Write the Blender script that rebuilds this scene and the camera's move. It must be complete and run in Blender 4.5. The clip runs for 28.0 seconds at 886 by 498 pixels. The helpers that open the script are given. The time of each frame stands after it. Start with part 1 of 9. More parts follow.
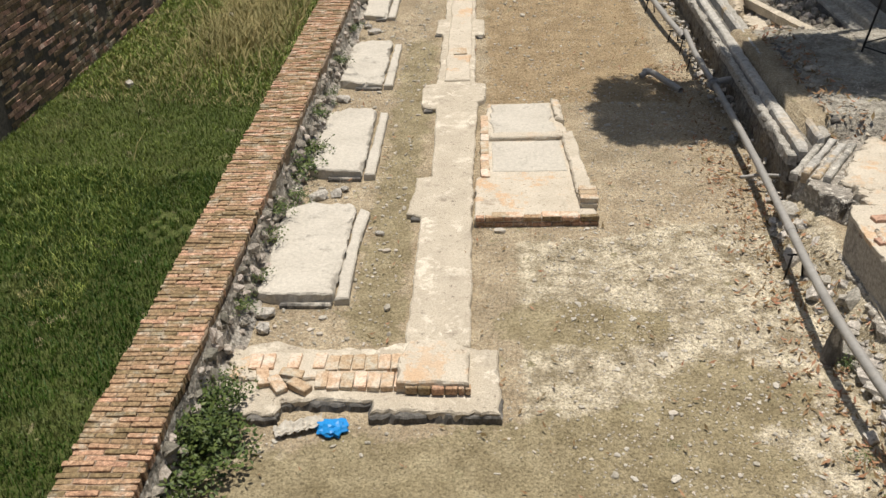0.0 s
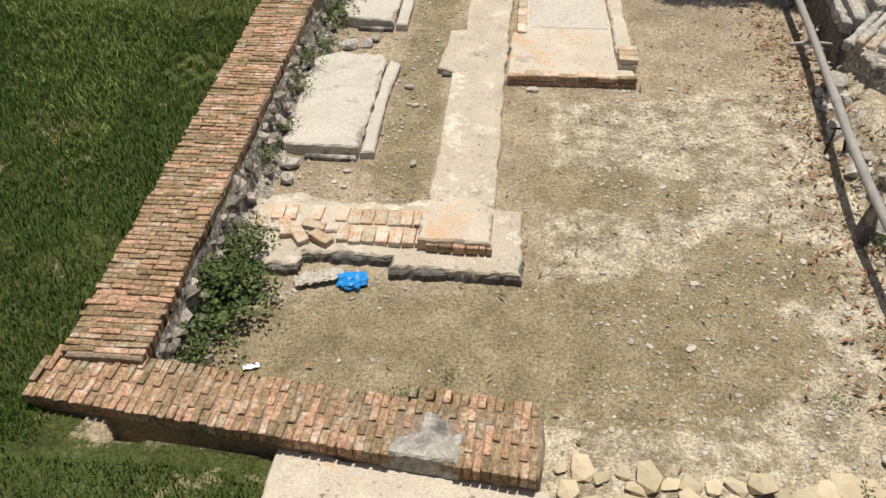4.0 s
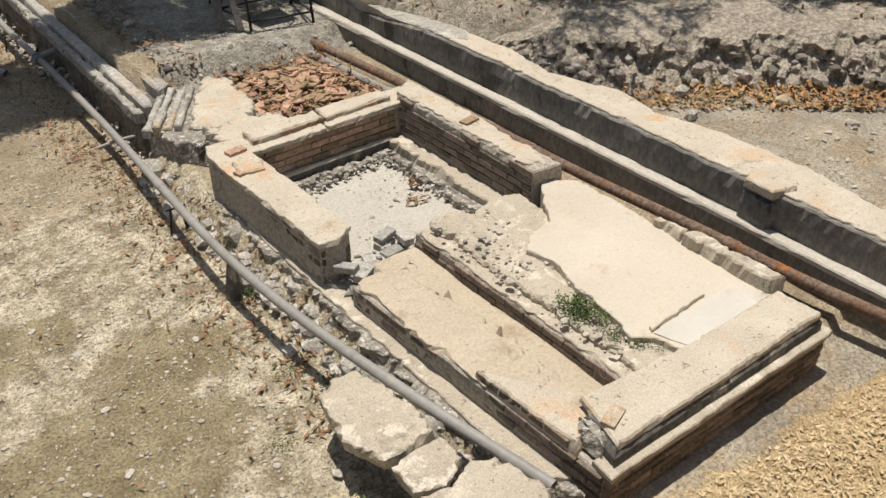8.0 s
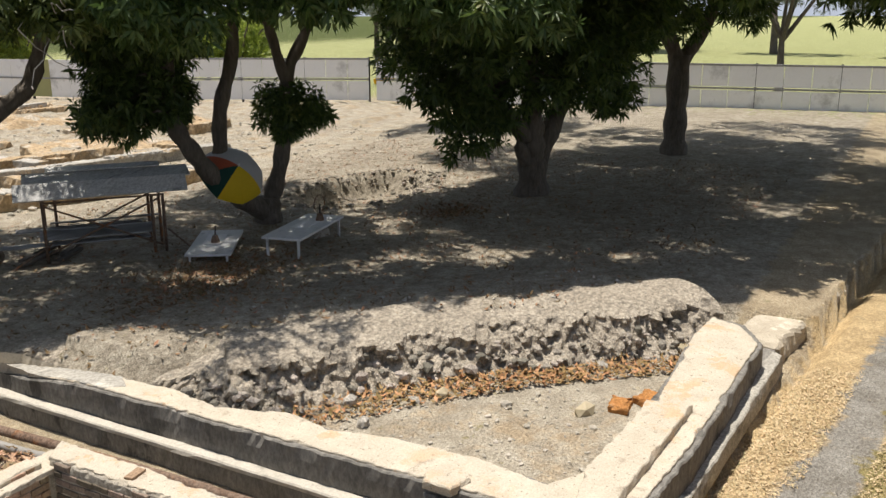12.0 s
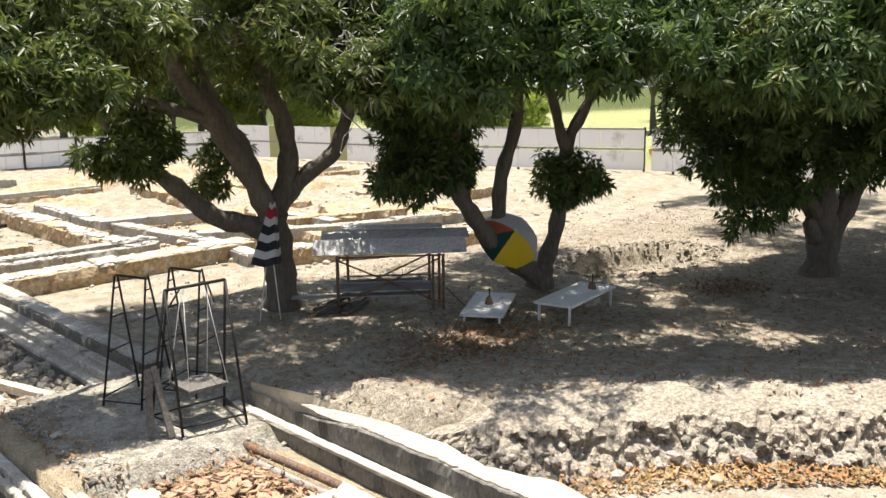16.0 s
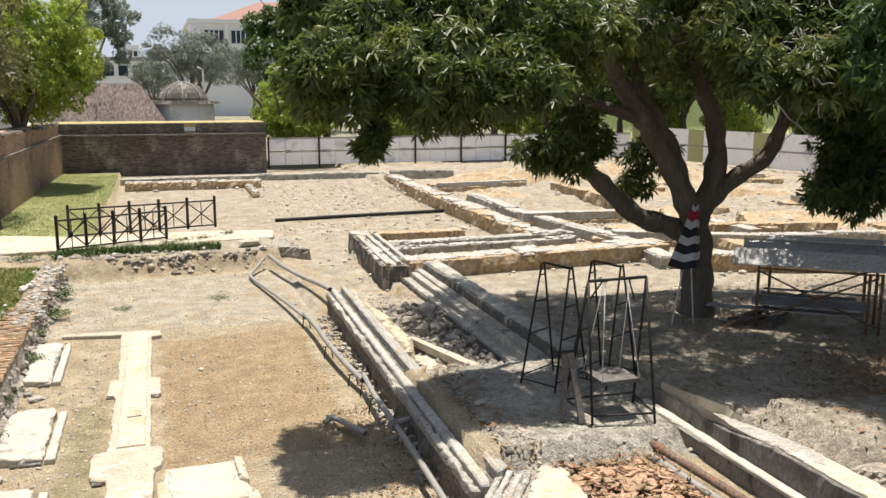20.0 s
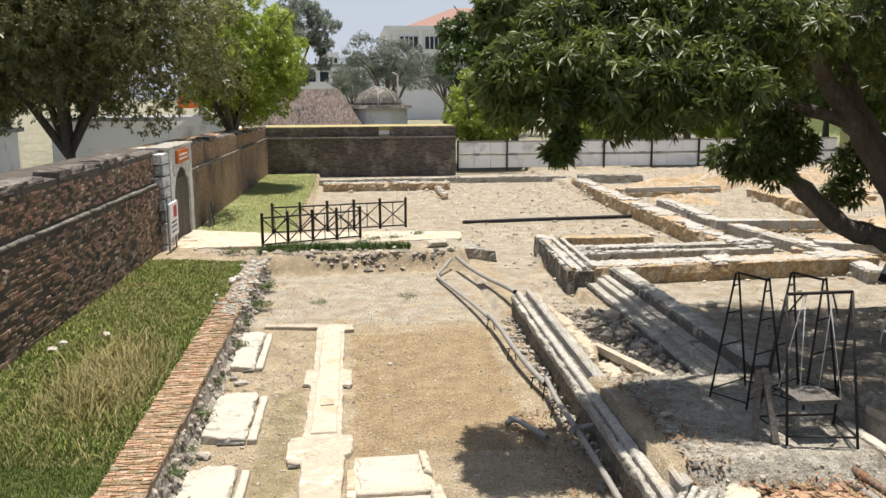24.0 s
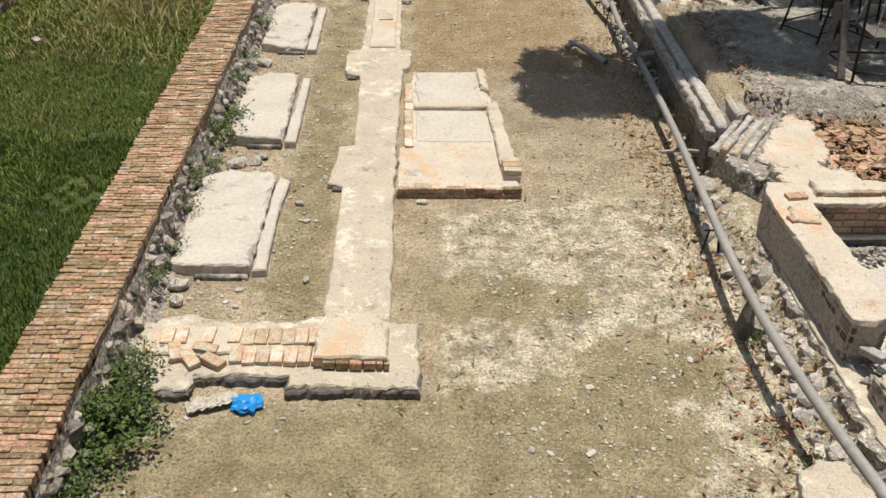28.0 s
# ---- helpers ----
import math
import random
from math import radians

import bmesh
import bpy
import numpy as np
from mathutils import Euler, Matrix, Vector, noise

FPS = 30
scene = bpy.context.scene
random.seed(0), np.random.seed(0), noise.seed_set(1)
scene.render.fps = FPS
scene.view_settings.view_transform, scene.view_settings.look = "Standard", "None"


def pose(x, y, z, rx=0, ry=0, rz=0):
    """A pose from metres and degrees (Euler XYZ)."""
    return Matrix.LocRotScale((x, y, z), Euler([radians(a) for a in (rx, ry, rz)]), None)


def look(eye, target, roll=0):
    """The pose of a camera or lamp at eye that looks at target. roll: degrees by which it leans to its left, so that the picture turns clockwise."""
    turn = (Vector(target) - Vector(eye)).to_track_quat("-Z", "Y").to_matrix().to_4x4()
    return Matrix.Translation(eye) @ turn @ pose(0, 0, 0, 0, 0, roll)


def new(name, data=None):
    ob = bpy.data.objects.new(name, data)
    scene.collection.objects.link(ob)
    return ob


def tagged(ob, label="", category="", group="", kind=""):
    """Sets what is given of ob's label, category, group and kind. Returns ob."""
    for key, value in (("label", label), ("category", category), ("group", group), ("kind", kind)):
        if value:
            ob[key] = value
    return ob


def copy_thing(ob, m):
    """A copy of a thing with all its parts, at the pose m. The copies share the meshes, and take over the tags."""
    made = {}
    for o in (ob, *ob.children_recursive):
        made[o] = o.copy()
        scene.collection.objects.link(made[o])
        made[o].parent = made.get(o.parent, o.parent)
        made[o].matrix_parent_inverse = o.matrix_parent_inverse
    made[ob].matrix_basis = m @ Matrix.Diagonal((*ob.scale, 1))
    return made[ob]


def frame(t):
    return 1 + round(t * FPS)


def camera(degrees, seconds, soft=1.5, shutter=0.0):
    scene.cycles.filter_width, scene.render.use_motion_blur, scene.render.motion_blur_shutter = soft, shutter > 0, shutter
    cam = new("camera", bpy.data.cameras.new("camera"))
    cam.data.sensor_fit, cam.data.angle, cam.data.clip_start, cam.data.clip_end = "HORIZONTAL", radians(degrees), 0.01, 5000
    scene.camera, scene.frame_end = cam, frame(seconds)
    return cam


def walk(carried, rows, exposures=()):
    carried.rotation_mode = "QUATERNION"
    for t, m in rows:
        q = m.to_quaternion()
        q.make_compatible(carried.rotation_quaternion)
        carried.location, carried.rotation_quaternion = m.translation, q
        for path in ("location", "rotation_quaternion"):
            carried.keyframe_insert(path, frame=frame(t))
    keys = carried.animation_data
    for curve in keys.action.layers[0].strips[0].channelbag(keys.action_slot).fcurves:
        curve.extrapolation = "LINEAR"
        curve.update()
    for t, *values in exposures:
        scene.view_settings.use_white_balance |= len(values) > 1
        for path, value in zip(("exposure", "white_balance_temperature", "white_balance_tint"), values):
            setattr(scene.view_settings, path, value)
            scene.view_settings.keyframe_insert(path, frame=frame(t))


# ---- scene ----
# The camera turns on a rampart above an excavated fort yard.
# x runs across the dig, y along the long strip, z up; the strip's floor is z = 0.
PATH = [
    (0.0, -0.242, -0.120, 4.908, -3.09, -31.26, -2.15),
    (0.5, -0.228, -0.111, 4.888, -5.17, -35.17, -1.90),
    (1.0, -0.245, -0.037, 4.850, -5.35, -39.44, -1.44),
    (1.5, -0.230, -0.012, 4.811, -9.59, -40.67, -2.07),
    (2.0, -0.208, -0.012, 4.818, -10.66, -41.23, -2.15),
    (2.5, -0.211, -0.026, 4.834, -10.37, -41.23, -2.01),
    (4.5, -0.169, -0.018, 4.833, -3.89, -39.35, -0.81),
    (5.0, -0.177, -0.022, 4.835, -1.03, -38.38, -0.38),
    (5.5, -0.170, -0.023, 4.830, 4.61, -38.27, 0.57),
    (6.0, -0.097, -0.018, 4.821, 12.90, -38.30, 1.15),
    (6.5, -0.023, -0.020, 4.829, 21.41, -37.94, 1.08),
    (7.0, 0.036, -0.013, 4.860, 28.70, -37.12, 0.36),
    (7.5, 0.108, -0.036, 4.878, 34.29, -35.85, 0.42),
    (8.0, 0.158, -0.051, 4.887, 39.39, -34.44, 0.58),
    (8.5, 0.185, -0.079, 4.913, 44.25, -32.32, 1.21),
    (9.0, 0.213, -0.079, 4.942, 47.54, -30.41, 0.90),
    (9.5, 0.240, -0.077, 4.995, 51.24, -27.35, 0.58),
    (10.0, 0.251, -0.095, 5.030, 54.67, -23.92, 0.27),
    (10.5, 0.259, -0.114, 5.060, 58.04, -21.71, 0.80),
    (11.0, 0.268, -0.128, 5.088, 60.35, -18.93, 0.75),
    (11.5, 0.306, -0.121, 5.111, 61.67, -16.15, 0.44),
    (13.5, 0.283, -0.077, 5.049, 58.11, -12.42, -0.70),
    (14.0, 0.255, -0.061, 5.053, 55.71, -11.76, -1.07),
    (14.5, 0.241, -0.039, 5.078, 53.87, -11.31, -1.18),
    (15.0, 0.229, -0.014, 5.114, 51.05, -10.92, -1.03),
    (15.5, 0.214, -0.006, 5.121, 47.31, -10.60, -0.82),
    (16.0, 0.187, 0.022, 5.108, 43.99, -10.49, -0.59),
    (16.5, 0.155, 0.035, 5.100, 40.37, -10.28, -0.58),
    (17.0, 0.118, 0.061, 5.086, 36.18, -10.30, -0.58),
    (17.5, 0.095, 0.077, 5.076, 32.39, -10.30, -0.57),
    (18.0, 0.056, 0.087, 5.077, 29.52, -10.29, -0.71),
    (18.5, 0.032, 0.078, 5.069, 26.82, -10.24, -0.48),
    (19.0, 0.002, 0.100, 5.071, 24.08, -10.24, -0.31),
    (19.5, -0.033, 0.102, 5.058, 20.62, -10.16, -0.09),
    (20.0, -0.066, 0.123, 5.048, 17.92, -10.16, 0.07),
    (20.5, -0.106, 0.125, 5.051, 14.11, -10.26, -0.15),
    (21.0, -0.153, 0.109, 5.048, 10.73, -10.26, -0.37),
    (21.5, -0.182, 0.086, 5.063, 8.33, -10.21, -0.56),
    (22.0, -0.202, 0.074, 5.068, 6.73, -10.17, -0.37),
    (22.5, -0.211, 0.071, 5.069, 5.18, -10.12, -0.38),
    (24.5, -0.080, 0.063, 5.060, 6.76, -9.89, -0.30),
    (25.0, -0.061, 0.051, 5.056, 8.03, -12.48, -0.49),
    (25.5, -0.068, 0.049, 5.021, 8.36, -16.77, -0.53),
    (26.0, -0.078, 0.047, 5.008, 7.87, -21.82, -0.52),
    (26.5, -0.127, 0.035, 4.948, 5.32, -27.41, -0.22),
    (27.0, -0.172, 0.004, 4.907, 3.26, -30.65, 0.65),
    (27.5, -0.172, 0.002, 4.908, 2.08, -32.19, 1.24),
    (28.0, -0.180, 0.007, 4.901, 2.43, -33.50, 1.43),
]
cam = camera(53.14, 28.0, soft=1.5)
walk(cam, [(t, pose(x, y, z, 90 + pitch, 0, -yaw) @ pose(0, 0, 0, 0, 0, roll))
           for t, x, y, z, yaw, pitch, roll in PATH],
     exposures=[(0, 0.05), (5, 0.0), (6, -0.1), (7, -0.14), (8, -0.04), (9, 0.06), (10, 0.15), (11, 0.2), (11.6, 0.25), (14, 0.8), (16, 1.05), (17, 0.92), (18, 0.78), (20, 0.58), (22, 0.54), (25, 0.42), (26, 0.2), (26.5, 0.12), (28, 0.08)])

# ---- light ----
SUN_TURN, SUN_RISE = 15.0, 79.0    # degrees from +y towards +x, degrees above the horizon
world = bpy.data.worlds.new("sky")
scene.world = world
world.use_nodes = True
wn = world.node_tree.nodes
sky = wn.new("ShaderNodeTexSky")
sky.sky_type, sky.sun_disc = 'NISHITA', False
sky.sun_elevation, sky.sun_rotation = radians(SUN_RISE), radians(SUN_TURN)
sky.air_density, sky.dust_density, sky.ozone_density = 1.1, 1.8, 1.6
wn["Background"].inputs[1].default_value = 0.066
haze = wn.new("ShaderNodeMix")
haze.data_type = 'RGBA'
haze.inputs[7].default_value = (6.6, 7.2, 8.4, 1)     # pale haze over the clear sky, thicker towards the horizon
up = wn.new("ShaderNodeSeparateXYZ")
thick_ = wn.new("ShaderNodeMapRange")
thick_.inputs[1].default_value, thick_.inputs[2].default_value, thick_.inputs[3].default_value, thick_.inputs[4].default_value = 0.0, 0.5, 0.95, 0.3
coords = wn.new("ShaderNodeTexCoord")
world.node_tree.links.new(coords.outputs["Generated"], up.inputs[0])
world.node_tree.links.new(up.outputs[2], thick_.inputs[0])
world.node_tree.links.new(thick_.outputs[0], haze.inputs[0])
world.node_tree.links.new(sky.outputs[0], haze.inputs[6])
world.node_tree.links.new(haze.outputs[2], wn["Background"].inputs[0])
sun = new("sun", bpy.data.lights.new("sun", 'SUN'))
sun.data.energy, sun.data.angle, sun.data.color = 4.9, radians(0.6), (1.0, 0.93, 0.845)
sun.matrix_world = look((0, 0, 0), (-math.sin(radians(SUN_TURN)) * math.cos(radians(SUN_RISE)),
                                   -math.cos(radians(SUN_TURN)) * math.cos(radians(SUN_RISE)),
                                   -math.sin(radians(SUN_RISE))))


# ---- materials ----
def material(name, dark, light, rough=0.9, grain=40.0, patch=1.2, bump=0.3, speck=None, speck_size=60.0, speck_cut=0.62,
             stain=None, stain_size=0.7, stain_cut=0.55, metal=0.0, random_tint=0.0, stretch=(1, 1, 1), island=False, depth=0.01, grit=0.0, grit_size=28.0, chip=None, chip_size=3.0, soft=0.28):
    m = bpy.data.materials.new(name)
    m.use_nodes = True
    nt = m.node_tree
    n, ln = nt.nodes, nt.links
    bsdf = n["Principled BSDF"]
    geo = n.new("ShaderNodeNewGeometry")
    mp = n.new("ShaderNodeMapping")
    mp.inputs["Scale"].default_value = stretch
    ln.new(geo.outputs["Position"], mp.inputs[0])

    def noise_of(scale, detail=6, rough_=0.6):
        t = n.new("ShaderNodeTexNoise")
        t.inputs["Scale"].default_value, t.inputs["Detail"].default_value = scale, detail
        t.inputs["Roughness"].default_value = rough_
        ln.new(mp.outputs[0], t.inputs["Vector"])
        return t.outputs["Fac"]

    def ramp(src, lo, hi):
        r = n.new("ShaderNodeMapRange")
        r.inputs[1].default_value, r.inputs[2].default_value = lo, hi
        ln.new(src, r.inputs[0])
        return r.outputs[0]

    def mix(fac, a, b, mode='MIX'):
        x = n.new("ShaderNodeMix")
        x.data_type, x.blend_type = 'RGBA', mode
        for sock, v in ((x.inputs[0], fac), (x.inputs[6], a), (x.inputs[7], b)):
            if isinstance(v, (int, float)):
                sock.default_value = v
            elif isinstance(v, tuple):
                sock.default_value = (*v, 1)
            else:
                ln.new(v, sock)
        return x.outputs[2]

    big, fine = noise_of(patch), noise_of(grain, 4)
    blend = n.new("ShaderNodeMath")
    blend.operation = 'ADD'
    ln.new(ramp(big, 0.3, 0.7), blend.inputs[0])
    ln.new(ramp(fine, soft, 1 - soft), blend.inputs[1])
    half = n.new("ShaderNodeMath")
    half.operation, half.inputs[1].default_value = 'MULTIPLY', 0.5
    ln.new(blend.outputs[0], half.inputs[0])
    col = mix(half.outputs[0], dark, light)
    if stain:
        col = mix(ramp(noise_of(stain_size, 8, 0.7), stain_cut, stain_cut + 0.12), col, stain)
    if speck:
        col = mix(ramp(noise_of(speck_size, 3, 0.75), speck_cut - 0.045, speck_cut + 0.0), col, speck)
    if chip:
        both = n.new("ShaderNodeMath")
        both.operation = 'MULTIPLY'
        ln.new(ramp(noise_of(chip_size, 7, 0.72), 0.53, 0.58), both.inputs[0])
        ln.new(ramp(noise_of(chip_size * 0.3, 3), 0.42, 0.55), both.inputs[1])
        col = mix(both.outputs[0], col, chip)
    if grit:
        tone = n.new("ShaderNodeMapRange")
        for i_, v_ in ((1, 0.41), (2, 0.59), (3, 1 - grit), (4, 1 + grit * 0.6)):
            tone.inputs[i_].default_value = v_
        ln.new(noise_of(grit_size, 5, 0.8), tone.inputs[0])
        gcol = n.new("ShaderNodeCombineColor")
        for i_ in range(3):
            ln.new(tone.outputs[0], gcol.inputs[i_])
        col = mix(1.0, col, gcol.outputs[0], 'MULTIPLY')
    if random_tint:
        if island:
            rnd = geo.outputs["Random Per Island"]
        else:
            rnd = n.new("ShaderNodeObjectInfo").outputs["Random"]
        hsv = n.new("ShaderNodeHueSaturation")
        ln.new(ramp_range(n, ln, rnd, 1 - random_tint, 1 + random_tint), hsv.inputs["Value"])
        ln.new(ramp_range(n, ln, rnd, 0.5 + random_tint * 0.05, 0.5 - random_tint * 0.05), hsv.inputs["Hue"])
        ln.new(col, hsv.inputs["Color"])
        col = hsv.outputs[0]
    ln.new(col, bsdf.inputs["Base Color"])
    bsdf.inputs["Roughness"].default_value, bsdf.inputs["Metallic"].default_value = rough, metal
    bsdf.inputs["Specular IOR Level"].default_value = 0.25
    if bump:
        b = n.new("ShaderNodeBump")
        b.inputs["Strength"].default_value, b.inputs["Distance"].default_value = bump, depth
        ln.new(half.outputs[0], b.inputs["Height"])
        ln.new(b.outputs[0], bsdf.inputs["Normal"])
    return m


def ramp_range(n, ln, src, lo, hi):
    r = n.new("ShaderNodeMapRange")
    r.inputs[3].default_value, r.inputs[4].default_value = lo, hi
    ln.new(src, r.inputs[0])
    return r.outputs[0]


M = {}
M["lime"] = material("lime_concrete", (0.36, 0.31, 0.235), (0.55, 0.49, 0.385), grain=60, patch=2.4, bump=0.9, stain=(0.28, 0.24, 0.185), stain_size=3.4, stain_cut=0.57, speck=(0.2, 0.17, 0.13), speck_size=22, speck_cut=0.665, grit=0.2, grit_size=70, chip=(0.62, 0.56, 0.45), chip_size=5.5, soft=0.1)
M["pale"] = material("bleached_lime", (0.41, 0.355, 0.27), (0.61, 0.55, 0.445), grain=55, patch=2.8, bump=0.9, stain=(0.34, 0.285, 0.215), stain_size=3.6, stain_cut=0.585, speck=(0.24, 0.2, 0.15), speck_size=19, speck_cut=0.67, grit=0.16, grit_size=60, chip=(0.53, 0.38, 0.245), chip_size=2.3, soft=0.1)
M["cream"] = material("cream_floor_screed", (0.47, 0.415, 0.325), (0.62, 0.56, 0.46), grain=80, patch=1.2, bump=0.25, stain=(0.46, 0.37, 0.26), stain_size=2.6, stain_cut=0.575, speck=(0.36, 0.315, 0.24), speck_size=14, speck_cut=0.7, grit=0.08, grit_size=60, soft=0.1)
M["grave"] = material("worn_grave_plaster", (0.4, 0.367, 0.305), (0.57, 0.53, 0.45), grain=26, patch=2.2, bump=0.8, speck=(0.24, 0.22, 0.185), speck_size=30, speck_cut=0.7, stain=(0.27, 0.25, 0.21), stain_size=2.6, stain_cut=0.57, grit=0.12, grit_size=30)
M["plaster"] = material("weathered_plaster", (0.27, 0.255, 0.22), (0.45, 0.425, 0.37), grain=22, patch=1.3, bump=0.5, stain=(0.11, 0.105, 0.095), stain_size=2.4, stain_cut=0.56, grit=0.3, grit_size=24, chip=(0.52, 0.49, 0.42), chip_size=2.2)
# blackened render; its dark colour also stands for shade in grooves and hollows
M["soot_shade"] = material("blackened_and_shade_render", (0.085, 0.08, 0.072), (0.175, 0.165, 0.145), grain=16, patch=0.9, bump=0.4, stain=(0.25, 0.23, 0.195), stain_size=1.5, stain_cut=0.57, stretch=(1, 1, 0.5), grit=0.35, grit_size=22, chip=(0.4, 0.37, 0.31), chip_size=2.8)
M["grey_render"] = material("grey_wall_render", (0.14, 0.132, 0.116), (0.27, 0.255, 0.225), grain=16, patch=0.9, bump=0.4, stain=(0.36, 0.34, 0.3), stain_size=1.6, stain_cut=0.58, stretch=(1, 1, 0.5), grit=0.25, grit_size=22, chip=(0.09, 0.085, 0.075), chip_size=2.0)
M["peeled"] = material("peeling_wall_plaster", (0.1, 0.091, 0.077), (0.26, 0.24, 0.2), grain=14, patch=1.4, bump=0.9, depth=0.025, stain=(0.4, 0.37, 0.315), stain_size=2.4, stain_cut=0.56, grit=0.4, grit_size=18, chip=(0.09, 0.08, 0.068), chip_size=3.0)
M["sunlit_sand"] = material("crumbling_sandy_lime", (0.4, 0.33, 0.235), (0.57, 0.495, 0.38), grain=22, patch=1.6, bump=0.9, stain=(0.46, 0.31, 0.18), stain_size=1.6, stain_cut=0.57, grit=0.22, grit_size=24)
M["beam"] = material("grey_white_plaster_beam", (0.31, 0.295, 0.26), (0.53, 0.505, 0.455), grain=22, patch=1.4, bump=0.5, stain=(0.22, 0.21, 0.185), stain_size=1.8, stain_cut=0.57, grit=0.25, grit_size=16, chip=(0.42, 0.33, 0.22), chip_size=1.6)
M["mortar"] = material("old_mortar", (0.33, 0.295, 0.24), (0.48, 0.435, 0.36), grain=40, patch=3, bump=0.7, stain=(0.13, 0.118, 0.1), stain_size=2.2, grit=0.3)
M["coping_mortar"] = material("brown_coping_mortar", (0.17, 0.125, 0.085), (0.33, 0.255, 0.18), grain=40, patch=3, bump=0.6, stain=(0.4, 0.345, 0.265), stain_size=1.8, stain_cut=0.6, grit=0.3)
M["rubble"] = material("rubble_fill", (0.2, 0.18, 0.15), (0.42, 0.385, 0.325), grain=12, patch=2.2, bump=1.0, depth=0.04, speck=(0.54, 0.51, 0.44), speck_size=15, speck_cut=0.6, stain=(0.09, 0.082, 0.07), stain_size=3, grit=0.4, grit_size=22)
M["stone"] = material("rough_stone", (0.27, 0.25, 0.21), (0.55, 0.515, 0.45), grain=20, patch=2.5, bump=0.7, random_tint=0.35, island=True, stain=(0.12, 0.11, 0.095), stain_size=4, grit=0.3, grit_size=40)
M["scarp_stone"] = material("earthy_stone", (0.2, 0.178, 0.145), (0.4, 0.362, 0.3), grain=20, patch=2.5, bump=0.7, random_tint=0.5, island=True, grit=0.3, grit_size=40)
M["pebble"] = material("pebbles", (0.34, 0.305, 0.245), (0.54, 0.495, 0.415), grain=30, patch=4, bump=0.3, random_tint=0.25, island=True)
M["brick"] = material("old_brick", (0.23, 0.14, 0.078), (0.45, 0.315, 0.185), grain=45, patch=7, bump=0.8, random_tint=0.38, stain=(0.43, 0.365, 0.275), stain_size=7, stain_cut=0.52, grit=0.45, grit_size=34)
M["brick_loose"] = material("old_brick_joined", (0.19, 0.112, 0.06), (0.41, 0.28, 0.16), grain=45, patch=7, bump=0.6, random_tint=0.42, grit=0.4, grit_size=30, island=True, stain=(0.44, 0.37, 0.27), stain_size=9, stain_cut=0.5)
M["wall_brick"] = material("grimy_brick", (0.13, 0.1, 0.077), (0.27, 0.215, 0.165), grain=30, patch=4, bump=0.5, random_tint=0.4, stain=(0.32, 0.28, 0.225), stain_size=5, stain_cut=0.6, grit=0.3, grit_size=40)
M["warm_brick"] = material("warm_brick", (0.26, 0.165, 0.105), (0.43, 0.3, 0.2), grain=30, patch=4, bump=0.5, random_tint=0.4, stain=(0.42, 0.36, 0.27), stain_size=5, stain_cut=0.56, grit=0.3, grit_size=40)
M["orange_brick"] = material("orange_brick", (0.43, 0.285, 0.17), (0.56, 0.43, 0.3), grain=40, patch=5, bump=0.6, random_tint=0.22, stain=(0.54, 0.48, 0.38), stain_size=6, stain_cut=0.47, grit=0.2, grit_size=40)
M["bark"] = material("bark", (0.07, 0.06, 0.048), (0.19, 0.165, 0.135), grain=16, patch=2, bump=0.9, depth=0.03, stretch=(1, 1, 0.3))
M["iron"] = material("dark_iron", (0.012, 0.012, 0.013), (0.035, 0.031, 0.028), rough=0.55, grain=60, patch=5, bump=0.1)
M["rust"] = material("rusty_iron", (0.11, 0.062, 0.038), (0.27, 0.2, 0.15), rough=0.88, grain=16, patch=3.2, bump=0.7, stain=(0.32, 0.125, 0.035), stain_size=2.6, stain_cut=0.54, grit=0.4, grit_size=30)
M["pvc"] = material("grey_pipe", (0.22, 0.21, 0.19), (0.36, 0.345, 0.315), rough=0.5, grain=20, patch=2, bump=0.1, stain=(0.36, 0.33, 0.28), stain_size=2.5)
M["white"] = material("white_sheet", (0.82, 0.82, 0.82), (0.9, 0.9, 0.9), grain=10, patch=0.6, bump=0, stain=(0.55, 0.55, 0.54), stain_size=0.6)
M["board"] = material("weathered_board", (0.2, 0.2, 0.2), (0.42, 0.42, 0.41), grain=24, patch=2, bump=0.4, stretch=(0.4, 3, 3), stain=(0.12, 0.12, 0.12), stain_size=1.5)
M["table_white"] = material("chalky_white_paint", (0.66, 0.66, 0.65), (0.82, 0.82, 0.81), grain=20, patch=3, bump=0.2, stain=(0.48, 0.48, 0.47), stain_size=3)
M["dry_leaf"] = material("dry_leaf", (0.13, 0.07, 0.03), (0.34, 0.215, 0.11), rough=0.7, grain=8, patch=1, bump=0, random_tint=0.5, island=True)
M["drift_leaf"] = material("orange_dry_leaf", (0.22, 0.12, 0.045), (0.5, 0.325, 0.15), rough=0.7, grain=8, patch=1, bump=0, random_tint=0.5, island=True)
M["chip"] = material("wood_chips", (0.44, 0.335, 0.185), (0.66, 0.535, 0.335), grain=8, patch=1.5, bump=0, random_tint=0.3, island=True)
M["chip_dust"] = material("wood_chip_bed", (0.3, 0.215, 0.115), (0.5, 0.385, 0.225), grain=60, patch=2, bump=1.0, depth=0.02)
M["weed"] = material("weed_leaf", (0.035, 0.06, 0.012), (0.1, 0.135, 0.036), rough=0.55, grain=6, patch=2, bump=0, random_tint=0.4, island=True)
M["blade"] = material("grass_blade", (0.15, 0.205, 0.038), (0.29, 0.35, 0.085), rough=0.55, grain=3, patch=0.9, bump=0, random_tint=0.35, island=True, stain=(0.34, 0.3, 0.12), stain_size=0.6, stain_cut=0.53)
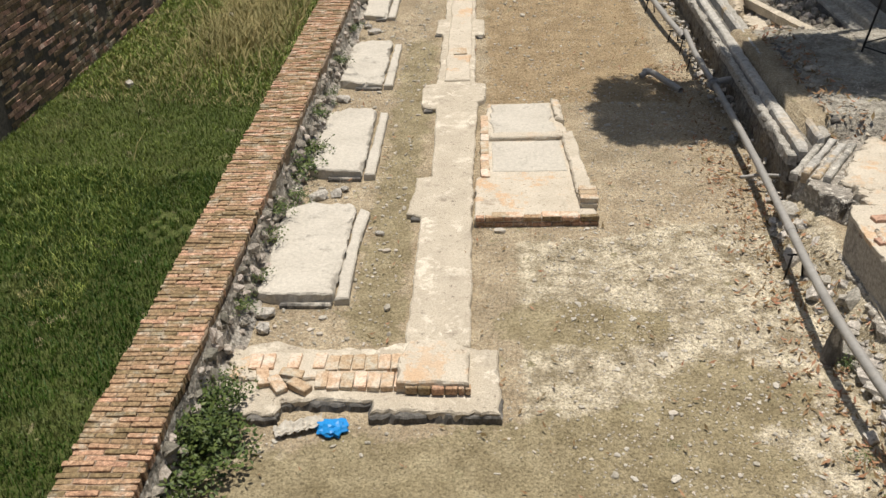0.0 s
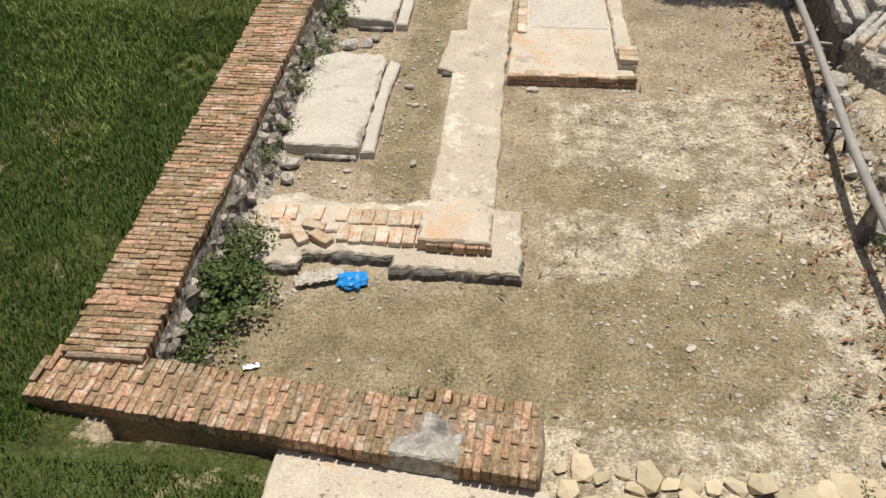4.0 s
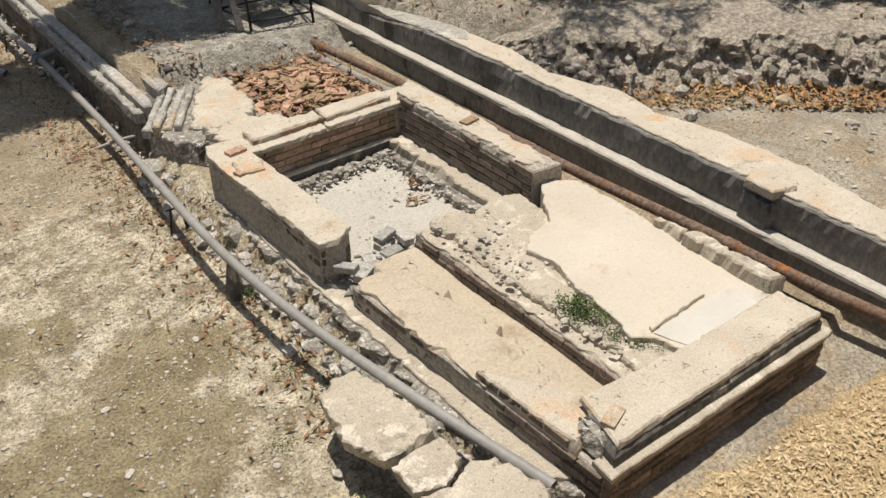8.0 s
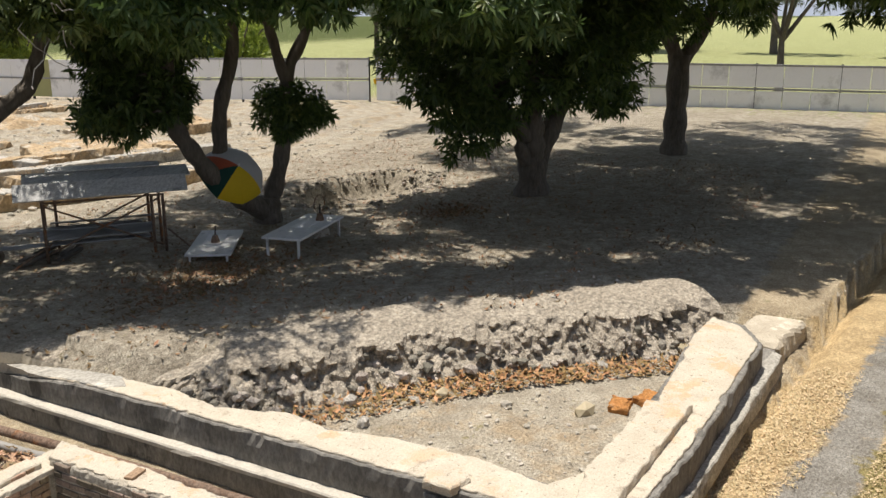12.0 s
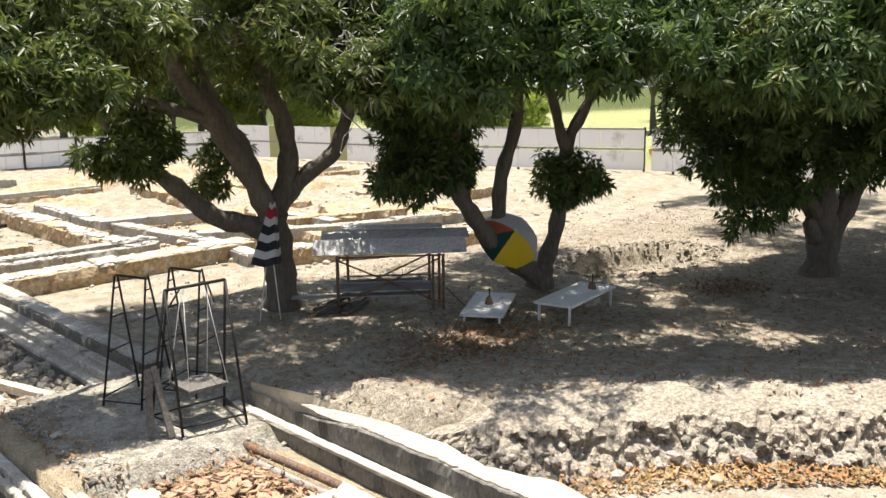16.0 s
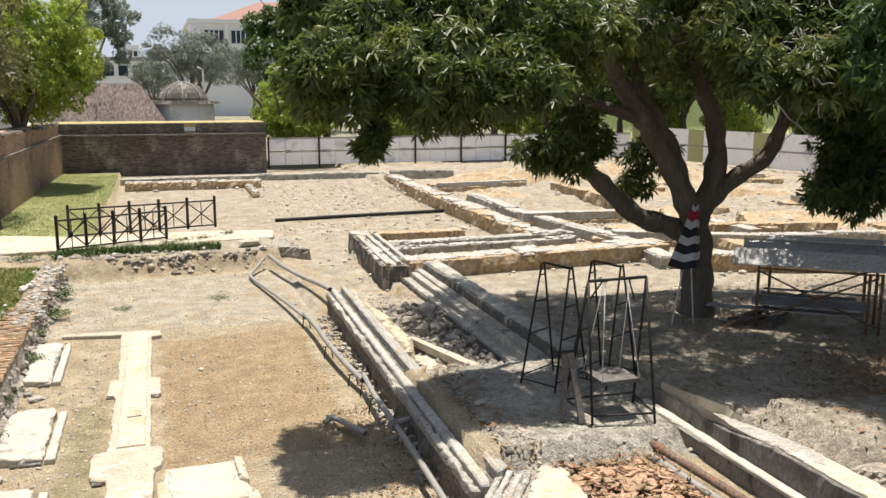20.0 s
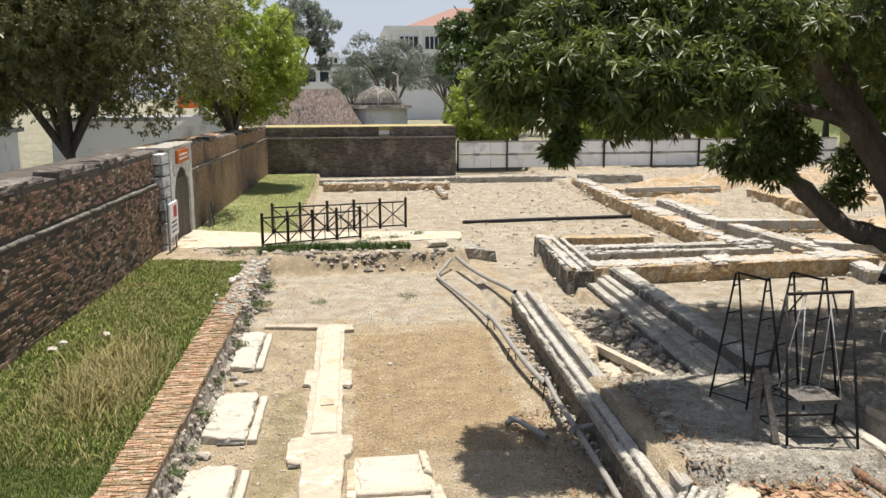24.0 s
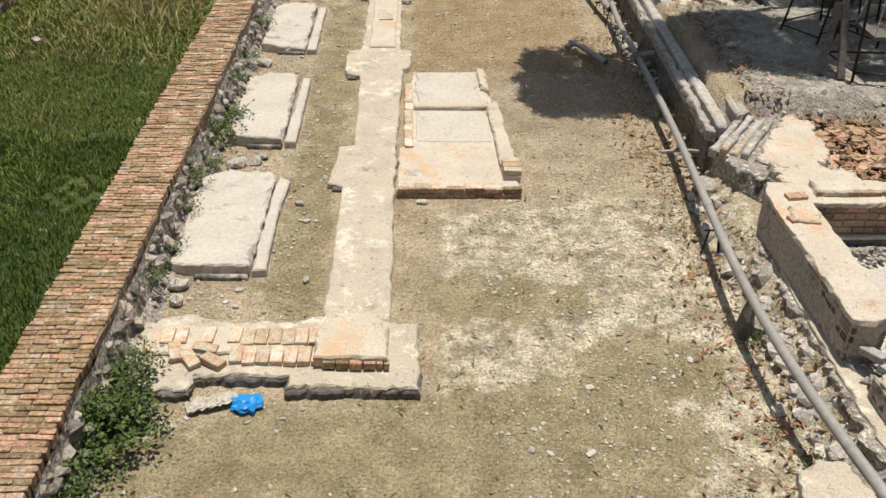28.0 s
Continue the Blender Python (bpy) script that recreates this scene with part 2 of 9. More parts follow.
M["lush"] = material("lush_blade", (0.02, 0.05, 0.005), (0.058, 0.12, 0.012), rough=0.55, grain=3, patch=0.9, bump=0, random_tint=0.35, island=True, stain=(0.17, 0.18, 0.06), stain_size=0.8, stain_cut=0.56)
M["straw"] = material("dry_grass", (0.22, 0.2, 0.08), (0.4, 0.34, 0.15), rough=0.7, grain=3, patch=1, bump=0, random_tint=0.3, island=True)

M["old_timber"] = material("old_timber", (0.09, 0.082, 0.072), (0.2, 0.185, 0.165), grain=24, patch=2, bump=0.5, grit=0.3)


def leaf_material(name, dark, light, warm):
    m = material(name, dark, light, rough=0.42, grain=2.5, patch=0.5, bump=0, random_tint=0.4, island=True, stain=warm, stain_size=1.1, stain_cut=0.6)
    n, ln = m.node_tree.nodes, m.node_tree.links
    b = n["Principled BSDF"]
    b.inputs["Specular IOR Level"].default_value = 0.45
    tr = n.new("ShaderNodeBsdfTranslucent")
    src = b.inputs["Base Color"].links[0].from_socket
    ln.new(src, tr.inputs[0])
    mx = n.new("ShaderNodeMixShader")
    mx.inputs[0].default_value = 0.45
    ln.new(b.outputs[0], mx.inputs[1])
    ln.new(tr.outputs[0], mx.inputs[2])
    ln.new(mx.outputs[0], n["Material Output"].inputs[0])
    return m


M["leaf"] = leaf_material("mango_leaf", (0.045, 0.084, 0.02), (0.12, 0.18, 0.046), (0.24, 0.25, 0.065))
# yellower, brighter copy of the mango leaf; sun on the crown put into its colour
M["leaf_sun"] = leaf_material("sunlit_yellow_mango_leaf", (0.05, 0.078, 0.017), (0.16, 0.2, 0.048), (0.42, 0.39, 0.11))
M["leaf_bright"] = leaf_material("bright_leaf", (0.2, 0.28, 0.04), (0.4, 0.48, 0.085), (0.48, 0.5, 0.11))
M["leaf_olive"] = leaf_material("olive_leaf", (0.085, 0.095, 0.034), (0.25, 0.255, 0.1), (0.42, 0.38, 0.18))
# leaf of the distant trees, air haze put into its pale colour
M["leaf_haze"] = leaf_material("hazed_far_leaf", (0.17, 0.2, 0.16), (0.27, 0.3, 0.24), (0.32, 0.33, 0.28))


def plain(name, rgb, rough=0.6, metal=0.0):
    return material(name, tuple(c * 0.85 for c in rgb), rgb, rough=rough, grain=30, patch=3, bump=0.1, metal=metal)


def coursed(name, a, b, mortar, stain, brick=(0.24, 0.075), stain_size=0.5):
    """Far brickwork: courses in the material, laid on upright faces."""
    m = material(name, a, b, grain=20, patch=0.4, bump=0.4, stain=stain, stain_size=stain_size, stain_cut=0.52, stretch=(1, 1, 0.6))
    n, ln = m.node_tree.nodes, m.node_tree.links
    bs = n["Principled BSDF"]
    col = bs.inputs["Base Color"].links[0].from_socket
    geo = n.new("ShaderNodeNewGeometry")
    sp = n.new("ShaderNodeSeparateXYZ")
    ln.new(geo.outputs["Position"], sp.inputs[0])
    add = n.new("ShaderNodeMath")
    ln.new(sp.outputs[0], add.inputs[0])
    ln.new(sp.outputs[1], add.inputs[1])
    cb = n.new("ShaderNodeCombineXYZ")
    ln.new(add.outputs[0], cb.inputs[0])
    ln.new(sp.outputs[2], cb.inputs[1])
    bt = n.new("ShaderNodeTexBrick")
    bt.inputs["Scale"].default_value = 1.0
    bt.inputs["Brick Width"].default_value, bt.inputs["Row Height"].default_value = brick
    bt.inputs["Mortar Size"].default_value = 0.012
    bt.inputs["Mortar Smooth"].default_value = 0.4
    bt.inputs["Color1"].default_value = (1.4, 1.32, 1.25, 1)
    bt.inputs["Color2"].default_value = (0.5, 0.48, 0.47, 1)
    bt.inputs["Mortar"].default_value = (*mortar, 1)
    ln.new(cb.outputs[0], bt.inputs["Vector"])
    mx = n.new("ShaderNodeMix")
    mx.data_type, mx.blend_type = 'RGBA', 'MULTIPLY'
    mx.inputs[0].default_value = 1.0
    ln.new(col, mx.inputs[6])
    ln.new(bt.outputs["Color"], mx.inputs[7])
    ln.new(mx.outputs[2], bs.inputs["Base Color"])
    bp = n.new("ShaderNodeBump")
    bp.inputs["Strength"].default_value, bp.inputs["Distance"].default_value = 0.6, 0.01
    bp.invert = True
    ln.new(bt.outputs["Fac"], bp.inputs["Height"])
    ln.new(bp.outputs[0], bs.inputs["Normal"])
    return m


M["fort"] = coursed("fort_brickwork", (0.13, 0.086, 0.056), (0.29, 0.197, 0.131), (1.9, 1.95, 1.95), (0.07, 0.06, 0.052), brick=(0.25, 0.072))
M["fort_mortar"] = material("fort_mortar", (0.05, 0.043, 0.036), (0.15, 0.13, 0.107), grain=20, patch=1.5, bump=0.6, stain=(0.05, 0.045, 0.04), stain_size=0.7, stain_cut=0.55, grit=0.3)
for key, tone in (("fort_brick", False), ("fort_brick_joined", True)):
    M[key] = material("old_" + key, (0.17, 0.108, 0.067), (0.38, 0.262, 0.17), grain=18, patch=3, bump=0.7, random_tint=0.55, island=tone, stain=(0.085, 0.07, 0.055), stain_size=0.5, stain_cut=0.6, stretch=(1, 1, 0.6), grit=0.35, grit_size=25, chip=(0.46, 0.39, 0.3), chip_size=3.5)
M["fort_black"] = coursed("black_fort_brickwork", (0.07, 0.063, 0.056), (0.165, 0.148, 0.13), (1.2, 1.2, 1.2), (0.25, 0.23, 0.2), stain_size=0.6)


# ---- mesh helpers ----
from mathutils.geometry import delaunay_2d_cdt


def part(name, bm, mat, parent=None, label=""):
    me = bpy.data.meshes.new(name)
    bm.to_mesh(me)
    bm.free()
    me.materials.append(mat)
    ob = new(name, me)
    ob.parent = parent
    if label:
        ob["label"] = label
    return ob


def box(x0, x1, y0, y1, z0, z1, bm=None, bevel=0.0):
    own = bm is None
    bm = bm or bmesh.new()
    vs = bmesh.ops.create_cube(bm, size=1)["verts"]
    for v in vs:
        v.co = Vector(((x0 + x1) / 2 + v.co.x * (x1 - x0), (y0 + y1) / 2 + v.co.y * (y1 - y0), (z0 + z1) / 2 + v.co.z * (z1 - z0)))
    if bevel and own:
        bmesh.ops.bevel(bm, geom=bm.edges[:], offset=bevel, segments=2, profile=0.6, affect='EDGES')
    return bm


def thing(name, label, category, group="", kind="", at=(0, 0, 0)):
    ob = new(name)
    ob.location = at
    return tagged(ob, label, category, group, kind)


rng = np.random.default_rng(7)


def raw_mesh(name, verts, faces, mat, parent=None, smooth_shade=False):
    me = bpy.data.meshes.new(name)
    me.from_pydata(verts, [], faces)
    me.materials.append(mat)
    if smooth_shade:
        me.shade_smooth()
    ob = new(name, me)
    ob.parent = parent
    return ob


def densify(outline, step):
    pts = []
    for (ax, ay), (bx, by) in zip(outline, outline[1:] + outline[:1]):
        k = max(1, int(math.hypot(bx - ax, by - ay) / step))
        pts += [(ax + (bx - ax) * i / k, ay + (by - ay) * i / k) for i in range(k)]
    return pts


def lump(outline, z0, z1, step=0.12, jit=0.02, rings=3, chamfer=0.015, rise=None, seed=0, bm=None):
    """A worn block over an outline (anticlockwise): jittered sides in rings, a chamfered top edge, a slightly uneven top."""
    r = random.Random(seed)
    bm = bm or bmesh.new()
    pts = densify([tuple(p) for p in outline], max(step * 0.55, 0.035))
    n = len(pts)
    edge = [r.gauss(0, 0.28) * jit for _ in pts]
    i = 0
    while i < n:                     # broken chips along the edge
        if r.random() < 0.1:
            d = -jit * r.uniform(0.6, 2.2)
            for k in range(r.randint(1, 4)):
                edge[(i + k) % n] += d * r.uniform(0.6, 1)
        i += 1
    rows = []
    for k in range(rings + 2):
        row = []
        for i, (x, y) in enumerate(pts):
            px, py = pts[i - 1]
            qx, qy = pts[(i + 1) % n]
            tx, ty = qx - px, qy - py
            ln = math.hypot(tx, ty) or 1
            nx_, ny_ = ty / ln, -tx / ln
            if k <= rings:
                z = z0 + (z1 - chamfer - z0) * k / rings
                off = (noise.noise(Vector((x * 1.9, y * 1.9, z * 3 + seed))) * 1.3 + noise.noise(Vector((x * 7, y * 7, z * 8 + seed))) * 0.7) * jit + r.uniform(-jit, jit) * 0.22 + (edge[i] if k == rings else 0)
            else:
                z = z1
                off = edge[i] - chamfer + (noise.noise(Vector((x * 1.9, y * 1.9, z * 3 + seed))) * 1.3 + noise.noise(Vector((x * 7, y * 7, z * 8 + seed))) * 0.5) * jit
            if rise and k >= rings:
                z += rise(x, y)
            if k >= rings:
                z += r.uniform(-1, 1) * jit * 0.25
            row.append(bm.verts.new((x + nx_ * off, y + ny_ * off, z)))
        rows.append(row)
    for a, b in zip(rows, rows[1:]):
        for i in range(n):
            j = (i + 1) % n
            bm.faces.new((a[i], a[j], b[j], b[i]))
    rim = rows[-1]
    area = abs(sum(a.co.x * b.co.y - b.co.x * a.co.y for a, b in zip(rim, rim[1:] + rim[:1]))) / 2
    if area < 0.2:
        top = bm.faces.new(rim)
        top.normal_update()
        bmesh.ops.triangulate(bm, faces=[top])
        return bm
    gap = max(0.075, math.sqrt(area / 1200))        # an uneven top: points all over it, raised and sunk a little
    x0, x1, y0, y1 = min(v.co.x for v in rim), max(v.co.x for v in rim), min(v.co.y for v in rim), max(v.co.y for v in rim)
    plan = [Vector((v.co.x, v.co.y)) for v in rim]
    for i in range(int((x1 - x0) / gap)):
        for j in range(int((y1 - y0) / gap)):
            plan.append(Vector((x0 + (i + r.uniform(0.2, 0.8)) * gap, y0 + (j + r.uniform(0.2, 0.8)) * gap)))
    pts2, _, tris, first, _, _ = delaunay_2d_cdt(plan, [(i, (i + 1) % n) for i in range(n)], [], 1, 1e-5)
    amp = min(jit, 0.035)
    made = []
    for p, src in zip(pts2, first):
        if src and src[0] < n:
            made.append(rim[src[0]])
        else:
            h = (noise.noise(Vector((p.x * 2.3, p.y * 2.3, seed + 3))) + 0.7 * noise.noise(Vector((p.x * 7, p.y * 7, seed + 5)))) * amp * 0.7
            made.append(bm.verts.new((p.x, p.y, z1 + h + (rise(p.x, p.y) if rise else 0))))
    for t in tris:
        vs = [made[i] for i in t]
        if len(set(vs)) == len(vs) and not bm.faces.get(vs):
            bm.faces.new(vs)
    return bm


def rect(x0, x1, y0, y1):
    return [(x0, y0), (x1, y0), (x1, y1), (x0, y1)]


def tube(bm, pts, radii, seg=10, cap=True):
    """A tapered tube through the points."""
    pts = [Vector(p) for p in pts]
    if not isinstance(radii, (list, tuple)):
        radii = [radii] * len(pts)
    rings = []
    side = None
    for i, p in enumerate(pts):
        d = (pts[min(i + 1, len(pts) - 1)] - pts[max(i - 1, 0)]).normalized()
        if side is None or abs(side.dot(d)) > 0.95:
            side = Vector((0, 0, 1)) if abs(d.z) < 0.9 else Vector((1, 0, 0))
        u = (side - d * side.dot(d)).normalized()
        side = u
        w = d.cross(u)
        rings.append([bm.verts.new(p + (u * math.cos(a) + w * math.sin(a)) * radii[i])
                      for a in (2 * math.pi * k / seg for k in range(seg))])
    for a, b in zip(rings, rings[1:]):
        for k in range(seg):
            j = (k + 1) % seg
            f = bm.faces.new((a[k], a[j], b[j], b[k]))
            f.smooth = True
    if cap:
        bm.faces.new(rings[0][::-1])
        bm.faces.new(rings[-1])
    return bm


def curve_pts(pts, k=6):
    """A smooth line through the points (Catmull-Rom)."""
    p = [Vector(q) for q in pts]
    p = [p[0] * 2 - p[1]] + p + [p[-1] * 2 - p[-2]]
    out = []
    for i in range(1, len(p) - 2):
        for j in range(k):
            t = j / k
            a, b, c, d = p[i - 1], p[i], p[i + 1], p[i + 2]
            out.append(0.5 * ((2 * b) + (c - a) * t + (2 * a - 5 * b + 4 * c - d) * t * t + (3 * b - a - 3 * c + d) * t ** 3))
    out.append(p[-2])
    return out


STONE_BASE = []
for _k in range(6):
    _bm = bmesh.new()
    bmesh.ops.create_icosphere(_bm, subdivisions=1, radius=1)
    _v = np.array([v.co[:] for v in _bm.verts])
    _f = np.array([[v.index for v in f.verts] for f in _bm.faces])
    _v = _v * rng.uniform(0.85, 1.1, (len(_v), 1))
    for _ in range(7):
        _d = rng.normal(0, 1, 3)
        _d /= np.linalg.norm(_d)
        _h = rng.uniform(0.45, 0.8)
        _o = _v @ _d - _h
        _v = _v - np.where(_o > 0, _o, 0)[:, None] * _d
    STONE_BASE.append((_v, _f))
    _bm.free()


def scatter_stones(name, places, sizes, mat, parent=None, flat=0.6, sink=0.3):
    """Many small stones in one mesh; places: array of x, y, z."""
    vs, fs, at = [], [], 0
    for (x, y, z), s in zip(places, sizes):
        v, f = STONE_BASE[rng.integers(0, 6)]
        a = rng.uniform(0, 6.28)
        c, s_ = math.cos(a), math.sin(a)
        sc = np.array([s * rng.uniform(0.8, 1.4), s * rng.uniform(0.6, 1.0), s * flat * rng.uniform(0.7, 1.2)])
        w = v * sc
        w = np.stack([w[:, 0] * c - w[:, 1] * s_, w[:, 0] * s_ + w[:, 1] * c, w[:, 2]], 1) + np.array([x, y, z + s * flat * (1 - sink) * 0.6])
        vs.append(w)
        fs.append(f + at)
        at += len(v)
    return raw_mesh(name, np.concatenate(vs).tolist(), np.concatenate(fs).tolist(), mat, parent)


def scatter_leaves(name, places, size, mat, flat=0.35, ratio=0.35, lift=0.02, parent=None):
    """Curled leaves: two bent quads each, in one mesh."""
    n = len(places)
    yaw = rng.uniform(0, 2 * np.pi, n)
    tilt = rng.normal(0, flat, n)
    ln = rng.uniform(0.6, 1.3, n) * size
    wd = ln * ratio * rng.uniform(0.7, 1.3, n)
    up = np.abs(rng.normal(0, lift, n)) + 0.004
    d = np.stack([np.cos(yaw) * np.cos(tilt), np.sin(yaw) * np.cos(tilt), np.sin(tilt)], 1)
    w = np.stack([-np.sin(yaw), np.cos(yaw), rng.normal(0, flat, n)], 1)
    w /= np.linalg.norm(w, axis=1)[:, None]
    p = np.asarray(places) + np.stack([0 * up, 0 * up, up], 1)
    curl = np.stack([0 * ln, 0 * ln, ln * rng.uniform(0.0, 0.25, n)], 1)
    a = p - d * ln[:, None] / 2 + curl
    b = p + w * wd[:, None] / 2
    c = p - w * wd[:, None] / 2
    e = p + d * ln[:, None] / 2 + curl
    v = np.stack([a, b, e, c], 1).reshape(-1, 3)
    i = np.arange(n) * 4
    f = np.concatenate([np.stack([i, i + 3, i + 1], 1), np.stack([i + 3, i + 2, i + 1], 1)])
    return raw_mesh(name, v.tolist(), f.tolist(), mat, parent)


def scatter_blades(name, places, height, width, mat, lean=0.4, parent=None):
    """Upright grass blades: one bent strip each."""
    n = len(places)
    yaw = rng.uniform(0, 2 * np.pi, n)
    h = height * rng.uniform(0.5, 1.25, n)
    side = np.stack([-np.sin(yaw), np.cos(yaw), 0 * yaw], 1) * (width * rng.uniform(0.6, 1.2, n))[:, None]
    out = np.stack([np.cos(yaw), np.sin(yaw), 0 * yaw], 1) * (h * np.abs(rng.normal(0, lean, n)))[:, None]
    p = np.asarray(places)
    up = np.stack([0 * h, 0 * h, h], 1)
    v = np.stack([p - side, p + side, p + out * 0.35 + up * 0.6 + side * 0.7, p + out * 0.35 + up * 0.6 - side * 0.7, p + out + up], 1).reshape(-1, 3)
    i = np.arange(n) * 5
    f = [(a, a + 1, a + 2, a + 3) for a in i.tolist()] + [(a + 3, a + 2, a + 4) for a in i.tolist()]
    return raw_mesh(name, v.tolist(), f, mat, parent)


# ---- ground heights ----
def smooth(a, b, v):
    t = np.clip((v - a) / (b - a), 0, 1)
    return t * t * (3 - 2 * t)


_W = [(rng.uniform(0.3, 1) * 2.2 ** k, rng.uniform(0, 6.28), rng.uniform(0, 6.28)) for k in range(5) for _ in range(4)]


def ripple(x, y):
    """Cheap smooth noise, about -1 to 1."""
    s = 0
    for k, (f, a, b) in enumerate(_W):
        s = s + np.sin(f * (x * math.cos(a) + y * math.sin(a)) + b * 7) / (1.25 ** (k // 4))
    return s / 7


def fort_x(y):
    return -6.05 + 0.024 * (y - 15)


def ew_x(y):
    """The outer foot of the moulded wall beside the strip."""
    return 3.25 + 0.0 * y


FOOT_X = np.array([7.05, 7.95, 8.8, 9.68, 10.5, 11.3, 12.1, 14.0])
FOOT_Y = np.array([6.9, 6.3, 5.75, 5.1, 4.33, 3.36, 2.55, 1.6])


def bank_dist(x, y):
    return (y - np.interp(x, FOOT_X, FOOT_Y)) * 0.74 + 0.1 * ripple(x * 2.2, y * 2.2)


def chip_edge(x):
    return 2.0 - 0.1 * (x - 3.3)


def ground_z(x, y):
    x, y = np.asarray(x, float), np.asarray(y, float)
    rp = ripple(x, y)
    z = 0.76 + 0.05 * rp + 0.04 * ripple(x * 0.3, y * 0.3)                       # the terrace under the trees
    # pit beside the thick wall, with its broken bank
    f = bank_dist(x, y)
    pit = 0.4 + 0.02 * rp
    east = (x > 6.9) & (x < 14) & (y < 9.5)
    t = smooth(0.3, 1.2, f)
    z = np.where(east & (x < 13.6), pit + 0.64 * t - 0.22 * smooth(1.5, 4.0, f) + 0.03 * rp * t, z)
    z = np.where((x > 6.9) & (x < 7.5) & (y >= 6.3) & (y < 12), np.minimum(z, 0.55 + 0.3 * smooth(7.0, 7.5, x + 0.06 * rp)), z)
    # hollow near the forked tree
    d = np.hypot((x - 19.2) / 2.6, (y - 12.4) / 1.5) + 0.12 * rp
    z = z - 0.6 * (1 - smooth(0.72, 0.95, d))
    # north-east digging floors
    z = np.where(y > 16.5, 0.76 - 0.42 * smooth(16.5, 18.0, y + 0.2 * rp) * smooth(5.8, 6.3, x) + 0.1 * smooth(24, 40, y) * ripple(x * 0.5, y * 0.5), z)
    z = np.where((y > 22) & (x > 12), z + 0.25 * smooth(12, 15, x) * np.abs(ripple(x * 0.45, y * 0.45)), z)
    # channel, ledge and trench between the walls
    led = smooth(9.25, 9.75, y + 0.12 * rp) * (1 - smooth(12.9, 13.5, y + 0.3 * rp))
    z = np.where((x > np.where(y < 9.1, 3.0, 3.4)) & (x <= 6.45) & (y > 1.7) & (y < 46), np.where(y > 11, 0.32, 0.36) * (1 - led) + 0.7 * led + 0.03 * rp, z)
    z = np.where((x > 3.3) & (x < 5.75) & (y > 2.25) & (y < 7.3), 0.05, z)          # dug out inside the cell
    # the strip
    lim = np.where(y < 8.4, 3.12, 3.45)
    low = 0.012 * rp + 0.02 * ripple(x * 0.4, y * 0.4)
    foot = np.where(y < 8.6, smooth(2.85, 3.15, x + 0.04 * rp) * 0.3, 0)
    strip = (x < lim) & (x > -2.75) & (y < 26)
    z = np.where(strip, low + foot, z)
    z = np.where((y < 3.15) & (x > -2.75) & (x < 3.3), low - 0.02, z)
    # pale floors north of the causeway
    z = np.where((y >= 26) & (x <= 11.2), 0.12 + 0.25 * smooth(4.5, 5.5, x) * (y < 24) + 0.02 * rp, z)
    causeway = smooth(25.1, 25.7, y + 0.15 * rp) * (1 - smooth(29.4, 30.2, y + 0.1 * rp)) * (1 - smooth(3.0, 3.9, x + 0.2 * rp))
    z = np.where((y > 24.5) & (y < 31) & (x < 4.2), np.maximum(z, 0.5 * causeway), z)
    z = np.where((x > 3.2) & (x < 5.4) & (y > 19.6) & (y < 46), 0.14 + 0.02 * rp, z)
    # grass berm
    berm = 0.42 + 0.02 * rp + 0.1 * smooth(-3.2, -5.5, x)
    z = np.where((x < -2.7) & (y < 46), berm, z)
    z = np.where((x < -1.9 - 0.1 * (y - 30) / 16) & (y >= 30) & (y < 54), 0.38, z)
    z = np.where((y < 3.3) & (x < -0.6), 0.12 + 0.02 * rp + 0.25 * smooth(-0.6, -3.0, x), z)
    z = np.where((x < -2.5) & (y < 5.0), np.minimum(z, 0.3 + 0.15 * smooth(4.0, 5.0, y) + 0.015 * rp), z)
    # beds of chips near the rampart
    z = np.where((x > 3.2) & (x < 6.4) & (y < 2.25), 0.24 + 0.01 * rp, z)
    z = np.where((x > 3.25) & (y < chip_edge(x)), 0.24 + 0.2 * smooth(0.0, 0.35, chip_edge(x) - y) + 0.012 * rp, z)
    z = np.where((x > 6.3) & (x < 6.95) & (y > 1.5) & (y < 11.0) | (x > 6.3) & (x < 12.3) & (y > 1.45) & (y < 2.2), np.minimum(z, 0.4), z)
    z = np.where(np.hypot(x - 10, y - 20) > 75, 0.5, z)
    return z


gx = np.concatenate([-np.geomspace(700, 8, 28), np.arange(-7.6, 14, 0.085), np.arange(14, 30, 0.3), np.geomspace(30, 900, 40)])
gy = np.concatenate([-np.geomspace(500, 3, 18), np.arange(-2.6, 14, 0.085), np.arange(14, 32, 0.16), np.arange(32, 58, 0.4), np.geomspace(58, 1200, 32)])
GX, GY = np.meshgrid(gx, gy, indexing="ij")
GZ = ground_z(GX, GY)
nx, ny = GX.shape
idx = np.arange(nx * ny).reshape(nx, ny)
faces = np.stack([idx[:-1, :-1], idx[1:, :-1], idx[1:, 1:], idx[:-1, 1:]], -1).reshape(-1, 4)
ground = raw_mesh("ground", np.stack([GX, GY, GZ], -1).reshape(-1, 3).tolist(), faces.tolist(), M["lime"], smooth_shade=True)
tagged(ground, "dry pale trampled earth with grass and wood chip beds", "ground", kind="structure")
RP = ripple(GX * 2, GY * 2)
GRASS = ((GX < -2.9) & (GX > -9) & (GY < 25.3)) | ((GX < -2.2 - 0.3 * RP) & (GX > -9) & (GY > 30) & (GY < 54)) | ((GY < 3.3) & (GX < -0.9 + 0.3 * RP))
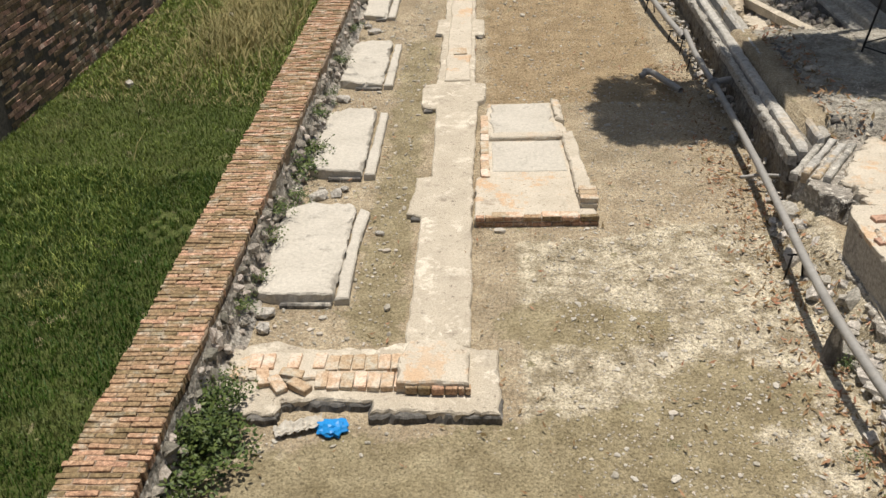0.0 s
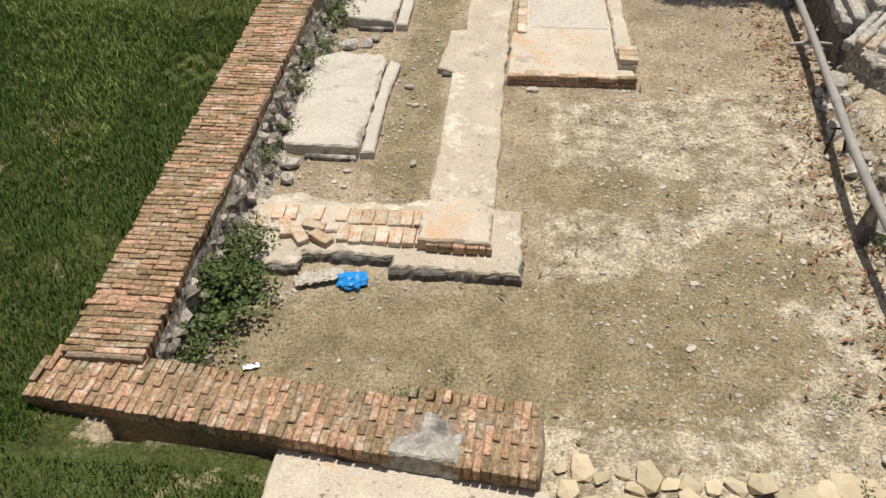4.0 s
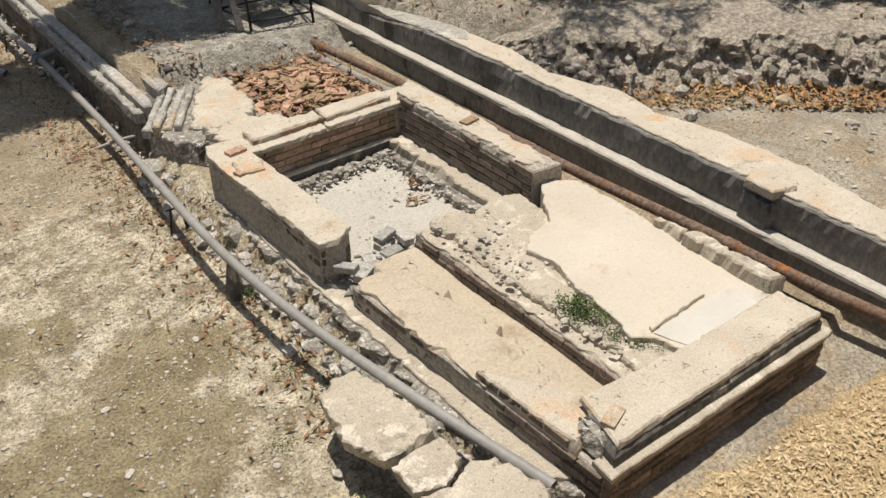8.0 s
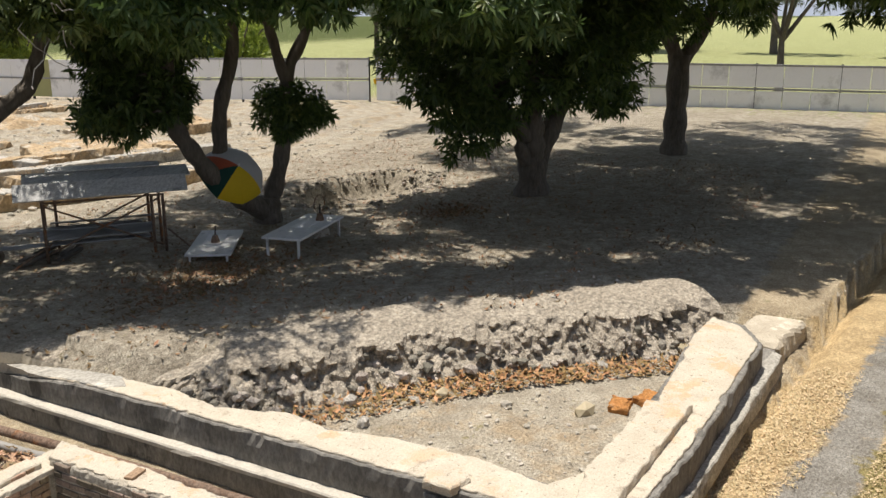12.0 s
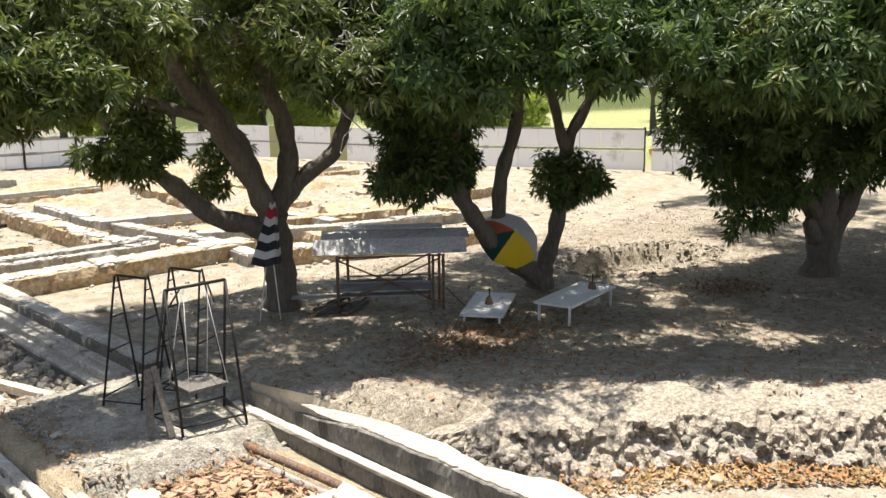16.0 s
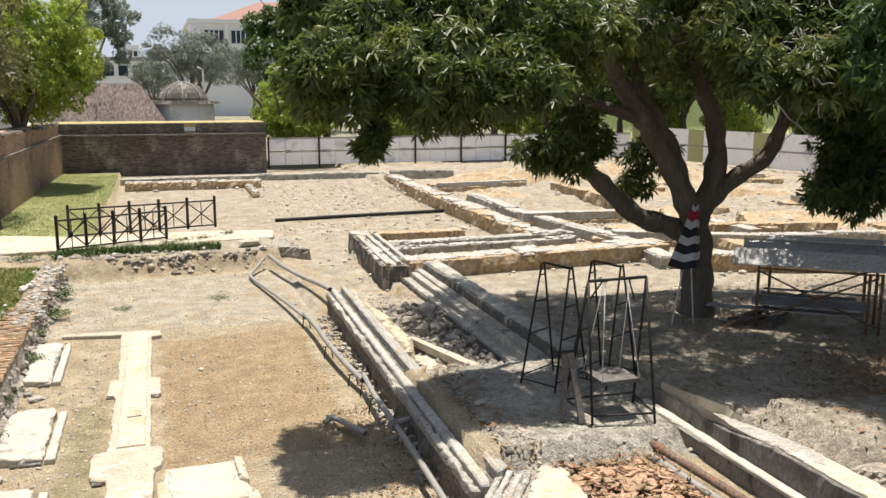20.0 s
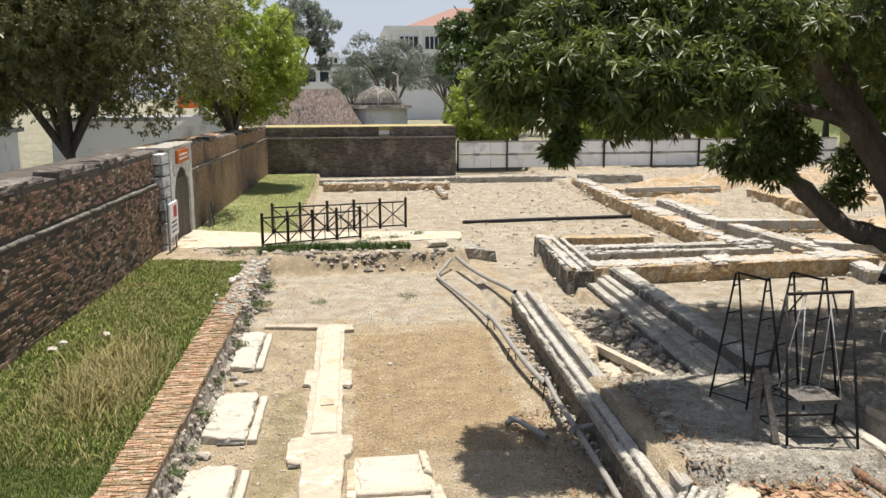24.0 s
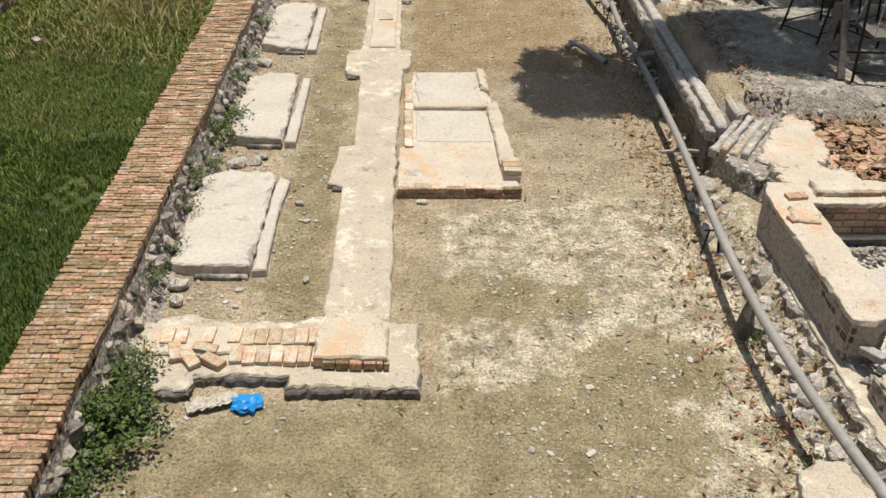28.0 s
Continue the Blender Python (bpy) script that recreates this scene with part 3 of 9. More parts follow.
FIELD = (GX > 46) & (GY > -30) & (GY < 90) | (GX < -2.2 - 0.3 * RP) & (GX > -6) & (GY > 30.3) & (GY < 54)
GRASS = GRASS | (GX > 46)
CHIPS = (GX > 3.25) & (GY < chip_edge(GX) + 0.02)
GREY = ((np.hypot((GX - 8.6) / 1.2, (GY - 0.45) / 0.33) + 0.3 * RP < 1) | (np.abs(GY - (0.35 - 0.11 * (GX - 9))) < 0.32 + 0.15 * RP) & (GX > 8.6) & (GX < 40) | (GX > 7.3) & (GX < 8.9) & (np.abs(GY - 0.45 - 0.1 * RP) < 0.36)) & CHIPS
DUST = (GY > 57) | (GX < -9)
VERGE = CHIPS & (GY < 0.12 - 0.11 * (GX - 9) + 0.15 * RP) & (GX > 8)
# earth under the crowns: their shade put into a greyer colour
SHADE_EARTH = (GX > 6.6) & (GY > 2.0) & (GY < 17) & ((bank_dist(GX, GY) > 0.1) | (GX > 13))
ASHEN = (GX > 3.8) & (GX < 7.0) & (GY > 9.3) & (GY < 14.2 + RP) | (GX > 6.2) & (GX < 13) & (GY > 15.5) & (GY < 20.6)
# channel floor: dark clods, with the tree shade also put into the earth colour
CLOD_SHADE = (GX > 4.3) & (GX < 5.6) & (GY > 13.1) & (GY < 18.0 + RP)
BANK = CLOD_SHADE | (GX > 6.9) & (GX < 13.4) & (GY < 8) & (bank_dist(GX, GY) > -0.15) & (bank_dist(GX, GY) < 0.75) & ~CHIPS
MOIST = (np.hypot((GX + 1.0) / 1.55, (GY - 4.4) / 0.62) + 0.25 * RP < 1) | (np.hypot((GX - 0.55) / 0.95, (GY - 6.55) / 0.42) + 0.3 * RP < 1) | ((GX > -1.5) & (GX < -1.0) & (GY > 6.3) & (GY < 15)) | (np.hypot((GX - 1.9) / 0.8, (GY - 5.6) / 0.5) + 0.4 * RP < 0.8) | (np.hypot((GX - 0.8) / 1.6, (GY - 4.6) / 0.9) + 0.35 * RP < 0.9)
TAN = (GX > -0.2) & (GX < 2.6 + 0.2 * RP) & (GY > 12.0) & (GY < 18.6 + 0.4 * RP)
MOTTLE = (GX > 0.1) & (GX < 3.2) & (GY > 3.2) & (GY < 8.3 + 0.5 * RP) | (GX > -2.5) & (GX < 3.2) & (GY > 3.2) & (GY < 5.0 + 0.3 * RP)
PALE = (GX > -2.6) & (GX < 3.4) & (GY > 19.3) & (GY < 25) | (GY > 26) & (GX > -1.9) & (GX < 46) & (GY < 56) | (GX > 3.9) & (GX < 46) & (GY > 16.8) & (GY < 56) | (GX > 3.4) & (GX < 6.5) & (GY > chip_edge(GX)) & (GY < 2.3) | (GX > 7.1) & (GX < 12.6) & (GY > 2.2) & (bank_dist(GX, GY) < -0.05)
for name, mask in (("grass", GRASS), ("field", FIELD), ("chips", CHIPS & ~GREY & ~VERGE), ("grey", GREY), ("verge", VERGE), ("dark", SHADE_EARTH), ("bank", BANK), ("moist", MOIST), ("tan", TAN), ("bleached", PALE), ("mottled", MOTTLE), ("dusty", DUST), ("ashen", ASHEN)):
    mask = mask.astype(np.float32)
    for _ in range(4):
        mask[1:-1, 1:-1] = (mask[1:-1, 1:-1] * 2 + mask[:-2, 1:-1] + mask[2:, 1:-1] + mask[1:-1, :-2] + mask[1:-1, 2:]) / 6
    at = ground.data.attributes.new(name, 'FLOAT', 'POINT')
    at.data.foreach_set("value", mask.ravel())


def ground_material():
    m = bpy.data.materials.new("dig_ground")
    m.use_nodes = True
    n, ln = m.node_tree.nodes, m.node_tree.links
    bs = n["Principled BSDF"]
    geo = n.new("ShaderNodeNewGeometry")

    def tex(scale, detail=6, rough=0.62):
        t = n.new("ShaderNodeTexNoise")
        t.inputs["Scale"].default_value, t.inputs["Detail"].default_value, t.inputs["Roughness"].default_value = scale, detail, rough
        ln.new(geo.outputs["Position"], t.inputs["Vector"])
        return t.outputs["Fac"]

    def rng_(src, lo, hi, a=0.0, b=1.0):
        r = n.new("ShaderNodeMapRange")
        for i, v in ((1, lo), (2, hi), (3, a), (4, b)):
            r.inputs[i].default_value = v
        ln.new(src, r.inputs[0])
        return r.outputs[0]

    def mix(fac, a, b, mode='MIX'):
        x = n.new("ShaderNodeMix")
        x.data_type, x.blend_type = 'RGBA', mode
        for sock, v in ((x.inputs[0], fac), (x.inputs[6], a), (x.inputs[7], b)):
            if isinstance(v, (int, float)):
                sock.default_value = v
            elif isinstance(v, tuple):
                sock.default_value = (*v, 1)
            else:
                ln.new(v, sock)
        return x.outputs[2]

    big, mid, fine, grit = tex(0.55), tex(3.2), tex(17), tex(70, 3)

    def mask(name):
        at = n.new("ShaderNodeAttribute")
        at.attribute_name = name
        ad = n.new("ShaderNodeMath")
        ad.operation = 'ADD'
        ln.new(at.outputs["Fac"], ad.inputs[0])
        ln.new(rng_(tex(2.6, 8, 0.75), 0.36, 0.64, -0.45, 0.45), ad.inputs[1])
        return rng_(ad.outputs[0], 0.35, 0.65)

    def two(lo, hi, tone=None):
        return mix(rng_(tone or mid, 0.3, 0.7), lo, hi)

    earth = mix(rng_(fine, 0.3, 0.7), two((0.27, 0.21, 0.14), (0.39, 0.325, 0.23)), (0.45, 0.385, 0.285), 'MIX')
    earth = mix(rng_(big, 0.52, 0.66, 0, 0.55), earth, (0.25, 0.215, 0.15))
    mot, speckle = tex(6.5, 9, 0.72), tex(48, 4, 0.8)
    gravel = rng_(speckle, 0.565, 0.59)
    earth = mix(rng_(tex(31, 4, 0.8), 0.58, 0.61, 0, 0.75), earth, (0.16, 0.135, 0.1))
    earth = mix(gravel, earth, (0.53, 0.48, 0.39))
    mottled = mix(rng_(tex(4.2, 9, 0.78), 0.42, 0.56), (0.3, 0.26, 0.18), (0.56, 0.505, 0.4))
    mottled = mix(rng_(tex(38, 4, 0.8), 0.575, 0.6, 0, 0.8), mottled, (0.15, 0.13, 0.085))
    mottled = mix(gravel, mottled, (0.58, 0.53, 0.44))
    layers = (
        ("mottled", mottled),
        ("ashen", mix(rng_(mot, 0.4, 0.6), (0.25, 0.238, 0.212), (0.44, 0.422, 0.38))),
        ("dusty", mix(rng_(big, 0.35, 0.65), (0.2, 0.2, 0.15), (0.3, 0.29, 0.23))),
        ("bleached", mix(rng_(tex(1.6, 7, 0.7), 0.5, 0.62, 0, 0.8), mix(rng_(fine, 0.35, 0.65), two((0.35, 0.318, 0.264), (0.465, 0.432, 0.374)), (0.385, 0.35, 0.292)), (0.385, 0.305, 0.21))),
        ("tan", mix(rng_(fine, 0.35, 0.65), (0.29, 0.22, 0.135), (0.37, 0.295, 0.195))),
        ("moist", mix(rng_(mid, 0.35, 0.65), (0.25, 0.213, 0.133), (0.335, 0.292, 0.195))),
        ("dark", mix(rng_(speckle, 0.565, 0.59, 0, 0.8), mix(rng_(mot, 0.38, 0.62), (0.24, 0.212, 0.172), (0.43, 0.395, 0.335)), (0.5, 0.465, 0.4))),
        ("bank", mix(rng_(fine, 0.4, 0.6), two((0.16, 0.14, 0.11), (0.34, 0.305, 0.25)), (0.25, 0.22, 0.175))),
        ("grass", mix(rng_(fine, 0.3, 0.7), two((0.022, 0.042, 0.008), (0.06, 0.09, 0.02)), (0.1, 0.115, 0.04))),
        ("field", mix(rng_(big, 0.3, 0.7), (0.27, 0.295, 0.135), (0.34, 0.36, 0.185))),
        ("chips", mix(rng_(grit, 0.3, 0.7), (0.36, 0.265, 0.145), (0.6, 0.475, 0.295))),
        ("grey", mix(rng_(grit, 0.3, 0.7), (0.17, 0.165, 0.155), (0.36, 0.35, 0.33))),
        ("verge", mix(rng_(grit, 0.3, 0.7), (0.12, 0.13, 0.045), (0.4, 0.32, 0.17))),
    )
    col = earth
    for name, c in layers:
        col = mix(mask(name), col, c)
    col = mix(1.0, col, mix(rng_(tex(30, 6, 0.85), 0.42, 0.58), (0.77, 0.75, 0.7), (1.26, 1.24, 1.18)), 'MULTIPLY')
    col = mix(1.0, col, mix(rng_(tex(2.1, 7, 0.7), 0.4, 0.62), (0.82, 0.8, 0.77), (1.14, 1.14, 1.13)), 'MULTIPLY')
    ln.new(col, bs.inputs["Base Color"])
    bs.inputs["Roughness"].default_value = 0.95
    bs.inputs["Specular IOR Level"].default_value = 0.15
    ad = n.new("ShaderNodeMath")
    ln.new(fine, ad.inputs[0])
    ln.new(rng_(gravel, 0, 1, 0, 0.35), ad.inputs[1])
    bp = n.new("ShaderNodeBump")
    bp.inputs["Strength"].default_value, bp.inputs["Distance"].default_value = 0.9, 0.05
    ln.new(ad.outputs[0], bp.inputs["Height"])
    ln.new(bp.outputs[0], bs.inputs["Normal"])
    return m


ground.data.materials[0] = ground_material()


def on_ground(x, y):
    return np.stack([x, y, ground_z(x, y)], 1)


# ---- the strip: low walls, footings, graves ----
BRICK_SETS = {}


def brick_meshes(mat, size, key):
    """Six worn bricks of one size that share a material."""
    if key not in BRICK_SETS:
        out = []
        r = random.Random(len(BRICK_SETS) + 3)
        for k in range(6):
            bm = box(-size[0] / 2, size[0] / 2, -size[1] / 2, size[1] / 2, -size[2] / 2, size[2] / 2)
            bmesh.ops.bevel(bm, geom=bm.edges[:], offset=min(size) * 0.1, segments=1, affect='EDGES')
            for v in bm.verts:
                v.co += Vector([r.uniform(-1, 1) * min(size) * 0.05 for _ in range(3)])
            me = bpy.data.meshes.new("brick")
            bm.to_mesh(me)
            bm.free()
            me.materials.append(M[mat])
            out.append(me)
        BRICK_SETS[key] = out
    return BRICK_SETS[key]


def brick_at(meshes, m, parent, name="brick"):
    ob = new(name, meshes[random.randrange(6)])
    ob.parent = parent
    ob.matrix_basis = m
    return ob


def joined_bricks(name, mats, size, mat, parent):
    """Bricks past the counted ones, in one mesh."""
    base = np.array([(sx, sy, sz) for sx in (-.5, .5) for sy in (-.5, .5) for sz in (-.5, .5)]) * np.array(size)
    quads = [(0, 1, 3, 2), (4, 6, 7, 5), (0, 4, 5, 1), (2, 3, 7, 6), (0, 2, 6, 4), (1, 5, 7, 3)]
    vs, fs = [], []
    for k, m in enumerate(mats):
        mm = np.array(m)
        vs.append(base @ mm[:3, :3].T + mm[:3, 3] + rng.normal(0, 0.002, (8, 3)))
        fs += [tuple(i + 8 * k for i in q) for q in quads]
    ob = raw_mesh(name, np.concatenate(vs).tolist(), fs, M[mat], parent)
    return tagged(ob, kind="stuff")


def brick_skin(parent, a, b, z0, z1, mat="wall_brick", proud=0.002, length=0.205, height=0.06, depth=0.05, gap=0.01, ragged=0.0, top_of=None):
    """Courses of bricks on an upright face from a to b (plan points); the face looks to the right of a -> b."""
    r = random.Random(int(a[0] * 100 + b[1] * 31))
    dx, dy = b[0] - a[0], b[1] - a[1]
    run = math.hypot(dx, dy)
    turn = math.atan2(dy, dx)
    nx_, ny_ = dy / run, -dx / run
    meshes = brick_meshes(mat, (length, depth, height), (mat, length, height))
    halves = brick_meshes(mat, (length / 2 - gap / 2, depth, height), (mat, length / 2, height))
    n = max(1, int((z1 - z0) / (height + gap)))
    pitch = (z1 - z0) / n
    for k in range(n):
        s = 0.0
        first = k % 2
        while s < run - 0.03:
            half = first or s + length > run
            ln_ = length / 2 - gap / 2 if half else length
            first = 0
            if s + ln_ > run + 0.02:
                break
            c = s + ln_ / 2
            z = z0 + (k + 0.5) * pitch
            s += ln_ + gap
            if ragged and k == n - 1 and r.random() < ragged:
                continue
            off = proud - depth / 2 + r.uniform(-0.004, 0.004)
            m = pose(a[0] + dx * c / run + nx_ * off, a[1] + dy * c / run + ny_ * off, z,
                     r.uniform(-1.5, 1.5), r.uniform(-1.5, 1.5), math.degrees(turn) + r.uniform(-1.5, 1.5))
            brick_at(halves if half else meshes, m, parent)


def structure(name, bm, mat, label, cat):
    return tagged(part(name, bm, M[mat]), label, cat, kind="structure")


# low west wall: a rubble face under a coping of bricks on edge
west = structure("wall_low_west", lump([(-3.16, 3.8), (-2.62, 3.8), (-2.6, 10), (-2.58, 25.3), (-3.1, 25.3)], -0.2, 0.477, step=0.25, jit=0.015),
                 "coping_mortar", "long low retaining wall with a brick-on-edge coping", "wall")
south = structure("wall_low_south", lump([(-3.3, 3.5), (0.05, 3.1), (0.07, 3.6), (-2.6, 3.82), (-3.2, 3.86)], -0.2, 0.417, step=0.2, jit=0.015),
                  "coping_mortar", "low brick-capped wall end with a grey mortar patch", "wall")
ledge = structure("footing_south", lump([(-1.66, 2.88), (0.12, 2.66), (0.12, 3.12), (-1.6, 3.32)], -0.2, 0.29, step=0.15, jit=0.015), "pale",
                  "pale plastered step under the low wall", "footing")
random.seed(11)
BR = (0.225, 0.047, 0.09)
coping = brick_meshes("brick", BR, "coping")
half_coping = brick_meshes("brick", (0.11, 0.047, 0.09), "half_coping")
far_full, far_half = [], []
y, row = 3.86, 0
while y < 20.4:
    x = -2.61 + random.uniform(-0.015, 0.015)
    lens = (0.225, 0.225, 0.11) if row % 2 else (0.11, 0.225, 0.225)
    for ln_ in lens:
        if not (y > 17.5 and random.random() < (y - 17.5) * 0.2):
            m = pose(x - ln_ / 2, y, 0.445 + random.uniform(-0.007, 0.007), random.uniform(-2, 2), random.uniform(-2, 2), random.uniform(-2.5, 2.5))
            if y < 9.4:
                brick_at(coping if ln_ > 0.2 else half_coping, m, west)
            else:
                (far_full if ln_ > 0.2 else far_half).append(m)
        x -= ln_ + 0.012
    y += 0.056
    row += 1
joined_bricks("coping_bricks", far_full, BR, "brick_loose", west)
joined_bricks("coping_half_bricks", far_half, (0.11, 0.047, 0.09), "brick_loose", west)
x, row = -3.3, 0
while x < 0.03:
    near, far_ = 3.48 - 0.117 * (x + 3.28), 3.84 - 0.07 * (x + 2.6)
    lens = (0.225, 0.225, 0.11) if row % 2 else (0.11, 0.225, 0.225)
    yy = near
    for ln_ in lens:
        patch = -0.88 < x < -0.45 and yy < 3.36
        left = far_ - yy
        if left < 0.05:
            break
        ln_ = 0.225 if ln_ > 0.2 and left > 0.17 else 0.11
        if not patch:
            brick_at(coping if ln_ > 0.2 else half_coping,
                     pose(x, yy + ln_ / 2, 0.385 + random.uniform(-0.006, 0.006), random.uniform(-2, 2), random.uniform(-2, 2), 90 - 5 + random.uniform(-2.5, 2.5)), south)
        yy += ln_ + 0.012
    x += 0.056
    row += 1
part("mortar_patch", lump([(-0.92, 3.21), (-0.45, 3.15), (-0.42, 3.42), (-0.5, 3.36), (-0.56, 3.56), (-0.7, 3.56), (-0.72, 3.4), (-0.86, 3.34)], 0.3, 0.437, step=0.05, jit=0.02, rings=1),
     M["plaster"], south, "grey cement patch over the bricks")
# stones of the rubble face
sy = np.concatenate([rng.uniform(4.0, 12, 210), rng.uniform(12, 25, 190)])
sz = rng.uniform(0.02, 0.36, len(sy))
sx = -2.6 + (0.36 - sz) ** 2 * 1.5 + rng.normal(0, 0.015, len(sy))
tagged(scatter_stones("rubble_face", np.stack([sx, sy, sz - 0.03], 1), rng.uniform(0.03, 0.11, len(sy)), M["scarp_stone"], west, flat=0.75), kind="stuff")
raw = []
for yy in np.arange(3.95, 25.2, 0.25):
    raw.append((yy, rng.uniform(-0.02, 0.02)))
bm = bmesh.new()
rows = [[bm.verts.new((-2.6 + dx + e, yy, z)) for dx, z in ((0.0, 0.4), (0.02, 0.25), (0.06, 0.1), (0.22, -0.03))] for yy, e in raw]
for a, b in zip(rows, rows[1:]):
    for i in range(3):
        bm.faces.new((a[i], a[i + 1], b[i + 1], b[i]))
part("rubble_bedding", bm, M["rubble"], west, "grey lime and rubble packing")
wx, wy = rng.normal(-2.8, 0.16, 420), rng.uniform(18.6, 25.3, 420)
tagged(scatter_stones("wall_top_rubble", np.stack([wx, wy, np.full(420, 0.46)], 1), rng.gamma(1.8, 0.022, 420) + 0.015, M["stone"], west, flat=0.6), kind="stuff")
# stone edging by the low wall's end
ex = np.concatenate([np.arange(0.18, 2.4, 0.14), rng.uniform(0.15, 2.4, 60)])
ey = 3.5 - 0.06 * ex + rng.normal(0, 0.03, len(ex)) - np.where(np.arange(len(ex)) > 15, rng.uniform(0.08, 0.75, len(ex)), 0)
M["yellow_stone"] = material("yellow_stone", (0.4, 0.33, 0.2), (0.56, 0.49, 0.35), grain=20, patch=2, bump=0.5, random_tint=0.2, island=True)
tagged(scatter_stones("stone_edging", on_ground(ex, ey), rng.uniform(0.07, 0.17, len(ex)), M["yellow_stone"], flat=0.42), "pale yellowish stones along the end of the dig", "stone", kind="stuff")

# footing with the notch, and its brick course
foot = structure("footing_cross", lump([(-2.5, 5.25), (-1.94, 5.24), (-1.93, 5.4), (-1.18, 5.4), (-1.17, 5.26), (-0.13, 5.26), (-0.12, 6.08), (-0.36, 6.17), (-1.0, 6.2), (-1.2, 6.1), (-1.9, 6.14), (-2.1, 6.24), (-2.5, 6.1)],
                                       -0.15, 0.1, step=0.09, jit=0.022, rings=3), "lime", "crumbling lime concrete footing with a notch", "footing")
# foot of the front in a much darker colour than the lime
part("dark_foot", lump([(-2.5, 5.225), (-1.925, 5.215), (-1.915, 5.375), (-1.195, 5.375), (-1.185, 5.235), (-0.115, 5.235), (-0.11, 5.6), (-2.46, 5.6)], -0.12, 0.07, step=0.05, jit=0.02, rings=2), M["soot_shade"], foot, "dark foot along the front")
pier = tagged(part("pier_base", lump([(-0.98, 5.5), (-0.37, 5.48), (-0.37, 5.95), (-0.55, 6.1), (-0.9, 6.08), (-1.0, 5.85)], 0.08, 0.215, step=0.08, jit=0.014), M["pale"]),
              "low lime-topped pier base on the footing", "pier base")
brick_skin(pier, (-0.9, 5.47), (-0.37, 5.46), 0.1, 0.185, mat="brick", length=0.1, height=0.07, depth=0.06, proud=0.0)
course = tagged(part("brick_course", lump([(-2.42, 5.66), (-1.05, 5.62), (-1.0, 5.98), (-2.3, 6.04), (-2.44, 5.9)], 0.08, 0.135, step=0.09, jit=0.02), M["pale"]),
                "broken course of pale orange bricks in lime", "brick course")
ob_ = brick_meshes("orange_brick", (0.105, 0.2, 0.06), "orange")
random.seed(5)
for i in range(12):
    x = -2.22 + i * 0.112
    if i not in (2, 4):
        brick_at(ob_, pose(x, 5.86 + random.uniform(-0.02, 0.02), 0.125 + random.uniform(0, 0.006), 0, 0, random.uniform(-3, 3)), course)
for i in range(7):
    brick_at(ob_, pose(-1.62 + i * 0.112, 5.63 + random.uniform(-0.012, 0.012), 0.115, 0, 0, random.uniform(-3, 3)), course)
for x, y, a in ((-1.98, 5.57, 35), (-1.79, 5.55, 60), (-2.12, 5.66, 15), (-1.88, 5.7, 80)):
    b = tagged(brick_at(ob_, pose(x, y, 0.135, 4, 3, a), None, "loose_brick"), "loose pale orange brick on the footing", "brick", group="loose bricks on the footing")

# the long walk
path = structure("walkway", lump([(-0.96, 6.15), (-0.36, 6.15), (-0.36, 8.35), (-0.36, 9.5), (-0.3, 11.9), (-0.2, 12.0), (-0.18, 12.65), (-0.34, 12.7), (-0.35, 14.98), (-0.19, 15.0), (-0.2, 15.85), (-0.34, 15.9),
                                  (-0.34, 18.7), (-0.14, 18.75), (-0.14, 19.15), (-2.1, 19.4), (-2.1, 19.2), (-0.95, 18.98), (-0.9, 15.95), (-1.05, 15.9), (-1.05, 15.15), (-0.93, 15.1), (-0.93, 12.68), (-1.14, 12.62),
                                  (-1.11, 11.75), (-0.9, 11.7), (-0.87, 9.55), (-1.05, 9.5), (-1.11, 8.62), (-0.94, 8.55)], -0.15, 0.075, step=0.13, jit=0.012, rings=2),
                 "lime", "long pale lime concrete walk with side tabs", "walkway")
part("raised_bed", lump([(-0.82, 12.75), (-0.42, 12.75), (-0.4, 18.6), (-0.8, 18.6)], 0.06, 0.1, step=0.2, jit=0.012, rings=1), M["pale"], path, "second lime layer")
brick_at(brick_meshes("orange_brick", (0.22, 0.3, 0.05), "tile"), pose(-0.6, 14.05, 0.095, 0, 0, 2), path)
# small solid dark blocks imitate the shade under the broken tabs
for x, y in ((-1.0, 8.56), (-1.02, 11.7), (-0.28, 14.97), (-1.0, 15.12)):
    part("dark_void", lump(rect(x - 0.06, x + 0.06, y - 0.03, y + 0.05), -0.1, 0.045, step=0.05, jit=0.01, rings=1), M["soot_shade"], path, "dark block for the shade under the broken tab")

# the plot beside the walk
plot = structure("plot_floor", lump([(-0.34, 8.42), (1.02, 8.42), (1.0, 8.9), (0.8, 11.75), (-0.18, 11.75), (-0.28, 9.5), (-0.34, 9.4)], -0.12, 0.11, step=0.12, jit=0.012), "pale",
                 "square pale plaster plot floor with brick kerbs", "plot")
brick_skin(plot, (-0.33, 8.41), (1.03, 8.41), -0.01, 0.13, mat="brick", length=0.2, height=0.055, depth=0.07, proud=0.004)
part("kerb", lump([(0.84, 8.62), (1.03, 8.6), (0.93, 10.62), (0.77, 10.63)], 0.08, 0.175, step=0.09, jit=0.01), M["pale"], plot, "lime kerb over bricks")
part("kerb", lump([(-0.16, 10.45), (0.84, 10.47), (0.84, 10.64), (-0.16, 10.62)], 0.08, 0.165, step=0.1, jit=0.012), M["pale"], plot, "lime kerb over bricks")
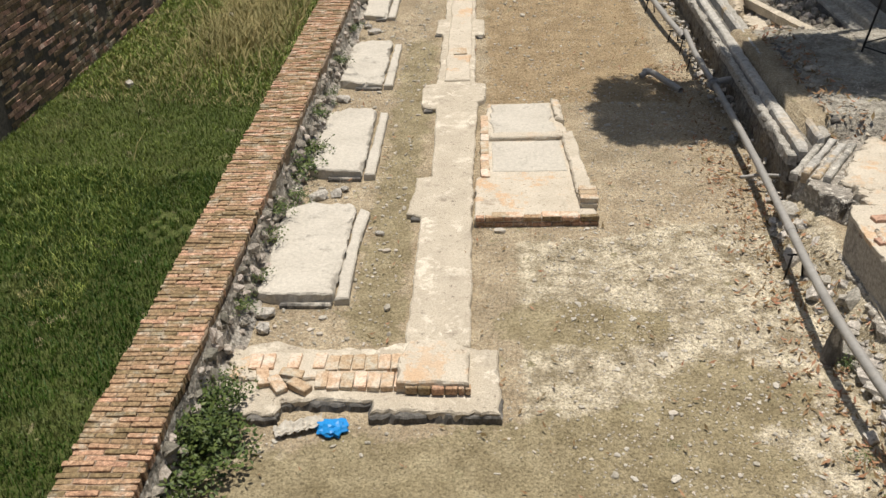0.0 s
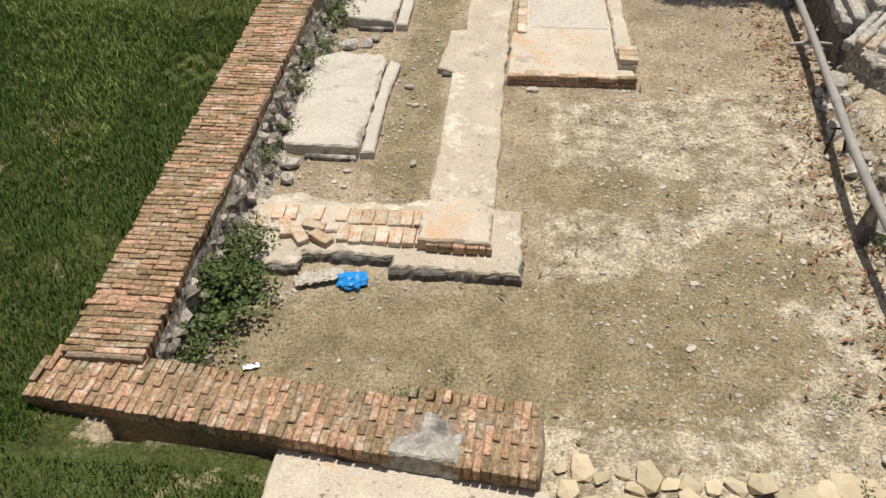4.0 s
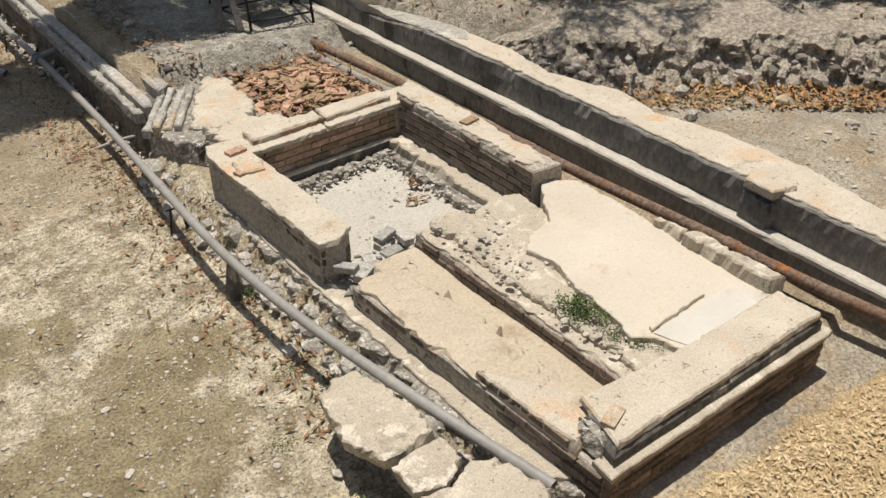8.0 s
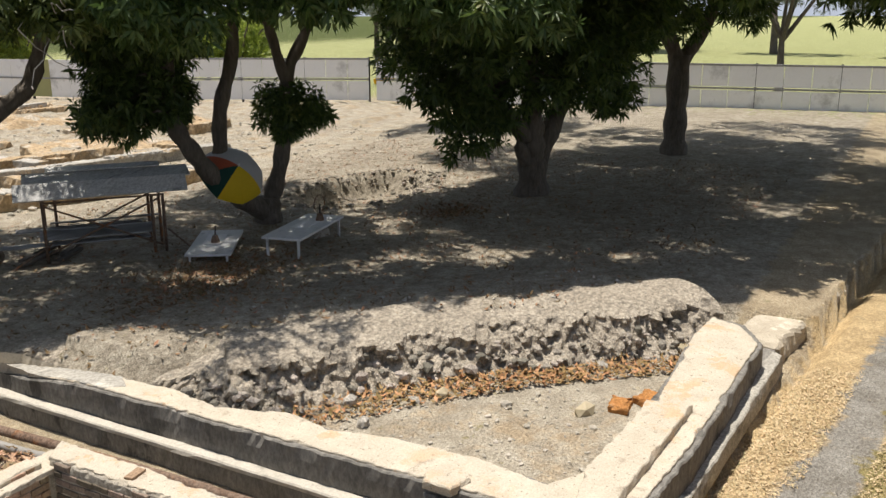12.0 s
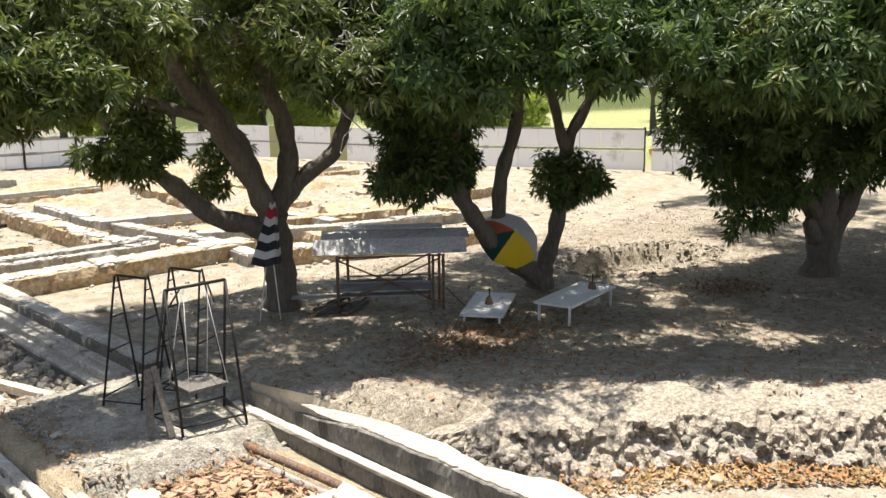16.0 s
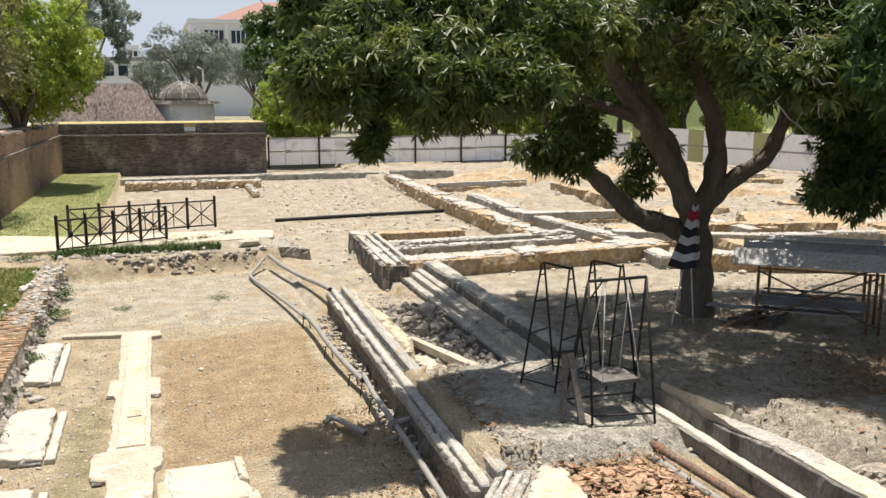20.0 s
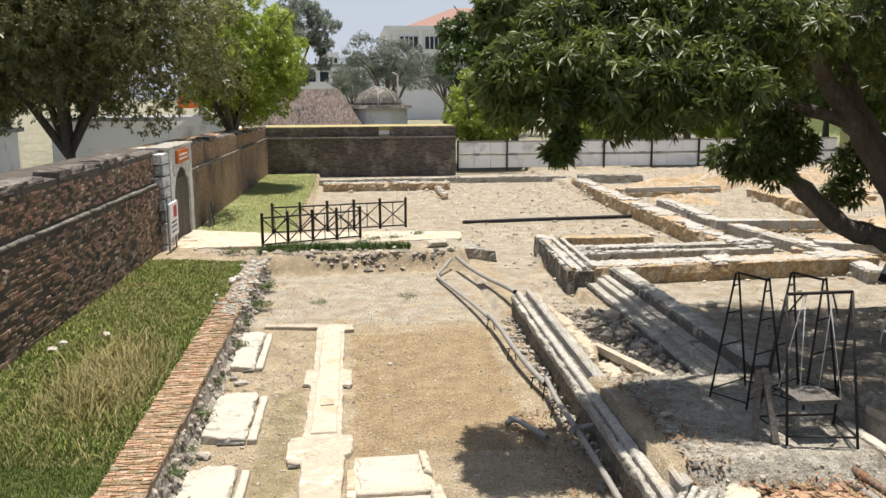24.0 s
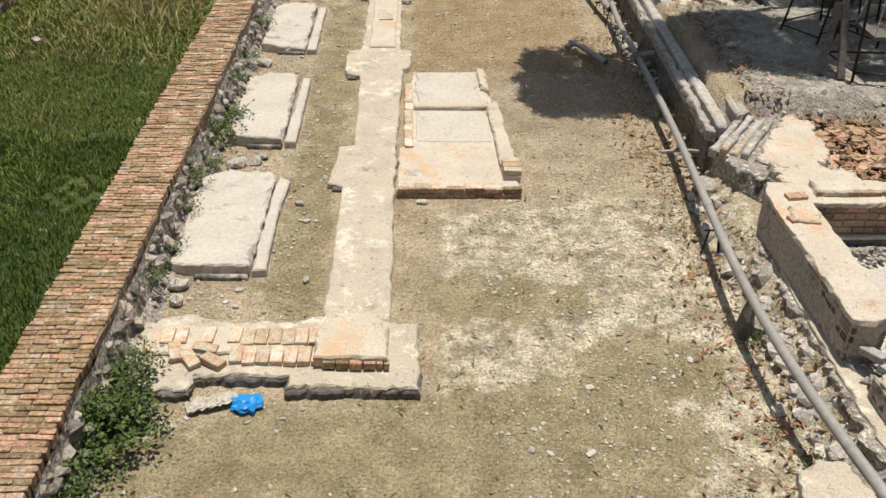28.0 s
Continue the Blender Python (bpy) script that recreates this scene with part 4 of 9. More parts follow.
part("kerb", lump([(0.74, 11.1), (0.85, 10.95), (0.84, 11.7), (0.72, 11.8)], 0.08, 0.17, step=0.1, jit=0.015), M["pale"], plot, "lime kerb over bricks")
part("sunk_floor", lump([(-0.14, 9.55), (0.8, 9.55), (0.74, 10.44), (-0.14, 10.44)], 0.09, 0.118, step=0.15, jit=0.01, rings=1), M["grave"], plot, "smooth grey floor")
part("back_floor", lump([(-0.14, 10.66), (0.72, 10.66), (0.7, 11.7), (-0.14, 11.7)], 0.09, 0.125, step=0.12, jit=0.02, rings=1), M["grave"], plot, "stained grey floor")
for i in range(9):
    brick_at(ob_, pose(-0.22, 9.5 + i * 0.21, 0.1 + random.uniform(0, 0.01), 0, 0, random.uniform(-4, 4)), plot)
for i in range(3):
    brick_at(brick_meshes("orange_brick", (0.2, 0.1, 0.06), "orange_flat"), pose(0.94, 8.68 + 0.11 * i, 0.2, 0, 0, random.uniform(-5, 5)), plot)
for x in (0.1, 0.5, -0.05, 0.7):
    brick_at(ob_, pose(x, 8.47, 0.1, 0, 0, 90), plot)


# grave slabs
def grave_slab(x0, x1, y0, y1, seed, curved=False):
    r = random.Random(seed)
    g = thing("grave_slab", "worn grey-white plastered grave slab flush with the earth", "grave slab", group="grave slabs along the wall")
    ol = [(x0, y0 + 0.08), (x0 + 0.3, y0), (x1 - 0.16, y0), (x1 - 0.16, y1 - 0.1), (x1 - 0.22, y1), (x0 + 0.25, y1 + 0.03), (x0 - 0.02, y1 - 0.15)]
    part("slab_top", lump(ol, -0.05, 0.11, step=0.09, jit=0.02, rise=lambda x, y: 0.03 * math.sin(x * 3 + seed) * math.sin(y * 2.1)), M["grave"], g)
    if curved:
        strip = [(x1 - 0.15, y0 - 0.01), (x1, y0), (x1 - 0.03, y0 + 0.9), (x1 - 0.02, y0 + 1.05), (x1 + 0.02, y1 - 0.2), (x1 - 0.1, y1 - 0.12), (x1 - 0.13, y1 - 0.5)]
    else:
        strip = [(x1 - 0.14, y0 - 0.02), (x1, y0 - 0.02), (x1, y1 - 0.15), (x1 - 0.12, y1 - 0.12)]
    part("edge_strip", lump(strip, -0.05, 0.085, step=0.12, jit=0.008), M["grave"], g, "narrow raised plaster edging")
    part("front_strip", lump(rect(x0 + 0.25, x1 - 0.17, y0 - 0.06, y0 - 0.005), -0.05, 0.05, step=0.12, jit=0.01), M["soot_shade"], g, "dark front edge")
    return g


grave_slab(-2.48, -1.55, 6.92, 8.85, 1, True)
grave_slab(-2.4, -1.57, 9.62, 11.7, 2)
grave_slab(-2.42, -1.6, 12.65, 14.7, 3)
grave_slab(-2.45, -1.85, 16.15, 18.7, 4)

# fallen stones by the graves, litter
for x, y, s in ((-2.2, 9.15, .13), (-2.0, 9.2, .11), (-1.9, 9.32, .09), (-2.3, 6.5, .1), (-2.35, 6.75, .12), (-2.15, 15.4, .14), (-2.3, 15.7, .12), (-1.38, 8.25, .07), (2.72, 5.05, .1), (2.3, 3.7, .06), (-2.3, 12.2, .13)):
    st = scatter_stones("stone", np.array([[x, y, 0.01]]), [s], M["stone"])
    tagged(st, "grey-white lump of broken plaster on the earth", "stone", group="fallen lumps beside the graves")
bm = bmesh.new()
bmesh.ops.create_icosphere(bm, subdivisions=3, radius=1)
for v in bm.verts:
    n_ = noise.noise(v.co * 2.3) + 0.5 * noise.noise(v.co * 6)
    v.co = Vector((v.co.x * 0.12, v.co.y * 0.1, max(v.co.z, -0.3) * 0.05)) * (1 + 0.45 * n_)
M["blue"] = plain("blue_plastic", (0.02, 0.25, 0.62), rough=0.35)
bag = tagged(part("plastic_bag", bm, M["blue"]), "crumpled bright blue plastic bag on the earth", "plastic bag")
bag.location = (-1.47, 5.16, 0.03)
bm = bmesh.new()
bmesh.ops.create_grid(bm, x_segments=16, y_segments=8, size=1)
for v in bm.verts:
    n_ = noise.noise(v.co * 3.1)
    v.co = Vector((v.co.x * 0.2 + 0.02 * n_, v.co.y * 0.07 * (1 + 0.4 * n_), 0.03 + 0.03 * n_ + 0.01 * math.sin(v.co.x * 20)))
wrap = tagged(part("plastic_wrapper", bm, M["grave"]), "crumpled clear white plastic wrapper on the earth", "plastic wrapper")
wrap.matrix_basis = pose(-1.74, 5.17, 0.02, 0, 0, 20)
for x, y, a in ((-2.05, 4.2, 20), (1.45, 3.45, 70)):
    bm = bmesh.new()
    bmesh.ops.create_grid(bm, x_segments=6, y_segments=4, size=1)
    for v in bm.verts:
        v.co = Vector((v.co.x * 0.06, v.co.y * 0.025, 0.015 + 0.02 * noise.noise(v.co * 2 + Vector((x, y, 0)))))
    w_ = tagged(part("paper_scrap", bm, M["white"]), "torn white scrap of paper on the earth", "paper scrap", group="scraps on the earth")
    w_.matrix_basis = pose(x, y, 0.005, 0, 0, a)


# ---- the brick cell beside the strip ----
def cell_wall(name, outline, z0, z1, mat="mortar", label="", jit=0.012, step=0.1):
    return structure(name, lump(outline, z0, z1, step=step, jit=jit), mat, label or "ruined brick cell wall with a lime top", "wall")


def capped(wall, outline, z, mat="pale", jit=0.008, h=0.02, label="bleached lime top"):
    return part("lime_top", lump(outline, z - 0.02, z + h, step=0.09, jit=jit, rings=1, chamfer=0.006, seed=int(z * 100)), M[mat], wall, label)


M["pale_grit"] = material("pale_dusty_floor", (0.42, 0.39, 0.33), (0.56, 0.53, 0.46), grain=50, patch=1.8, bump=0.9, stain=(0.36, 0.325, 0.26), stain_size=2.2, stain_cut=0.57, speck=(0.26, 0.235, 0.19), speck_size=30, speck_cut=0.68, grit=0.14, grit_size=50)
M["sandy"] = material("sandy_trench_floor", (0.42, 0.35, 0.255), (0.55, 0.475, 0.36), grain=45, patch=1.3, bump=0.7, stain=(0.36, 0.28, 0.19), stain_size=1.8, stain_cut=0.55, speck=(0.25, 0.2, 0.14), speck_size=26, speck_cut=0.69, grit=0.12, grit_size=40)
M["grey_brick"] = material("mortar_crusted_brick", (0.3, 0.285, 0.25), (0.46, 0.44, 0.395), grain=30, patch=4, bump=0.6, random_tint=0.2, stain=(0.2, 0.185, 0.16), stain_size=6, grit=0.25)
random.seed(21)
nw = [(3.2, 5.27), (3.34, 5.22), (3.54, 5.34), (3.54, 7.0), (5.34, 7.02), (5.34, 4.95), (5.66, 4.9), (5.68, 7.36), (3.24, 7.38), (3.17, 7.2)]
cell_n = cell_wall("wall_cell_upper", nw, 0.0, 0.765, jit=0.006)
capped(cell_n, [(3.19, 5.25), (3.35, 5.21), (3.55, 5.33), (3.55, 6.99), (4.4, 7.0), (4.42, 7.36), (3.24, 7.39), (3.16, 7.2)], 0.765, jit=0.012, h=0.025)
capped(cell_n, [(4.42, 7.0), (5.33, 7.01), (5.45, 7.05), (5.6, 7.36), (4.42, 7.37)], 0.765, jit=0.012, h=0.03)
brick_skin(cell_n, (3.185, 7.2), (3.2, 5.28), 0.38, 0.76)
brick_skin(cell_n, (3.22, 5.255), (3.53, 5.3), 0.38, 0.7, ragged=0.5)
brick_skin(cell_n, (3.56, 6.985), (5.34, 7.005), 0.46, 0.76, mat="warm_brick")
part("east_course", lump([(5.335, 4.95), (5.66, 4.9), (5.67, 7.3), (5.36, 7.1)], 0.7, 0.86, step=0.09, jit=0.015), M["mortar"], cell_n, "upper courses of the inner wall")
brick_skin(cell_n, (5.33, 7.0), (5.325, 4.98), 0.46, 0.86, ragged=0.3)
capped(cell_n, [(5.35, 5.0), (5.5, 4.93), (5.64, 5.3), (5.66, 7.28), (5.38, 7.1)], 0.86, jit=0.025, h=0.02)
for k, (x0, x1) in enumerate(((3.62, 4.45), (4.48, 5.3))):
    part("raised_course", lump([(x0, 7.12), (x1, 7.13), (x1, 7.34), (x0, 7.34)], 0.78, 0.85, step=0.08, jit=0.016, rings=1, seed=k), M["pale"], cell_n, "second course under lime")
    brick_skin(cell_n, (x0, 7.115), (x1, 7.125), 0.785, 0.84, mat="warm_brick", height=0.045)
for o, a in (((3.3, 6.7), 12), ((5.52, 6.08), 9), ((3.42, 7.1), 8)):
    brick_at(brick_meshes("warm_brick", (0.2, 0.1, 0.035), "topbrick"), pose(*o, 0.8 if o[0] < 4 else 0.885, 0, 0, a), cell_n)
part("mortar_cake", lump([(3.24, 6.66), (3.46, 6.62), (3.52, 6.78), (3.44, 6.9), (3.27, 6.88)], 0.785, 0.825, step=0.05, jit=0.015, rings=1), M["pale"], cell_n, "flat cake of lime")
part("skirting", lump([(3.54, 6.93), (5.2, 6.95), (5.2, 7.0), (3.54, 7.0)], 0.2, 0.44, step=0.2, jit=0.004), M["soot_shade"], cell_n, "smooth dark plaster skirting")
part("skirting_top", lump([(3.54, 6.92), (5.2, 6.94), (5.2, 7.0), (3.54, 6.99)], 0.43, 0.455, step=0.1, jit=0.006, rings=1), M["lime"], cell_n, "pale skirting edge")
part("side_ledge", lump([(5.12, 5.0), (5.33, 4.97), (5.33, 6.98), (5.14, 6.95)], 0.16, 0.44, step=0.07, jit=0.02), M["lime"], cell_n, "gritty ledge along the inner wall")
part("side_foot", lump([(4.98, 5.2), (5.13, 5.0), (5.15, 6.9), (5.02, 6.8)], 0.1, 0.36, step=0.06, jit=0.05), M["rubble"], cell_n, "broken rubble under the ledge")
part("rubble_foot", lump([(3.54, 6.8), (5.1, 6.82), (5.1, 6.93), (3.54, 6.93)], 0.1, 0.36, step=0.05, jit=0.04), M["rubble"], cell_n, "loose rubble foot")
part("gritty_floor", lump([(3.5, 5.0), (5.1, 4.95), (5.1, 6.9), (3.5, 6.9)], 0.1, 0.27, step=0.2, jit=0.02, rise=lambda x, y: 0.02 * math.sin(x * 5) * math.cos(y * 4)), M["pale_grit"], cell_n, "pale gritty floor")
gx_, gy_ = rng.uniform(3.62, 5.0, 420), rng.uniform(5.2, 6.85, 420)
tagged(scatter_stones("cell_grit", np.stack([gx_, gy_, np.full(420, 0.262)], 1), rng.gamma(1.5, 0.0045, 420) + 0.003, M["pebble"]), "pale grit on the floor of the cell", "grit", kind="stuff")
gx_ = np.concatenate([rng.uniform(3.6, 5.1, 150), rng.normal(5.03, 0.05, 130)])
gy_ = np.concatenate([rng.normal(6.8, 0.05, 150), rng.uniform(5.0, 6.85, 130)])
tagged(scatter_stones("cell_rubble", np.stack([gx_, gy_, rng.uniform(0.26, 0.34, 280)], 1), rng.uniform(0.012, 0.042, 280), M["stone"]), "loose grey rubble along the foot of the cell walls", "rubble", kind="stuff")
FALLEN = ((3.95, 5.4, .40, 20), (3.97, 5.42, .47, 12), (3.9, 5.22, .42, 8), (3.72, 5.24, .40, -24), (3.62, 5.08, .43, 60), (3.46, 5.02, .50, 32), (3.36, 5.12, .55, 120), (4.1, 5.3, .45, 80), (3.54, 5.16, .45, 110))
for x, y, z, a in FALLEN:
    tagged(brick_at(brick_meshes("grey_brick", (0.2, 0.11, 0.065), "fallen"), pose(x, y, z, random.uniform(-9, 9), random.uniform(-9, 9), a), None, "fallen_brick"),
           "fallen mortar-crusted grey brick on the rubble", "brick", group="fallen bricks in the cell")
part("rubble_heap", lump([(3.24, 4.85), (3.5, 4.95), (4.1, 5.1), (4.15, 5.35), (3.6, 5.3), (3.24, 5.24)], 0.1, 0.4, step=0.06, jit=0.05), M["rubble"], cell_n, "heap of broken mortar")
gx_, gy_ = rng.uniform(3.3, 4.15, 70), rng.uniform(4.9, 5.35, 70)
tagged(scatter_stones("mortar_lumps", np.stack([gx_, gy_, rng.uniform(0.36, 0.44, 70)], 1), rng.uniform(0.02, 0.06, 70), M["stone"]), "lumps of broken mortar round the fallen bricks", "rubble", kind="stuff")

cell_s = cell_wall("wall_cell_lower", [(3.36, 2.18), (5.72, 2.12), (5.72, 2.55), (3.74, 2.66), (3.62, 4.7), (3.24, 4.85), (3.28, 3.4)], 0.0, 0.57, jit=0.006)
capped(cell_s, [(3.3, 3.3), (3.74, 2.75), (3.68, 4.65), (3.5, 4.86), (3.25, 4.85)], 0.575, "sandy", jit=0.03)
part("sloping_lime", lump([(3.64, 2.75), (3.82, 2.75), (3.84, 4.9), (3.62, 4.8)], 0.3, 0.56, step=0.1, jit=0.04), M["sandy"], cell_s, "sand banked against the wall")
part("lime_top", lump([(3.34, 2.45), (3.7, 2.5), (3.68, 2.85), (3.3, 3.4)], 0.5, 0.665, step=0.08, jit=0.01), M["pale"], cell_s, "higher stretch of bleached lime")
brick_skin(cell_s, (3.3, 3.38), (3.335, 2.46), 0.575, 0.655)
# the shade of the cove is put into this dark face
part("moulded_face", lump([(3.42, 2.215), (5.68, 2.16), (5.68, 2.5), (3.5, 2.6)], 0.5, 0.73, step=0.2, jit=0.006, rings=3, chamfer=0.05), M["soot_shade"], cell_s, "smooth cove moulding, its shade in the dark colour")
part("lime_top", lump([(3.46, 2.235), (5.67, 2.18), (5.66, 2.55), (4.4, 2.6), (3.6, 2.7)], 0.71, 0.765, step=0.08, jit=0.009, rings=1), M["pale"], cell_s, "bleached lime top with orange brick patches")
part("moulding", lump([(3.34, 2.15), (5.75, 2.09), (5.75, 2.3), (3.36, 2.34)], 0.565, 0.612, step=0.15, jit=0.007, rings=1, chamfer=0.008), M["lime"], cell_s, "straight pale plaster ledge")
brick_skin(cell_s, (3.35, 2.17), (5.74, 2.11), 0.2, 0.56)
brick_skin(cell_s, (3.24, 4.8), (3.33, 2.2), 0.3, 0.57)
brick_skin(cell_s, (5.73, 2.12), (5.73, 2.6), 0.3, 0.57)
for x, y, a in ((3.62, 2.42, 20),):
    brick_at(brick_meshes("orange_brick", (0.2, 0.1, 0.03), "orange_thin"), pose(x, y, 0.775, 2, 2, a), cell_s)
part("broken_corner", lump([(3.4, 2.3), (3.58, 2.3), (3.6, 2.55), (3.5, 2.62), (3.38, 2.5)], 0.6, 0.72, step=0.04, jit=0.03), M["rubble"], cell_s, "broken rubble at the corner")
mid = cell_wall("wall_cell_middle", [(4.08, 2.62), (4.42, 2.62), (4.6, 3.9), (4.4, 5.2), (4.1, 5.15)], 0.0, 0.585, jit=0.01)
capped(mid, [(4.1, 2.65), (4.4, 2.65), (4.58, 3.9), (4.38, 5.15), (4.12, 5.1)], 0.585, "lime", 0.018, label="gritty lime top")
brick_skin(mid, (4.08, 5.12), (4.08, 2.66), 0.3, 0.58, ragged=0.1)
brick_skin(cell_s, (3.72, 2.68), (3.62, 4.68), 0.34, 0.57)
part("trench_floor", lump([(3.6, 2.6), (4.12, 2.6), (4.12, 5.12), (3.6, 5.12)], 0.1, 0.455, step=0.2, jit=0.02, rise=lambda x, y: 0.04 * (4.12 - x) + 0.015 * math.sin(y * 4)), M["sandy"], mid, "brown gritty trench floor")
part("gritty_fill", lump([(4.2, 2.64), (5.2, 2.6), (5.2, 4.98), (4.4, 5.16), (4.25, 5.1)], 0.2, 0.655, step=0.07, jit=0.03, rise=lambda x, y: 0.03 * math.sin(x * 9) * math.cos(y * 5)), M["lime"], mid, "gritty pinkish fill beside the slab")
gx_, gy_ = rng.uniform(4.15, 4.8, 260), rng.uniform(2.7, 5.05, 260)
tagged(scatter_stones("fill_grit", np.stack([gx_, gy_, np.full(260, 0.66)], 1), rng.gamma(1.7, 0.008, 260) + 0.006, M["pebble"]), "grit over the fill beside the slab", "grit", kind="stuff")
M["smooth_lime"] = material("smooth_white_screed", (0.47, 0.44, 0.38), (0.59, 0.56, 0.49), grain=14, patch=2, bump=0.15, stain=(0.46, 0.42, 0.34), stain_size=3, stain_cut=0.6, soft=0.1)
vault = tagged(part("lime_slab", lump([(4.6, 2.52), (5.64, 2.55), (5.72, 3.4), (5.76, 4.75), (5.48, 4.97), (5.24, 4.72), (5.1, 4.5), (5.03, 4.42), (4.75, 4.36), (4.57, 4.22), (4.63, 3.9), (4.51, 3.6), (4.47, 3.2), (4.38, 2.92), (4.5, 2.84)],
                                             0.3, 0.71, step=0.06, jit=0.012, chamfer=0.008), M["cream"]), "large cream lime floor slab with a ragged broken edge", "floor slab", kind="structure")
part("inset_panel", lump([(4.64, 2.56), (5.58, 2.58), (5.5, 2.82), (5.2, 2.86), (4.54, 2.84)], 0.7, 0.722, step=0.1, jit=0.004, rings=1, chamfer=0.004), M["smooth_lime"], vault, "smooth whitish screed patch")
part("screed_step", lump([(4.54, 2.86), (5.2, 2.885), (5.22, 2.93), (5.1, 3.05), (4.56, 2.9)], 0.7, 0.742, step=0.08, jit=0.006, rings=1, chamfer=0.006), M["cream"], vault, "thin second layer of screed")
part("edge_course", lump([(5.62, 2.6), (5.78, 2.56), (5.78, 3.42), (5.64, 3.46)], 0.5, 0.83, step=0.07, jit=0.018), M["lime"], vault, "raised edge of mortar")
part("edge_course", lump([(5.66, 3.5), (5.78, 3.5), (5.76, 3.8), (5.68, 3.82)], 0.5, 0.79, step=0.07, jit=0.022), M["pale"], vault, "raised edge of mortar")
structure("wall_cell_ledge", lump([(3.06, 2.55), (3.3, 2.3), (3.36, 2.6), (3.34, 7.1), (3.14, 7.3), (3.08, 5.5)], -0.05, 0.35, step=0.05, jit=0.04), "rubble", "broken rubble ledge along the foot of the cell", "footing")
part("ledge_top", lump([(3.13, 2.6), (3.33, 2.45), (3.33, 7.0), (3.19, 7.15), (3.13, 5.5)], 0.3, 0.378, step=0.08, jit=0.012, rings=1, chamfer=0.008), M["lime"], cell_s, "narrow lime ledge")
rx, ry = rng.uniform(2.88, 3.15, 520), rng.uniform(2.6, 8.4, 520)
tagged(scatter_stones("wall_rubble", np.stack([rx, ry, (rx - 2.88) * 0.95], 1), rng.gamma(2.2, 0.02, 520) + 0.018, M["stone"]), "tumbled grey rubble along the foot of the cell", "rubble", kind="stuff")

# broken concrete flags at the near end
for k, ol in enumerate(([(2.38, 4.05), (2.3, 3.6), (2.42, 3.28), (2.62, 3.25), (2.84, 3.3), (2.86, 3.62), (2.74, 4.1), (2.55, 4.16)],
                        [(2.42, 3.2), (2.4, 2.95), (2.6, 2.86), (2.84, 2.98), (2.84, 3.24), (2.62, 3.22)],
                        [(2.42, 2.88), (2.45, 2.5), (2.9, 2.3), (3.12, 2.42), (3.05, 2.75), (2.86, 2.94), (2.62, 2.82)])):
    f = tagged(part("broken_flag", lump(ol, 0.36, 0.46, step=0.06, jit=0.022, rings=2, chamfer=0.01, seed=k), M["lime"]),
               "broken thick slab of pale rough lime concrete", "slab", group="broken flags by the pipe")
    part("rubble_base", lump([((x - 2.65) * 0.72 + 2.74, (y - 3.3) * 0.9 + 3.3) for x, y in ol], -0.05, 0.37, step=0.06, jit=0.05, seed=k + 9), M["rubble"], f, "crumbling underside")

# ---- the moulded wall beside the strip ----
def drift(outline):
    return [(x + 0.024 * (y - 9.2), y) for x, y in outline]


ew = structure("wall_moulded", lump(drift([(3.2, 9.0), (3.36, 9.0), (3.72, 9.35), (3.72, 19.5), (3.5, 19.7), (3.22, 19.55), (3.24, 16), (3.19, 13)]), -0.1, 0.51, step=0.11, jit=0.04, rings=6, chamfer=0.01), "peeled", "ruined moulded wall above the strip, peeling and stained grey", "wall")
part("outer_fillet", lump(drift([(3.17, 9.02), (3.27, 8.98), (3.27, 19.55), (3.18, 19.5), (3.18, 14)]), 0.42, 0.55, step=0.12, jit=0.02, rings=2, chamfer=0.015), M["plaster"], ew, "broken lower fillet")
part("cornice", lump(drift([(3.285, 9.0), (3.38, 8.98), (3.43, 9.2), (3.42, 19.6), (3.29, 19.6)]), 0.46, 0.61, step=0.14, jit=0.01, rings=2, chamfer=0.02), M["beam"], ew, "projecting flat plaster cornice")
# the shade between the rolls is put into the groove's dark colour
part("fillet", lump(drift([(3.42, 9.1), (3.53, 9.1), (3.52, 19.55), (3.42, 19.6)]), 0.49, 0.53, step=0.2, jit=0.006, rings=1), M["soot_shade"], ew, "groove between the mouldings, its shade in the dark colour")
part("upper_roll", lump(drift([(3.52, 9.15), (3.62, 9.2), (3.61, 12.2), (3.6, 16), (3.61, 19.5), (3.52, 19.5), (3.515, 14)]), 0.48, 0.69, step=0.16, jit=0.008, rings=3, chamfer=0.03), M["beam"], ew, "plaster roll")
part("back_fillet", lump(drift([(3.61, 9.25), (3.74, 9.38), (3.73, 19.4), (3.61, 19.45)]), 0.48, 0.63, step=0.16, jit=0.012, rings=2, chamfer=0.015), M["plaster"], ew, "flat plaster back band")
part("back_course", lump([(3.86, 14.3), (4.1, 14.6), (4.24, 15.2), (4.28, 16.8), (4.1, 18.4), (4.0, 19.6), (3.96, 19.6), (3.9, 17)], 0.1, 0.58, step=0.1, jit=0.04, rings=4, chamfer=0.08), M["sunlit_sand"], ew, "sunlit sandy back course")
part("back_line", lump(drift([(3.8, 9.6), (3.92, 9.6), (3.92, 12.4), (3.8, 12.4)]), 0.5, 0.7, step=0.1, jit=0.03), M["soot_shade"], ew, "dark stub of a back wall")
gx_, gy_ = rng.uniform(2.95, 3.22, 380), rng.uniform(8.6, 19.3, 380)
gx_ = gx_ + 0.02 * (gy_ - 9.2)
